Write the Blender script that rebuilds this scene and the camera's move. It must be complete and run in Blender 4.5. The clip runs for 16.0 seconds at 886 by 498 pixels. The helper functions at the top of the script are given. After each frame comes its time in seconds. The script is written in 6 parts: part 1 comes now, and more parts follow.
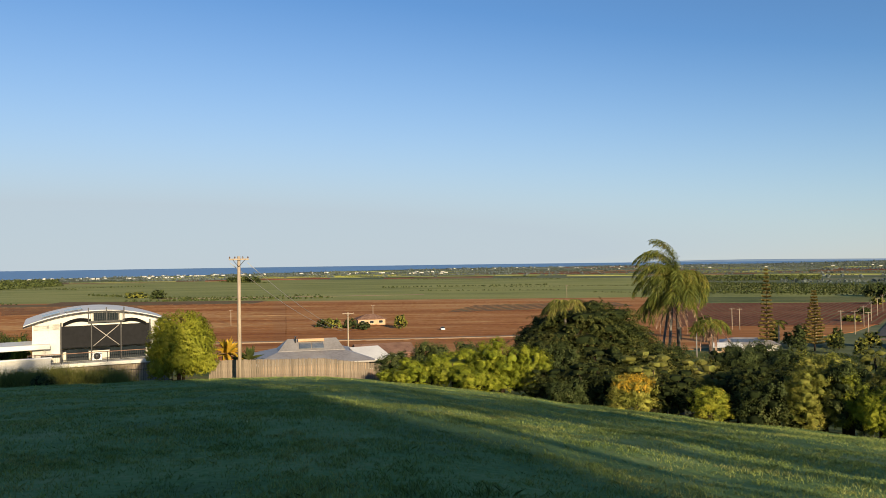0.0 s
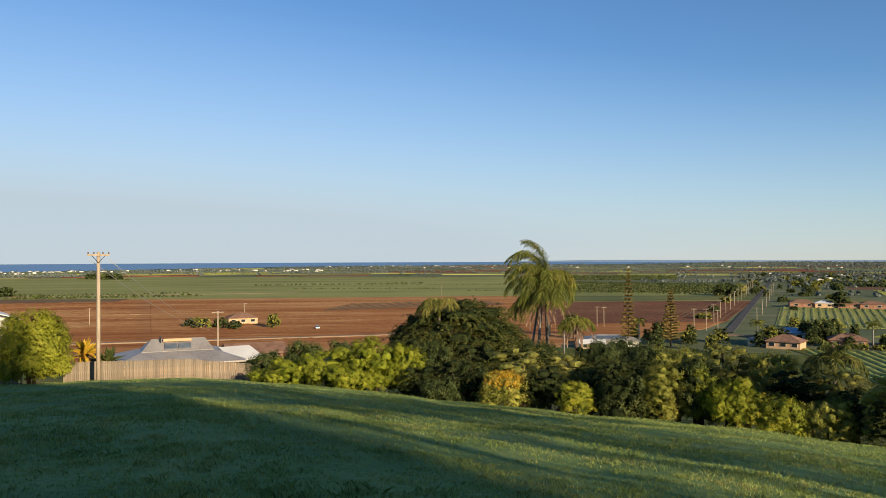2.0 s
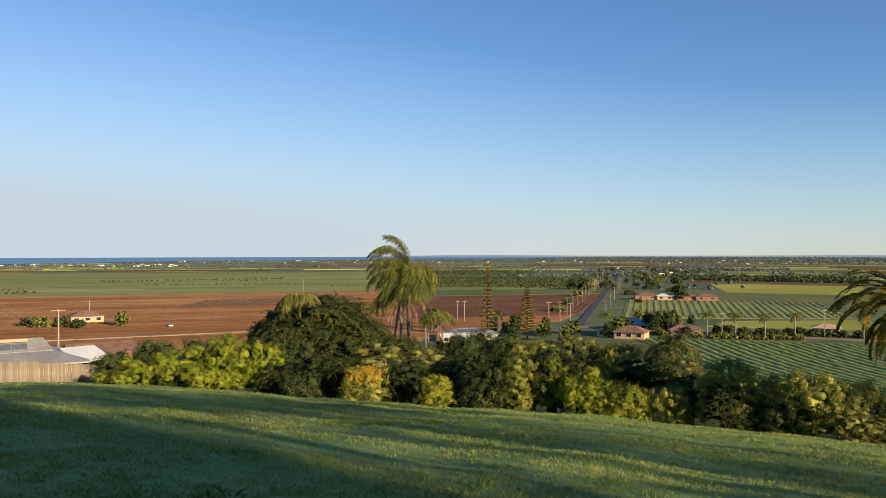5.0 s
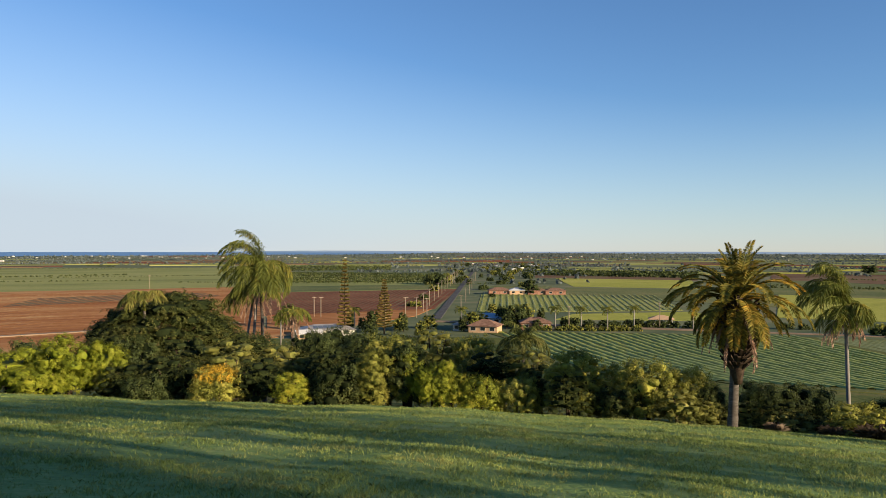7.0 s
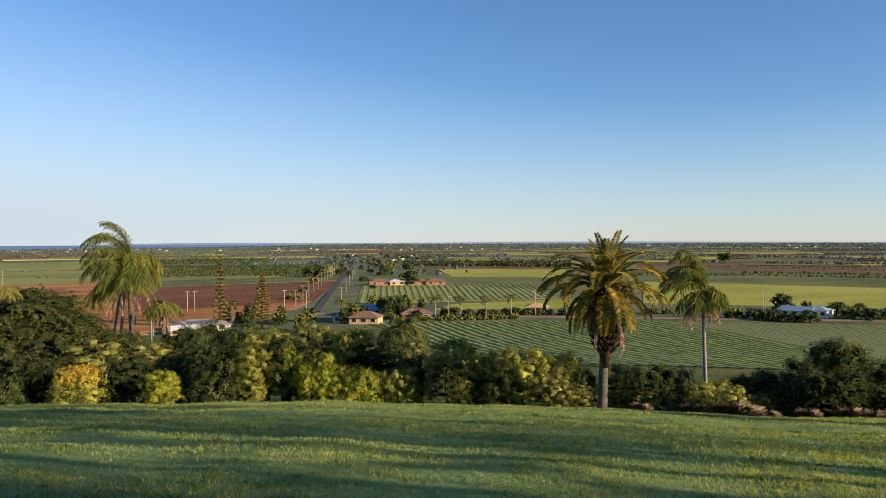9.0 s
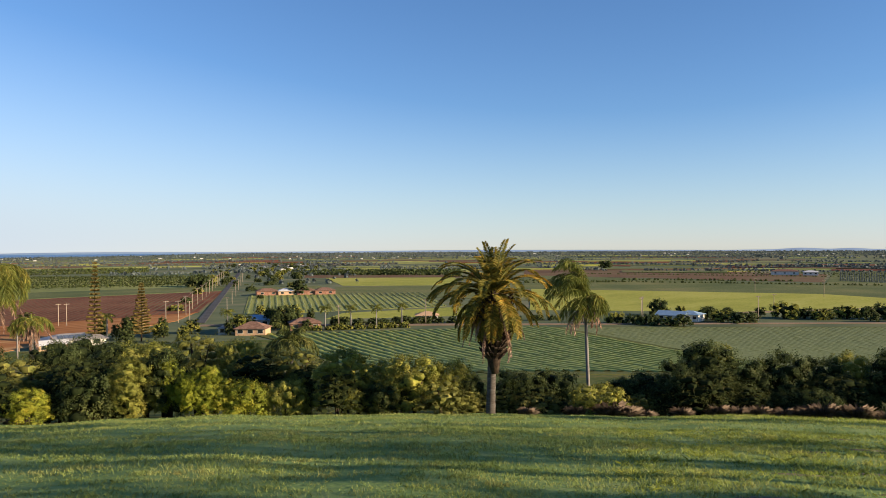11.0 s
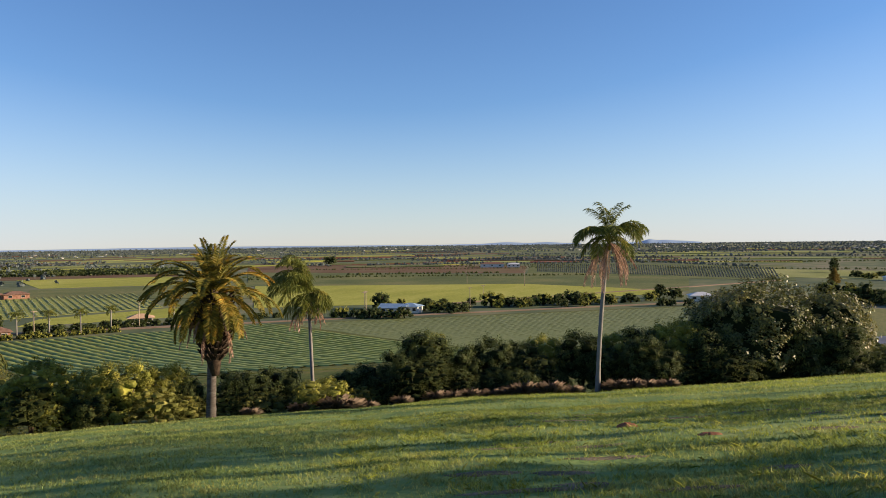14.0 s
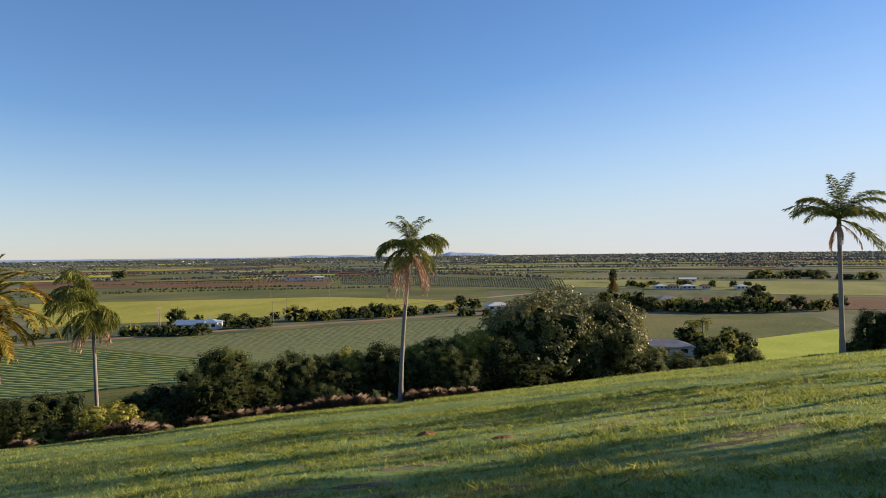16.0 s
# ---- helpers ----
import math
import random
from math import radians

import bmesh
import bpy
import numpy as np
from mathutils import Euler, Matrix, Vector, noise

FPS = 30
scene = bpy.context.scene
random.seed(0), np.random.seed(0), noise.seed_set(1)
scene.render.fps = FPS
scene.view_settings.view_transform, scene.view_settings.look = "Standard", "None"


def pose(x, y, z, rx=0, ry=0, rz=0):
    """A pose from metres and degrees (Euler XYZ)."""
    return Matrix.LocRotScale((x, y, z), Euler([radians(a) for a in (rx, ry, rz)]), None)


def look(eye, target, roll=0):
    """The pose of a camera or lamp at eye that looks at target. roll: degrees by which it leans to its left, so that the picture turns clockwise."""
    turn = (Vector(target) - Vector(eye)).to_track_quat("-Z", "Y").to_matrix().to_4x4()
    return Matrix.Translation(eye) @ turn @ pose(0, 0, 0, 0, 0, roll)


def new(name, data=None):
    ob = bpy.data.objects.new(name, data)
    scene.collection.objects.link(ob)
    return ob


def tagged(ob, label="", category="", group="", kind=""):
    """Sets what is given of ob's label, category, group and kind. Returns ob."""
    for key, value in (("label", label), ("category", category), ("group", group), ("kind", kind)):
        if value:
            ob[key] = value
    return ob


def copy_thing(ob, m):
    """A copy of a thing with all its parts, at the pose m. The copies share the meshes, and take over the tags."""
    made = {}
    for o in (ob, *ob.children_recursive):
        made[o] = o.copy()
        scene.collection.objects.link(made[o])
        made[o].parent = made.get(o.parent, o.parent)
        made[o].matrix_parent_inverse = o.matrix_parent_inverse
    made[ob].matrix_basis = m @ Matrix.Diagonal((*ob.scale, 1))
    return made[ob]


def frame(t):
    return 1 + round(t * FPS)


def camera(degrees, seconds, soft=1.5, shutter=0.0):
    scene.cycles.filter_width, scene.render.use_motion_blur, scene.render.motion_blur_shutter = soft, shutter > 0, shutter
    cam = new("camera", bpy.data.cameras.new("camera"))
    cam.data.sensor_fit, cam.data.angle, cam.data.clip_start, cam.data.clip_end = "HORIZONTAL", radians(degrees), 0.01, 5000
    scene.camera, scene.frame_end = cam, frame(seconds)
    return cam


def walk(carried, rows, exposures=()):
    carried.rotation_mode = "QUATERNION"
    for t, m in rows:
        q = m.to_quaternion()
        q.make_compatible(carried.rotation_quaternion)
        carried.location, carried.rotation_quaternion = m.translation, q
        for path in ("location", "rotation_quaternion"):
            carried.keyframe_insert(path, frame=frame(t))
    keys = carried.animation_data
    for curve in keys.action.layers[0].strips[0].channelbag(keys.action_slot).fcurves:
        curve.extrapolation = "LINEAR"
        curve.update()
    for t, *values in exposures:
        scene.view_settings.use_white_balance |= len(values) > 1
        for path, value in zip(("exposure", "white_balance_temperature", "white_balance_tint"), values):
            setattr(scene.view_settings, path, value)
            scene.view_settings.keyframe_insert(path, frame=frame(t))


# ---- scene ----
cam = camera(60.42, 16.0, soft=0.5)
ARM, EYE = 0.32, 1.6
# seconds, yaw, pitch, roll: the camera turns at arm's length round one spot on the lawn
ROWS = [
    (0.0, 2.29, 0.82, -0.76),
    (0.5, -0.64, 0.59, -0.64),
    (1.0, -2.87, 0.41, -0.43),
    (1.5, -4.91, 0.44, -0.31),
    (2.0, -7.00, 0.62, -0.20),
    (2.5, -8.59, 0.57, -0.05),
    (3.0, -10.43, 0.44, 0.08),
    (3.5, -12.27, 0.26, 0.01),
    (6.0, -22.09, 0.07, 0.03),
    (6.5, -25.25, -0.15, 0.10),
    (7.0, -28.00, -0.10, 0.16),
    (7.5, -30.19, -0.01, 0.05),
    (8.0, -32.66, -0.33, 0.08),
    (8.5, -34.96, -0.65, 0.11),
    (9.0, -36.99, -0.77, -0.21),
    (11.5, -48.23, -0.11, -0.46),
    (12.0, -51.84, -0.25, -0.76),
    (12.5, -55.37, -0.39, -0.88),
    (13.0, -58.00, -0.39, -1.08),
    (13.5, -61.13, -0.53, -1.09),
    (14.0, -65.72, -0.63, -0.72),
    (14.5, -70.00, -0.56, -0.45),
    (15.0, -73.56, -0.22, -0.48),
    (15.5, -76.95, 0.07, -0.75),
    (16.0, -80.34, 0.15, -0.74),
]


def held(yaw, pitch, roll):
    """The pose of a camera held out at arm's length, turned by yaw (left), pitch (up) and roll."""
    y, p = radians(yaw), radians(pitch)
    eye = Vector((-ARM * math.sin(y), ARM * math.cos(y), EYE))
    return look(eye, eye + Vector((-math.sin(y) * math.cos(p), math.cos(y) * math.cos(p), math.sin(p))), roll)


walk(cam, [(t, held(yaw, pitch, roll)) for t, yaw, pitch, roll in ROWS],
     exposures=[(0.0, 0.8, 5500, 10.5), (3.5, 0.9, 5500, 11.5), (7.0, 0.98, 5500, 13.0), (12.0, 1.1, 5450, 16.5), (16.0, 1.04, 5550, 19.0)])

# ---- light: a low evening sun behind the camera's right shoulder, clear sky ----
SUN_AZ, SUN_EL = 153.0, 15.0
world = bpy.data.worlds.new("evening_sky")
scene.world = world
world.use_nodes = True
wn, wl = world.node_tree.nodes, world.node_tree.links
sky = wn.new("ShaderNodeTexSky")
sky.sky_type, sky.sun_disc = "NISHITA", False
sky.sun_elevation, sky.sun_rotation = radians(SUN_EL), radians(SUN_AZ)
sky.air_density, sky.dust_density, sky.ozone_density = 1.0, 0.0, 3.0
calm = wn.new("ShaderNodeHueSaturation")
calm.inputs["Saturation"].default_value = 1.03
wl.new(sky.outputs[0], calm.inputs["Color"])
# a pale haze over the bright low sky
bright, haze, veil = wn.new("ShaderNodeRGBToBW"), wn.new("ShaderNodeMapRange"), wn.new("ShaderNodeMix")
veil.data_type = "RGBA"
wl.new(calm.outputs[0], bright.inputs[0])
wl.new(bright.outputs[0], haze.inputs[0])
for i, v in ((1, 2.7), (2, 7.5), (3, 0.0), (4, 0.95)):
    haze.inputs[i].default_value = v
wl.new(haze.outputs[0], veil.inputs["Factor"])
wl.new(calm.outputs[0], veil.inputs[6])
veil.inputs[7].default_value = (5.0, 5.2, 4.85, 1)
wl.new(veil.outputs[2], wn["Background"].inputs[0])
wn["Background"].inputs[1].default_value = 0.065
sun = new("sun", bpy.data.lights.new("sun", "SUN"))
sun.data.energy, sun.data.angle, sun.data.color = 5.3, radians(0.6), (1.0, 0.73, 0.39)
sun.matrix_world = look((0, 0, 0), (-math.sin(radians(SUN_AZ)) * math.cos(radians(SUN_EL)),
                                    -math.cos(radians(SUN_AZ)) * math.cos(radians(SUN_EL)), -math.sin(radians(SUN_EL))))

# ---- materials ----
def material(name, colors, scale=1.0, rough=0.9, bump=0.0, bump_scale=8.0, fine=None, stretch=(1, 1, 1), per="", spread=0.0,
             through_light=0.0, metal=0.0, spec=0.04):
    """A surface of two or three colours mixed by noise at two scales, with relief.
    per: 'object' or 'island' varies the brightness from piece to piece by spread; through_light: how much light leaves let through."""
    m = bpy.data.materials.new(name)
    m.use_nodes = True
    n, k = m.node_tree.nodes, m.node_tree.links
    b = n["Principled BSDF"]
    b.inputs["Roughness"].default_value, b.inputs["Metallic"].default_value = rough, metal
    b.inputs["Specular IOR Level"].default_value = spec
    place, mapping = n.new("ShaderNodeTexCoord"), n.new("ShaderNodeMapping")
    k.new(place.outputs["Object"], mapping.inputs[0])
    mapping.inputs["Scale"].default_value = stretch
    big, small = n.new("ShaderNodeTexNoise"), n.new("ShaderNodeTexNoise")
    big.inputs["Scale"].default_value, big.inputs["Detail"].default_value = scale, 4
    small.inputs["Scale"].default_value, small.inputs["Detail"].default_value = fine or scale * 9, 3
    for tex in (big, small):
        k.new(mapping.outputs[0], tex.inputs["Vector"])
    mix = n.new("ShaderNodeMath")
    mix.operation = "MULTIPLY_ADD"
    k.new(small.outputs[0], mix.inputs[0])
    mix.inputs[1].default_value = 0.45
    half = n.new("ShaderNodeMath")
    half.operation = "MULTIPLY"
    half.inputs[1].default_value = 0.6
    k.new(big.outputs[0], half.inputs[0])
    k.new(half.outputs[0], mix.inputs[2])
    ramp = n.new("ShaderNodeValToRGB")
    k.new(mix.outputs[0], ramp.inputs[0])
    stops = ramp.color_ramp.elements
    while len(stops) < len(colors):
        stops.new(0.5)
    for i, c in enumerate(colors):
        stops[i].position = 0.38 + 0.3 * i / max(1, len(colors) - 1)
        stops[i].color = (*c, 1)
    out = ramp.outputs[0]
    if per:
        if per == "object":
            src = n.new("ShaderNodeObjectInfo").outputs["Random"]
        else:
            src = n.new("ShaderNodeNewGeometry").outputs["Random Per Island"]
        val = n.new("ShaderNodeMapRange")
        val.inputs[3].default_value, val.inputs[4].default_value = 1 - spread, 1 + spread
        k.new(src, val.inputs[0])
        hsv = n.new("ShaderNodeHueSaturation")
        k.new(val.outputs[0], hsv.inputs["Value"])
        k.new(out, hsv.inputs["Color"])
        out = hsv.outputs[0]
    k.new(out, b.inputs["Base Color"])
    if bump:
        tex = n.new("ShaderNodeTexNoise")
        tex.inputs["Scale"].default_value, tex.inputs["Detail"].default_value = bump_scale, 5
        k.new(mapping.outputs[0], tex.inputs["Vector"])
        rel = n.new("ShaderNodeBump")
        rel.inputs["Strength"].default_value, rel.inputs["Distance"].default_value = min(1.0, bump * 4), bump
        k.new(tex.outputs[0], rel.inputs["Height"])
        k.new(rel.outputs[0], b.inputs["Normal"])
    if through_light:
        leaf, add = n.new("ShaderNodeBsdfTranslucent"), n.new("ShaderNodeMixShader")
        k.new(out, leaf.inputs[0])
        add.inputs[0].default_value = through_light
        k.new(b.outputs[0], add.inputs[1])
        k.new(leaf.outputs[0], add.inputs[2])
        k.new(add.outputs[0], n["Material Output"].inputs[0])
    return m


def leafy(name, *colors, spread=0.35, through_light=0.3, rough=0.6, spec=0.15):
    return material(name, colors, scale=0.6, fine=4.0, rough=rough, per="island", spread=spread, through_light=through_light, spec=spec)


LAWN = material("lawn_soil_and_thatch", spec=0.08, colors=[(0.105, 0.16, 0.05), (0.165, 0.245, 0.068), (0.245, 0.29, 0.1)], scale=0.35, fine=9, bump=0.09, bump_scale=7)
BLADE = leafy("grass_blades", (0.15, 0.21, 0.05), (0.24, 0.295, 0.07), (0.35, 0.345, 0.1), spread=0.4, through_light=0.42, spec=0.3, rough=0.55)
HILLSIDE = material("rough_hillside_grass", [(0.039, 0.0605, 0.015), (0.091, 0.11, 0.03), (0.169, 0.132, 0.05)], scale=0.08, bump=0.2, bump_scale=1.5)
# farmland turned slightly bluer, with some distance haze put into its colour
PLAIN = material("far_farmland", [(0.075, 0.098, 0.056), (0.13, 0.148, 0.075), (0.21, 0.185, 0.12)], scale=0.004, fine=0.03, stretch=(1, 2.2, 1))
RED_SOIL = material("ploughed_red_soil", [(0.2, 0.0742, 0.024), (0.32, 0.148, 0.052), (0.44, 0.265, 0.112)], scale=0.014, fine=0.12, stretch=(0.35, 2.6, 1), bump=0.15, bump_scale=1.2)
DARK_SOIL = material("dark_red_furrows", [(0.0969, 0.0395, 0.0214), (0.15, 0.0599, 0.0321), (0.213, 0.102, 0.0536)], scale=0.03, fine=0.5, bump=0.1, bump_scale=1)
BROWN_SOIL = material("brown_fallow", [(0.102, 0.0588, 0.035), (0.153, 0.098, 0.055), (0.136, 0.127, 0.06)], scale=0.02, fine=0.4, bump=0.1, bump_scale=1)
CANE = material("young_cane", [(0.156, 0.176, 0.06), (0.235, 0.249, 0.0826), (0.296, 0.297, 0.113)], scale=0.012, fine=0.6, stretch=(0.6, 2, 1), bump=0.3, bump_scale=0.8)
CANE_DARK = material("dark_cane", [(0.0845, 0.107, 0.0429), (0.127, 0.143, 0.0543), (0.186, 0.179, 0.0715)], scale=0.02, fine=0.6, bump=0.3, bump_scale=0.9)
CANE_LIME = material("yellow_green_cane", [(0.237, 0.251, 0.0435), (0.319, 0.323, 0.0599), (0.378, 0.359, 0.0869)], scale=0.02, fine=0.5, stretch=(0.7, 2, 1), bump=0.3, bump_scale=0.9)
MEADOW = material("pale_meadow", [(0.172, 0.197, 0.0562), (0.245, 0.263, 0.075), (0.302, 0.289, 0.1)], scale=0.02, fine=0.4, bump=0.2, bump_scale=0.8)
PADDOCK = material("bright_grazed_grass", [(0.27, 0.34, 0.045), (0.34, 0.4, 0.06), (0.4, 0.43, 0.085)], scale=0.05, fine=0.8, bump=0.15, bump_scale=1)
CROP = leafy("row_crop_leaves", (0.15, 0.188, 0.024), (0.212, 0.24, 0.032), (0.27, 0.28, 0.046), spread=0.15, through_light=0.0)
CROP_LIGHT = leafy("pale_row_crop_leaves", (0.135, 0.155, 0.04), (0.18, 0.197, 0.05), (0.22, 0.225, 0.07), spread=0.2, through_light=0.0)
TRACK = material("dusty_track", [(0.2, 0.145, 0.1), (0.28, 0.21, 0.145)], scale=0.1, bump=0.03)
ASPHALT = material("grey_asphalt", [(0.06, 0.06, 0.062), (0.1, 0.1, 0.1)], scale=0.2, bump=0.01)
SEA = material("deep_blue_sea", [(0.025, 0.085, 0.21), (0.035, 0.11, 0.26)], scale=0.002, fine=0.02, rough=0.35, stretch=(1, 1, 1), spec=0.4)
LIME_LEAF = leafy("lime_green_leaves", (0.125, 0.16, 0.011), (0.22, 0.248, 0.014), (0.315, 0.31, 0.027))
DARK_LEAF = leafy("dark_green_leaves", (0.042, 0.06, 0.018), (0.078, 0.1, 0.027), (0.15, 0.155, 0.042))
MID_LEAF = leafy("olive_green_leaves", (0.15, 0.168, 0.026), (0.27, 0.266, 0.042), (0.43, 0.38, 0.07))
FEATHER_LEAF = leafy("feathery_leaves", (0.105, 0.12, 0.024), (0.19, 0.192, 0.04), (0.32, 0.275, 0.066))
YELLOW_LEAF = leafy("yellow_flowering_leaves", (0.145, 0.18, 0.02), (0.264, 0.285, 0.02), (0.391, 0.332, 0.025), spread=0.4)
ORANGE_LEAF = leafy("orange_bloom", (0.25, 0.22, 0.02), (0.5, 0.32, 0.02), (0.65, 0.4, 0.03), spread=0.4)
CONIFER_LEAF = leafy("golden_conifer_sprays", (0.158, 0.179, 0.0126), (0.263, 0.273, 0.0189), (0.336, 0.326, 0.0315), spread=0.25)
PALM_LEAF = leafy("palm_leaflets", (0.081, 0.103, 0.0194), (0.146, 0.166, 0.027), (0.259, 0.221, 0.0378))
DATE_LEAF = leafy("date_palm_leaflets", (0.078, 0.092, 0.018), (0.221, 0.184, 0.025), (0.468, 0.276, 0.03))
DEAD_LEAF = leafy("dead_palm_leaflets", (0.2, 0.12, 0.08), (0.33, 0.21, 0.14), (0.46, 0.32, 0.23))
DRY_GRASS = leafy("dry_grass", (0.13, 0.1, 0.075), (0.22, 0.17, 0.13), (0.32, 0.26, 0.2))
BARK = material("grey_bark", [(0.0486, 0.0405, 0.0324), (0.0915, 0.081, 0.0702), (0.14, 0.13, 0.118)], scale=3, stretch=(1, 1, 4), bump=0.02, bump_scale=18)
DARK_BARK = material("dark_fibrous_bark", [(0.021, 0.0154, 0.0112), (0.0525, 0.0385, 0.028), (0.091, 0.07, 0.049)], scale=4, bump=0.03, bump_scale=14)
PINE_LEAF = leafy("norfolk_pine_needles", (0.119, 0.105, 0.0286), (0.238, 0.18, 0.0468), (0.34, 0.24, 0.065))
POLE_WOOD = material("weathered_pole_timber", [(0.22, 0.175, 0.125), (0.33, 0.27, 0.2), (0.42, 0.35, 0.26)], scale=1.5, stretch=(6, 6, 0.5), bump=0.006, bump_scale=12)
FENCE_WOOD = material("weathered_paling_timber", [(0.13, 0.105, 0.075), (0.22, 0.18, 0.135), (0.31, 0.255, 0.19)], scale=1.2, stretch=(5, 5, 0.6), per="object", spread=0.22, bump=0.006)
WHITE_WALL = material("cream_painted_wall", [(0.541, 0.517, 0.451), (0.623, 0.599, 0.525), (0.656, 0.64, 0.574)], scale=0.5, fine=7, rough=0.75, bump=0.004)
GREY_ROOF = material("pale_grey_corrugated_roof", [(0.22, 0.2, 0.185), (0.29, 0.27, 0.25), (0.34, 0.32, 0.3)], scale=0.4, rough=0.5, metal=0.2, bump=0.01, spec=0.4)
LIGHT_ROOF = material("light_metal_roof", [(0.56, 0.55, 0.52), (0.66, 0.65, 0.62)], scale=0.5, rough=0.55, metal=0.0, bump=0.008, spec=0.4)
TILE_ROOF = material("brown_tiled_roof", [(0.12, 0.07, 0.05), (0.2, 0.12, 0.085), (0.27, 0.17, 0.12)], scale=1.0, bump=0.03, bump_scale=4)
BRICK_WALL = material("red_brick_wall", [(0.2, 0.1, 0.065), (0.28, 0.15, 0.1), (0.34, 0.2, 0.14)], scale=1.2, bump=0.01)
TAN_WALL = material("tan_rendered_wall", [(0.42, 0.27, 0.16), (0.52, 0.36, 0.22)], scale=0.8, bump=0.006)
BLUE_ROOF = material("blue_metal_roof", [(0.2, 0.3, 0.42), (0.3, 0.4, 0.5)], scale=0.5, rough=0.45, bump=0.008)
DARK_METAL = material("black_painted_steel", [(0.012, 0.012, 0.013), (0.03, 0.03, 0.032)], scale=3, rough=0.45, spec=0.4)
SHADE_CLOTH = material("charcoal_shade_mesh", [(0.016, 0.016, 0.017), (0.022, 0.022, 0.023)], scale=2, rough=0.8, bump=0.004, bump_scale=60)
GLASS = material("dark_window_glass", [(0.012, 0.016, 0.02), (0.02, 0.026, 0.03)], scale=1, rough=0.08, spec=0.6)
PANEL = material("blue_black_solar_glass", [(0.07, 0.09, 0.12), (0.14, 0.16, 0.19)], scale=1, rough=0.15, spec=0.6)
PORCELAIN = material("brown_porcelain", [(0.09, 0.05, 0.035), (0.14, 0.08, 0.05)], scale=8, rough=0.25, spec=0.5)
WIRE = material("dull_aluminium_wire", [(0.34, 0.31, 0.27), (0.45, 0.42, 0.37)], scale=5, rough=0.5)
WHITE_PAINT = material("white_car_paint", [(0.7, 0.7, 0.7), (0.78, 0.78, 0.78)], scale=2, rough=0.25, spec=0.5)
RUBBER = material("black_rubber", [(0.015, 0.015, 0.015), (0.03, 0.03, 0.03)], scale=6, rough=0.85)
# hills in pale blue: the haze of distance is painted into the colour
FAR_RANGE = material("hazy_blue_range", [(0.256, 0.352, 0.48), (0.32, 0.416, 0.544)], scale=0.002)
THATCH = material("bare_mown_thatch", [(0.1, 0.085, 0.055), (0.17, 0.145, 0.095), (0.26, 0.22, 0.15)], scale=2.5, fine=30, bump=0.06, bump_scale=28)
EARTH = material("fresh_red_brown_earth", [(0.16, 0.08, 0.05), (0.3, 0.15, 0.09)], scale=6, bump=0.03, bump_scale=25)
PALE_TRUNK = material("pale_palm_trunk", [(0.173, 0.162, 0.146), (0.259, 0.243, 0.224)], scale=2, bump=0.01)
# scrub leaves blued and paled: distance haze is put into their colour
HAZED_LEAF = leafy("hazed_grey_green_scrub", (0.085, 0.106, 0.098), (0.11, 0.132, 0.122), (0.135, 0.155, 0.145), spread=0.1, through_light=0.0)
# near-black crown cores: shade between leaf clumps put into their colour
GAP_SHADE = material("dark_gap_shade", [(0.012, 0.018, 0.006), (0.026, 0.034, 0.012)], scale=3, bump=0.05, bump_scale=6)
TIER_LEAF = leafy("fine_dark_olive_leaves", (0.05, 0.066, 0.016), (0.098, 0.112, 0.025), (0.17, 0.16, 0.04))
GLOSSY_LEAF = leafy("glossy_dark_leaves", (0.07, 0.088, 0.022), (0.14, 0.145, 0.035), (0.3, 0.26, 0.075), spread=0.45, through_light=0.2, rough=0.45, spec=0.3)
ROW_EARTH = material("weedy_soil_between_rows", [(0.075, 0.085, 0.027), (0.105, 0.115, 0.036), (0.135, 0.135, 0.05)], scale=0.05, fine=0.8, bump=0.15, bump_scale=1)
# couch grass, brightened so its colour carries part of the sunny edge's light
COUCH = leafy("yellow_green_couch_grass", (0.19, 0.24, 0.03), (0.29, 0.335, 0.045), (0.39, 0.4, 0.07), spread=0.35, through_light=0.42, rough=0.5, spec=0.3)

# ---- the lie of the land ----
EDGE = np.array([  # bearing, distance and height of the lawn's far edge
    (-60, 72, -7.6), (-32, 70, -7.9), (-21.6, 68, -8.15), (-11.3, 64, -7.9), (-2.9, 58, -7.9), (7.3, 52, -8.1), (17.2, 46, -7.7),
    (28, 42, -7.2), (36, 41, -7.3), (45, 40, -7.15), (59, 41, -7.3), (68, 43, -7.25), (77, 44, -7.1), (86, 46, -6.7), (92, 47, -6.2),
    (101, 49, -5.45), (107.5, 51, -4.75), (113, 53, -4.3), (140, 60, -1.6), (180, 60, 0.3), (230, 60, 0.0), (270, 66, -3.0), (300, 72, -7.6)])
PLAIN_Z = -29.0


def edge_of(az):
    a = (np.asarray(az, float) + 60) % 360 - 60
    keys = np.concatenate([EDGE[:, 0], [300]])
    return np.interp(a, keys[:len(EDGE)], EDGE[:, 1]), np.interp(a, keys[:len(EDGE)], EDGE[:, 2])


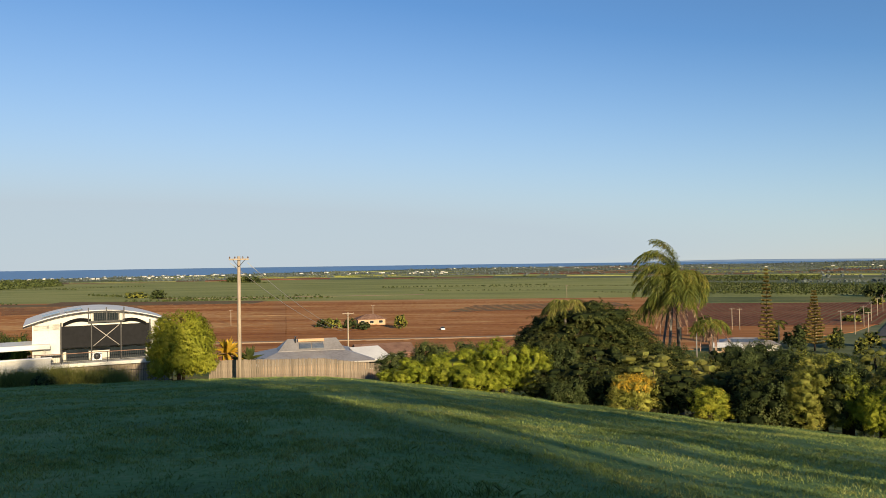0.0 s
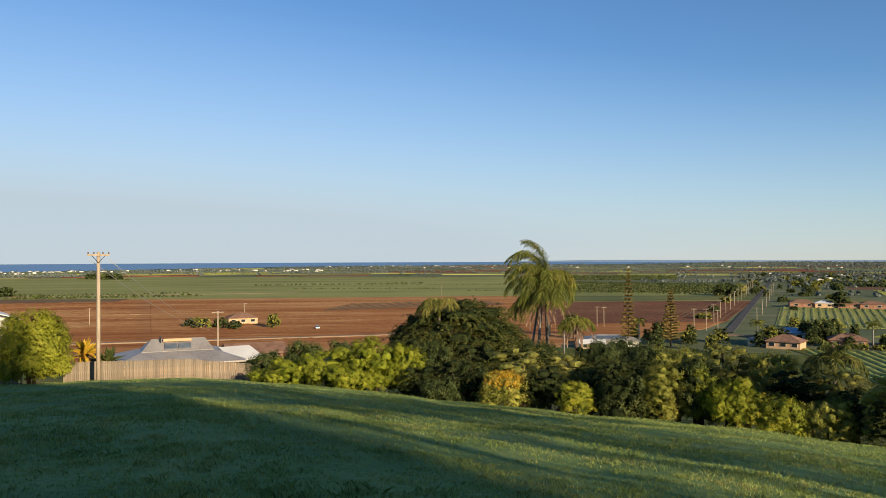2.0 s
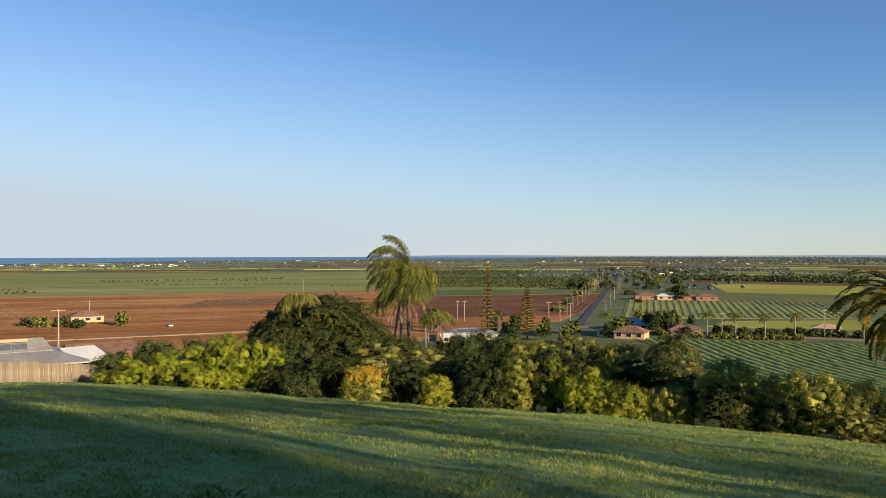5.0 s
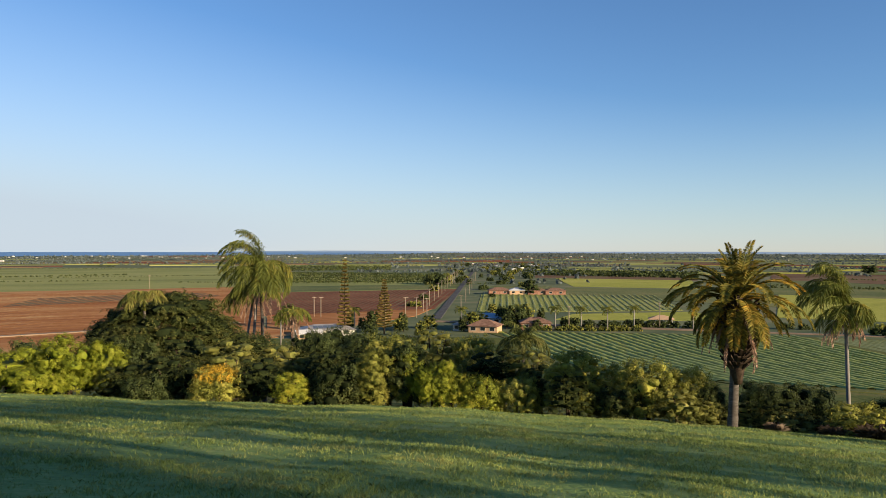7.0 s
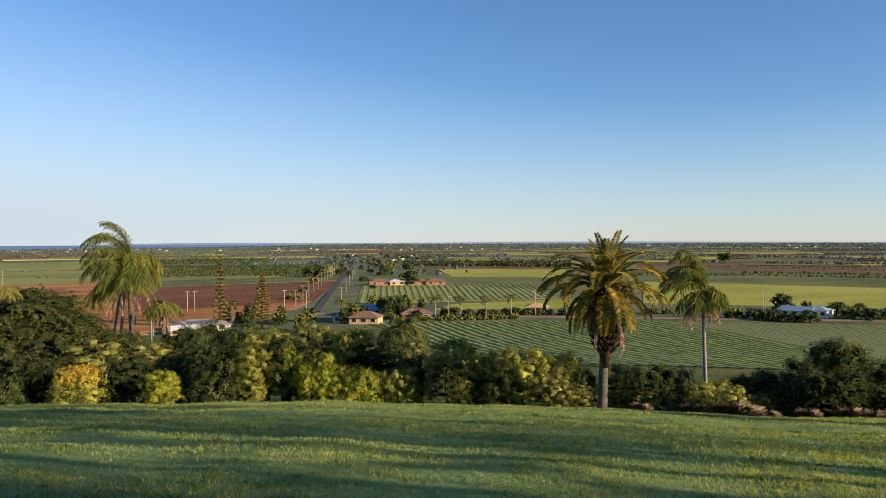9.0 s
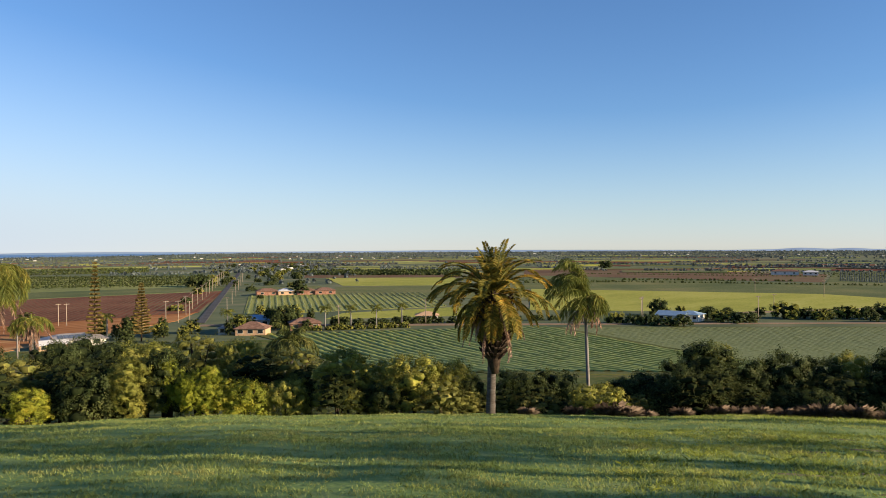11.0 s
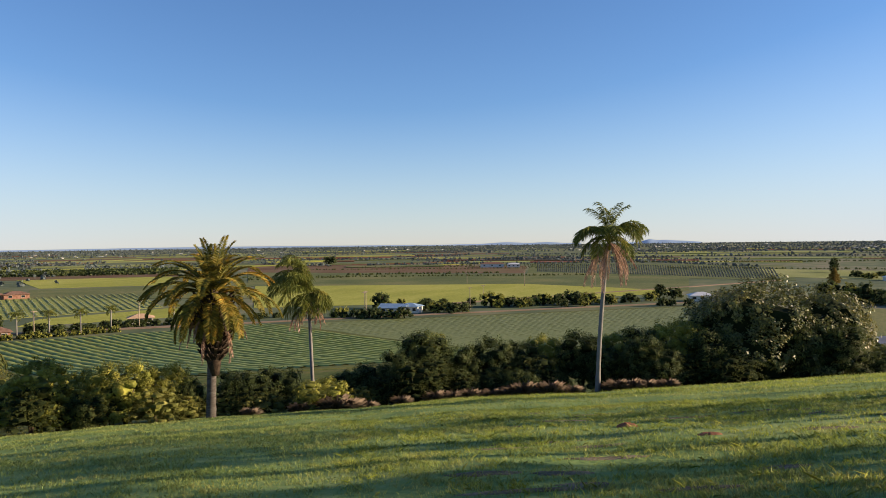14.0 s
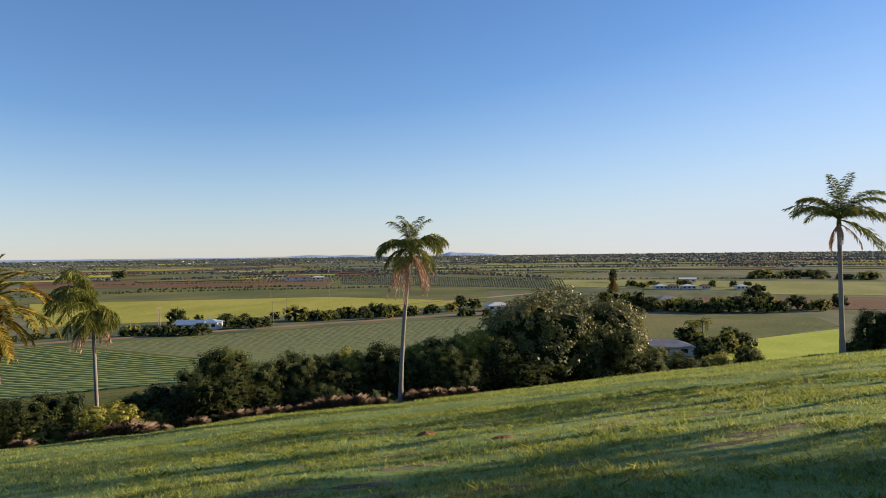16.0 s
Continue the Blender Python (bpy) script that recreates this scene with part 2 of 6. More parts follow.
def height(x, y):
    """Height of the ground at x, y: a convex lawn, a steeper flank, then a flat plain."""
    x, y = np.asarray(x, float), np.asarray(y, float)
    r, az = np.hypot(x, y), np.degrees(np.arctan2(x, y))
    far, low = edge_of(az)
    inside = low * (np.minimum(r, far) / far) ** 1.08
    u = np.clip((r - far) / (250 - far), 0, 1)
    flank = PLAIN_Z + (low - PLAIN_Z) * (1 - u) ** 2.0
    lumps = 0.05 * np.sin(x * 0.9 + 1.3 * np.sin(y * 0.31)) * np.sin(y * 0.8 + 0.7) * np.clip(r / 12, 0, 1) * (r < 120)
    return np.where(r <= far, inside, flank) + lumps


def spot(az, r, lift=0.0):
    """The place on the ground at a bearing (degrees clockwise from +y) and distance from the pivot."""
    x, y = r * math.sin(radians(az)), r * math.cos(radians(az))
    return Vector((x, y, float(height(x, y)) + lift))


def mesh_from(name, verts, faces, mats, slots=None, smooth=False):
    me = bpy.data.meshes.new(name)
    me.from_pydata([tuple(v) for v in verts], [], faces)
    for m in (mats if isinstance(mats, (list, tuple)) else [mats]):
        me.materials.append(m)
    if slots is not None:
        me.polygons.foreach_set("material_index", slots)
    if smooth:
        me.polygons.foreach_set("use_smooth", [True] * len(me.polygons))
    me.update()
    return me


def tri_mesh(name, verts, tris, mat, per_face=3):
    """A mesh from numpy arrays of vertices (n, 3) and equal-sided faces (m, per_face)."""
    me = bpy.data.meshes.new(name)
    me.vertices.add(len(verts))
    me.vertices.foreach_set("co", np.ascontiguousarray(verts, np.float32).ravel())
    me.loops.add(tris.size)
    me.loops.foreach_set("vertex_index", np.ascontiguousarray(tris, np.int32).ravel())
    me.polygons.add(len(tris))
    me.polygons.foreach_set("loop_start", np.arange(0, tris.size, per_face, dtype=np.int32))
    me.materials.append(mat)
    me.update(calc_edges=True)
    return me


def land():
    bearings = np.concatenate([np.arange(-60, -40, 4), np.arange(-40, 124, 0.8), np.arange(124, 300, 6)])
    rings = np.concatenate([[0.5], np.arange(1.5, 90, 1.0), np.arange(90, 300, 5), np.geomspace(300, 4700, 50)])
    B, R = np.meshgrid(bearings, rings)
    X, Y = R * np.sin(np.radians(B)), R * np.cos(np.radians(B))
    verts = np.stack([X, Y, height(X, Y)], -1).reshape(-1, 3)
    n, faces, slots = len(bearings), [], []
    edge = edge_of(bearings)[0]
    for i in range(len(rings) - 1):
        for j in range(n):
            k = (j + 1) % n
            faces.append((i * n + j, i * n + k, (i + 1) * n + k, (i + 1) * n + j))
            slots.append(0 if rings[i] < edge[j] + 1.5 else 1 if rings[i] < 260 else 2)
    hub = len(verts)
    verts = np.vstack([verts, [(0, 0, 0)]])
    for j in range(n):
        faces.append((hub, j, (j + 1) % n)[::-1])
        slots.append(0)
    ob = new("ground", mesh_from("ground", verts, faces, [LAWN, HILLSIDE, PLAIN], slots, True))
    return tagged(ob, "mown green hilltop falling to wide flat farmland", "ground", kind="structure")


land()


def patch(name, corners, mat, lift, label, category="field", nu=12, nv=12, wobble=0.0):
    """A field: a quad of ground between four (bearing, distance) corners, laid over the land."""
    pts = [Vector((r * math.sin(radians(a)), r * math.cos(radians(a)))) for a, r in corners]
    verts, faces = [], []
    for j in range(nv + 1):
        for i in range(nu + 1):
            u, v = i / nu, j / nv
            p = (pts[0] * (1 - u) + pts[1] * u) * (1 - v) + (pts[3] * (1 - u) + pts[2] * u) * v
            z = float(height(p.x, p.y)) + lift * 0.35
            if wobble:
                p = p + Vector((noise.noise(Vector((p.x, p.y, 1)) * 0.01), noise.noise(Vector((p.x, p.y, 9)) * 0.01))) * wobble
            verts.append((p.x, p.y, z))
    for j in range(nv):
        for i in range(nu):
            a = j * (nu + 1) + i
            faces.append((a, a + 1, a + nu + 2, a + nu + 1))
    # a skirt that closes the patch down to the land
    rim = [i for i in range(nu + 1)] + [(j + 1) * (nu + 1) + nu for j in range(nv)] + [nv * (nu + 1) + i for i in range(nu - 1, -1, -1)] + [j * (nu + 1) for j in range(nv - 1, 0, -1)]
    base = len(verts)
    verts += [(verts[i][0], verts[i][1], verts[i][2] - lift * 0.35 - 0.1) for i in rim]
    for q in range(len(rim)):
        w = (q + 1) % len(rim)
        faces.append((rim[q], base + q, base + w, rim[w]))
    return tagged(new(name, mesh_from(name, verts, faces, mat)), label, category, kind="structure")


SEA_SHORE = [(-75, 1500), (-32, 1814), (-2, 2650), (10, 2850), (19.3, 3070), (26.4, 3885), (29, 4690)]


def sea():
    verts, faces = [], []
    for a, r in SEA_SHORE:
        for d in (r, (r + 4690) / 2, 4690):
            verts.append((d * math.sin(radians(a)), d * math.cos(radians(a)), PLAIN_Z + 0.6))
    for i in range(len(SEA_SHORE) - 1):
        for j in (0, 1):
            faces.append((i * 3 + j, i * 3 + j + 1, i * 3 + j + 4, i * 3 + j + 3)[::-1])
    tagged(new("water", mesh_from("water", verts, faces, SEA)), "flat deep blue sea along the horizon", "sea", kind="structure")


sea()

# fields, from the coast side round to the inland side
GREEN_CANE = "young green cane on flat ground"
patch("field", [(-40, 760), (-14, 595), (-16, 1330), (-44, 1500)], CANE, 0.35, GREEN_CANE, wobble=14)
patch("field", [(-14.6, 597), (14, 590), (13, 1180), (-16.6, 1330)], CANE, 0.42, GREEN_CANE, wobble=10)
patch("field", [(14, 590), (28.7, 622), (28.9, 837), (13, 1000)], CANE, 0.4, "green cane beside the ploughed rows", wobble=5)
patch("field", [(-42, 262), (-14, 252), (-14, 603), (-42, 790)], RED_SOIL, 0.5, "bare ploughed red soil", wobble=8)
patch("field", [(-14.6, 254), (15, 247), (14, 602), (-14.6, 607)], RED_SOIL, 0.62, "bare ploughed red soil with tracks", wobble=8)
patch("field", [(-30.6, 624), (-16.3, 580), (-15.5, 618), (-29.2, 695)], BROWN_SOIL, 0.72, "paler dry band across the red soil", wobble=4)
patch("field", [(-16.7, 448), (-2.9, 432), (-3.4, 478), (-16.3, 510)], RED_SOIL, 0.72, "paler weathered band in the red soil", wobble=5)
patch("field", [(-1.2, 448), (11.7, 488), (10.5, 530), (0.0, 507)], BROWN_SOIL, 0.72, "thin green haze of seedlings on red soil", wobble=12)
patch("field", [(-32.5, 535), (-23.6, 548), (-23.9, 595), (-32.5, 689)], BROWN_SOIL, 0.7, "dry brown band on the red soil", wobble=4)
patch("field", [(15, 260), (25.9, 339), (27.4, 387), (15, 345)], RED_SOIL, 0.45, "bare red headland below the furrows")
patch("field", [(13.5, 345), (27.4, 380), (29.2, 562), (13.5, 520)], DARK_SOIL, 0.55, "dark red furrows ready for planting", nu=30)
patch("field", [(13.5, 522), (29.2, 570), (29.5, 642), (13.5, 600)], CANE_DARK, 0.5, "low dark green strip beyond the furrows")
patch("field", [(30.5, 358), (45.5, 393), (43.6, 514), (30.9, 501)], MEADOW, 0.4, "pale green rows of young crop")
patch("field", [(36.4, 329), (49.2, 342), (46.1, 386), (37.7, 357)], CANE_LIME, 0.3, "short yellow-green headland grass")
patch("field", [(36.8, 502), (51.8, 433), (51.4, 604), (37.2, 596)], CANE_DARK, 0.45, "dark low crop behind the sheds")
patch("field", [(30.9, 541), (36.8, 556), (36.0, 615), (31.3, 612)], CANE_DARK, 0.4, "dark fallow beside the road")
patch("field", [(37.7, 613), (46.5, 606), (46.1, 760), (36.4, 777)], CANE_LIME, 0.4, "yellowing cut cane")
patch("field", [(34.9, 779), (46.5, 761), (46.5, 854), (34.9, 861)], BROWN_SOIL, 0.4, "bare brown strip")
patch("field", [(51.7, 369), (73.6, 387), (71.7, 528), (51.8, 551)], CANE_LIME, 0.45, "bright yellow-green standing cane")
patch("field", [(73.6, 387), (83.2, 447), (79.1, 480), (71.7, 528)], CANE_LIME, 0.42, "tapering strip of bright cane")
patch("field", [(51.3, 553), (83.6, 457), (83.6, 635), (51.3, 815)], CANE_DARK, 0.4, "broad dark green cane")
patch("field", [(51.3, 815), (71.9, 693), (71.9, 887), (51.4, 1126)], BROWN_SOIL, 0.35, "brown and olive fallow strips", wobble=6)
patch("field", [(71.9, 660), (90.6, 578), (89.8, 877), (72.4, 1017)], CANE_DARK, 0.42, "dark ground of a young orchard")
patch("field", [(88.7, 633), (110.5, 557), (110.5, 728), (88.3, 780)], CANE, 0.45, "light green paddock strip")
patch("field", [(98.6, 397), (112.7, 426), (112.7, 528), (98.6, 498)], BROWN_SOIL, 0.4, "bare brown paddock")
patch("field", [(102.4, 532), (112.7, 539), (112.8, 713), (102.4, 679)], MEADOW, 0.42, "bright green paddock")
patch("field", [(96, 270), (107.9, 326), (106.3, 364), (92.7, 366)], CANE_DARK, 0.4, "dark green crop below the houses")
patch("field", [(92.5, 250), (100.2, 258), (107.6, 322), (92.7, 352)], CANE_DARK, 0.55, "even dark green crop below the houses", nu=30)
patch("field", [(99.5, 218), (108.5, 205), (107.9, 317), (100.8, 262)], PADDOCK, 0.35, "sunlit bright green paddock")
patch("field", [(78.7, 194), (98, 212), (83.6, 357), (50.6, 291)], ROW_EARTH, 0.4, "fine-rowed green field on the foot of the hill", nu=30)
patch("field", [(49, 158), (78.8, 193), (50.6, 291), (31, 278)], ROW_EARTH, 0.45, "green crop rows on the foot of the hill", nu=24, nv=16)

# ---- how things are made ----
import functools


def part(name, me, parent, label=""):
    """A mesh as one object under a thing or a part; a bmesh may be given as (bmesh, material)."""
    if isinstance(me, tuple):
        bm, mat = me
        me = bpy.data.meshes.new(name)
        bm.to_mesh(me)
        bm.free()
        me.materials.append(mat)
    ob = new(name, me)
    ob.parent = parent
    return tagged(ob, label) if label else ob


def thing(name, place, label, category, group="", turn=0.0, kind=""):
    ob = new(name)
    ob.empty_display_size = 0.2
    ob.matrix_basis = Matrix.Translation(place) @ Matrix.Rotation(radians(turn), 4, "Z")
    return tagged(ob, label, category, group, kind)


def box(bm, size, at=(0, 0, 0), bevel=0.0, turn=None):
    """Adds a box of that size, centred on at."""
    m = Matrix.Translation(at) @ (turn or Matrix()) @ Matrix.Diagonal((*size, 1))
    made = bmesh.ops.create_cube(bm, size=1.0, matrix=m)
    if bevel:
        edges = {e for v in made["verts"] for e in v.link_edges}
        bmesh.ops.bevel(bm, geom=list(edges), offset=bevel, segments=1, affect="EDGES")
    return bm


def boxes(*rows, bevel=0.0):
    bm = bmesh.new()
    for size, at in rows:
        box(bm, size, at, bevel)
    return bm


def tube(points, radii, sides=8, closed=True):
    """Vertices and quads of a tapered tube along points (as a mesh list)."""
    pts = [Vector(p) for p in points]
    verts, faces = [], []
    for i, p in enumerate(pts):
        along = (pts[min(i + 1, len(pts) - 1)] - pts[max(i - 1, 0)]).normalized()
        a = along.orthogonal().normalized()
        if abs(along.z) > 0.5:
            a = (Vector((1, 0, 0)) - along * along.x).normalized()
        b = along.cross(a)
        for j in range(sides):
            w = 2 * math.pi * j / sides
            verts.append(p + (a * math.cos(w) + b * math.sin(w)) * radii[i])
    for i in range(len(pts) - 1):
        for j in range(sides):
            k = (j + 1) % sides
            faces.append((i * sides + j, i * sides + k, (i + 1) * sides + k, (i + 1) * sides + j))
    if closed:
        faces.append(tuple(range(sides))[::-1])
        faces.append(tuple((len(pts) - 1) * sides + j for j in range(sides)))
    return verts, faces


def tube_mesh(name, points, radii, mat, sides=8):
    v, f = tube(points, radii, sides)
    return mesh_from(name, v, f, mat, smooth=True)


def cube_sphere(n=4):
    """Unit sphere in quads."""
    verts, faces = [], []
    g = np.linspace(-1, 1, n + 1)
    for axis in range(3):
        for s in (-1, 1):
            base = len(verts)
            for a in g:
                for b in g:
                    p = np.insert(np.tan(np.array([a, b]) * math.pi / 4), axis, s)
                    verts.append(p / np.linalg.norm(p))
            for i in range(n):
                for j in range(n):
                    q = [base + i * (n + 1) + j, base + (i + 1) * (n + 1) + j, base + (i + 1) * (n + 1) + j + 1, base + i * (n + 1) + j + 1]
                    faces.append(q if (s > 0) != (axis == 1) else q[::-1])
    return np.array(verts), np.array(faces)


BALL = cube_sphere(2)


def leaves(points, normals, size, rng, slim=0.5, droop=0.0):
    """Diamond leaves at points, facing about along normals: vertices (4n, 3) and quads."""
    n = len(points)
    side = np.cross(normals, rng.normal(size=(n, 3)))
    side /= np.linalg.norm(side, axis=1, keepdims=True) + 1e-9
    along = np.cross(side, normals)
    along[:, 2] -= droop
    along /= np.linalg.norm(along, axis=1, keepdims=True) + 1e-9
    length = (size * rng.uniform(0.65, 1.35, n))[:, None]
    mid = points + along * length * 0.1
    v = np.stack([points - along * length * 0.5, mid + side * length * slim * 0.5, points + along * length * 0.5 - normals * length * 0.12, mid - side * length * slim * 0.5], 1)
    return v.reshape(-1, 3), np.arange(4 * n).reshape(n, 4)


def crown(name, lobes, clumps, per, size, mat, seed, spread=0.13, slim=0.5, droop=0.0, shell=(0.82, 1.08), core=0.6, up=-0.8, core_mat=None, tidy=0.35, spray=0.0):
    """A leafy crown: lobes are ellipsoids (x, y, z, rx, ry, rz); leaves sit in clumps on their outer shell, over a core
    that is coloured dark as shaded gaps unless core_mat is given.
    tidy: how far the leaves face outwards; spray: the reach of arching twigs along which the leaves of a clump stand."""
    rng = np.random.default_rng(seed)
    L = np.array(lobes, float)
    area = (L[:, 3] * L[:, 4] * L[:, 5]) ** (2 / 3)
    pts, nor = [], []
    while len(pts) < clumps:
        i = rng.choice(len(L), p=area / area.sum())
        d = rng.normal(size=3)
        d /= np.linalg.norm(d)
        if d[2] < up:
            continue
        p = L[i, :3] + d * L[i, 3:] * rng.uniform(*shell)
        q = np.linalg.norm((p - L[:, :3]) / L[:, 3:], axis=1)
        q[i] = 9
        if q.min() < 0.8:
            continue
        pts.append(p)
        nor.append(d)
    pts, nor = np.repeat(np.array(pts), per, 0), np.repeat(np.array(nor), per, 0)
    off = rng.normal(size=pts.shape)
    off /= np.linalg.norm(off, axis=1, keepdims=True)
    off *= spread * rng.uniform(0.3, 1.0, (len(pts), 1))
    face = nor * (0.5 + tidy) + off / spread * 0.5 + rng.normal(size=pts.shape) * 0.75 * (1 - tidy) + np.array((0, 0, 0.25))
    if spray:
        # each clump is a twig that reaches outwards and bends down, its leaves on both sides
        n = len(pts) // per
        way = nor[::per] * (1, 1, 0.2) + rng.normal(size=(n, 3)) * (0.35, 0.35, 0.12)
        way /= np.linalg.norm(way, axis=1, keepdims=True)
        s = rng.uniform(-0.6, 1.0, (len(pts), 1))
        off = np.repeat(way, per, 0) * s * spray + np.array((0, 0, -0.45)) * spray * np.clip(s, 0, 1) ** 2 + off * 0.28
        face = np.array((0, 0, 0.9)) + nor * 0.4 + rng.normal(size=pts.shape) * 0.35
    face /= np.linalg.norm(face, axis=1, keepdims=True)
    verts, quads = leaves(pts + off, face, size, rng, slim, droop)
    allv, allq = [verts], [quads]
    count = len(verts)
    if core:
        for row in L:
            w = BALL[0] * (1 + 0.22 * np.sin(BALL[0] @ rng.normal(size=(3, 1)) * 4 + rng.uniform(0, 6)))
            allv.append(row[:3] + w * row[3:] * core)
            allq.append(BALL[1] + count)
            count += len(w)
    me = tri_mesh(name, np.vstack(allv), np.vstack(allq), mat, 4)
    me.materials.append(core_mat or GAP_SHADE)
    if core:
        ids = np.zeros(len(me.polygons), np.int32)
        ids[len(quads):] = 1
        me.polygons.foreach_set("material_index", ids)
    return me


def lobed(seed, n=12, tall=1.0, wide=1.0, flat=0.75):
    """Lobes for a bush of about radius 1 and height 1, standing on z = 0."""
    rng = np.random.default_rng(seed)
    rows = [(0, 0, 0.46 * tall, 0.7 * wide, 0.7 * wide, 0.44 * tall)]
    for i in range(n):
        a, z = i * 2.399 + rng.uniform(-0.4, 0.4), 0.14 + 0.7 * (i + 0.5) / n
        d, s = 0.72 * math.sqrt(max(0.0, 1 - (z / 0.98) ** 2)) * rng.uniform(0.8, 1.1), rng.uniform(0.24, 0.38)
        rows.append((d * wide * math.cos(a), d * wide * math.sin(a), z * tall, s * wide, s * wide, s * flat * min(1.0, 0.7 + 0.2 * tall)))
    return rows


def stem_mesh(name, seed, count=4, reach=0.5, thick=0.05, mat=None):
    rng = np.random.default_rng(seed)
    verts, faces = [], []
    for i in range(count):
        a = rng.uniform(0, 6.28)
        tip = (reach * math.cos(a) * rng.uniform(0.4, 1), reach * math.sin(a) * rng.uniform(0.4, 1), rng.uniform(0.5, 0.8))
        mid = (tip[0] * 0.3, tip[1] * 0.3, tip[2] * 0.5)
        v, f = tube([(0.06 * math.cos(a), 0.06 * math.sin(a), -0.12), mid, tip], [thick, thick * 0.7, thick * 0.25], 5)
        faces += [tuple(q + len(verts) for q in face) for face in f]
        verts += v
    return mesh_from(name, verts, faces, mat or DARK_BARK, smooth=True)


SHRUBS = {}
DOME = [(0, 0, 0.5, 0.86, 0.86, 0.48)] + [(0.62 * math.cos(i * 2.399) * math.sqrt(1 - (0.1 + 0.8 * i / 16) ** 2), 0.62 * math.sin(i * 2.399) * math.sqrt(1 - (0.1 + 0.8 * i / 16) ** 2), 0.2 + 0.62 * i / 16, 0.34, 0.34, 0.19) for i in range(16)]


def shrub_kind(key, name, mat, label, category, seed, clumps=200, per=30, size=0.06, n=12, bloom=None, lobes=None, flat=0.75, **more):
    """Meshes of one kind of shrub, to be copied to each of its places."""
    def build(i, tall):
        rows = [(x, y, z * tall, a, b, c * tall) for x, y, z, a, b, c in lobes] if lobes else lobed(seed + i, int(n * (0.6 + 0.4 * tall)), tall, flat=flat)
        return crown(name, rows, int(clumps * (0.55 + 0.45 * tall)), per, size, mat, seed + i, **more)

    SHRUBS[key] = (name, label, category, functools.lru_cache(None)(build),
                   stem_mesh("stem", seed), None if not bloom else crown("bloom", [(0, 0, 0.62, 0.72, 0.72, 0.36)], 120, 16, size, bloom, seed + 5, core=0, up=0.2))


CUSHION = [(0, 0, 0.45, 0.8, 0.8, 0.46)] + [((0.42 + 0.3 * (i % 3) / 2) * math.cos(i * 2.399), (0.42 + 0.3 * (i % 3) / 2) * math.sin(i * 2.399), 0.3 + 0.5 * ((i * 7) % 11) / 11 * (1.2 - 0.25 * (i % 3)), 0.25, 0.25, 0.15) for i in range(34)]
shrub_kind("lime", "shrub", LIME_LEAF, "dense lime-green shrub at the lawn's edge", "shrub", 11, clumps=460, per=30, size=0.043, spread=0.075, lobes=CUSHION, core=0.55, core_mat=LIME_LEAF, tidy=0.75)
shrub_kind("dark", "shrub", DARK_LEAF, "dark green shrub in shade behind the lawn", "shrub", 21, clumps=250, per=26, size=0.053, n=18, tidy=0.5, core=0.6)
shrub_kind("mid", "shrub", MID_LEAF, "olive-green shrub in the hillside thicket", "shrub", 31, clumps=330, per=28, size=0.047, n=22, spread=0.1, tidy=0.5, core=0.52, core_mat=MID_LEAF)
shrub_kind("round", "shrub", MID_LEAF, "rounded green shrub with leaves in bold clusters", "shrub", 131, clumps=150, per=42, size=0.06, n=26, flat=0.6, spread=0.11, tidy=0.6, core=0.5, core_mat=MID_LEAF)
shrub_kind("feather", "shrub", FEATHER_LEAF, "feathery olive shrub with arching sprays", "shrub", 41, clumps=200, per=30, size=0.05, slim=0.3, spread=0.12, shell=(0.85, 1.12), n=24, flat=0.5, core=0.52, core_mat=FEATHER_LEAF, spray=0.24)
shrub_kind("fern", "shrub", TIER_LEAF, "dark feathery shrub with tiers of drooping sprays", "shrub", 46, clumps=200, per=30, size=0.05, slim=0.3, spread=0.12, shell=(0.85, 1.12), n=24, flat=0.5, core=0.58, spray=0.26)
shrub_kind("yellow", "shrub", YELLOW_LEAF, "yellow-leaved shrub glowing in low sun", "shrub", 51, clumps=240, per=26, size=0.06, n=20, flat=0.5, tidy=0.5, shell=(0.8, 1.15), core=0.5, core_mat=YELLOW_LEAF)
shrub_kind("orange", "shrub", MID_LEAF, "shrub topped with orange-yellow bloom", "shrub", 61, clumps=200, per=28, size=0.06, n=18, flat=0.5, bloom=ORANGE_LEAF, core=0.5, core_mat=MID_LEAF)
shrub_kind("gold", "conifer", CONIFER_LEAF, "clipped round golden conifer on the lawn", "conifer", 71, clumps=2000, per=12, size=0.045, lobes=DOME, slim=0.5, spread=0.045, core=0.72, droop=-0.5, core_mat=CONIFER_LEAF, tidy=0.7)
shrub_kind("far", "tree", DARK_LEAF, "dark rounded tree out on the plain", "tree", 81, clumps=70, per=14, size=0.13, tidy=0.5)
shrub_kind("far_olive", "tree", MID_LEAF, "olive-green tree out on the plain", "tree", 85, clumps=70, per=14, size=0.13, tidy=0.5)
SHRUB_COUNT = [0]


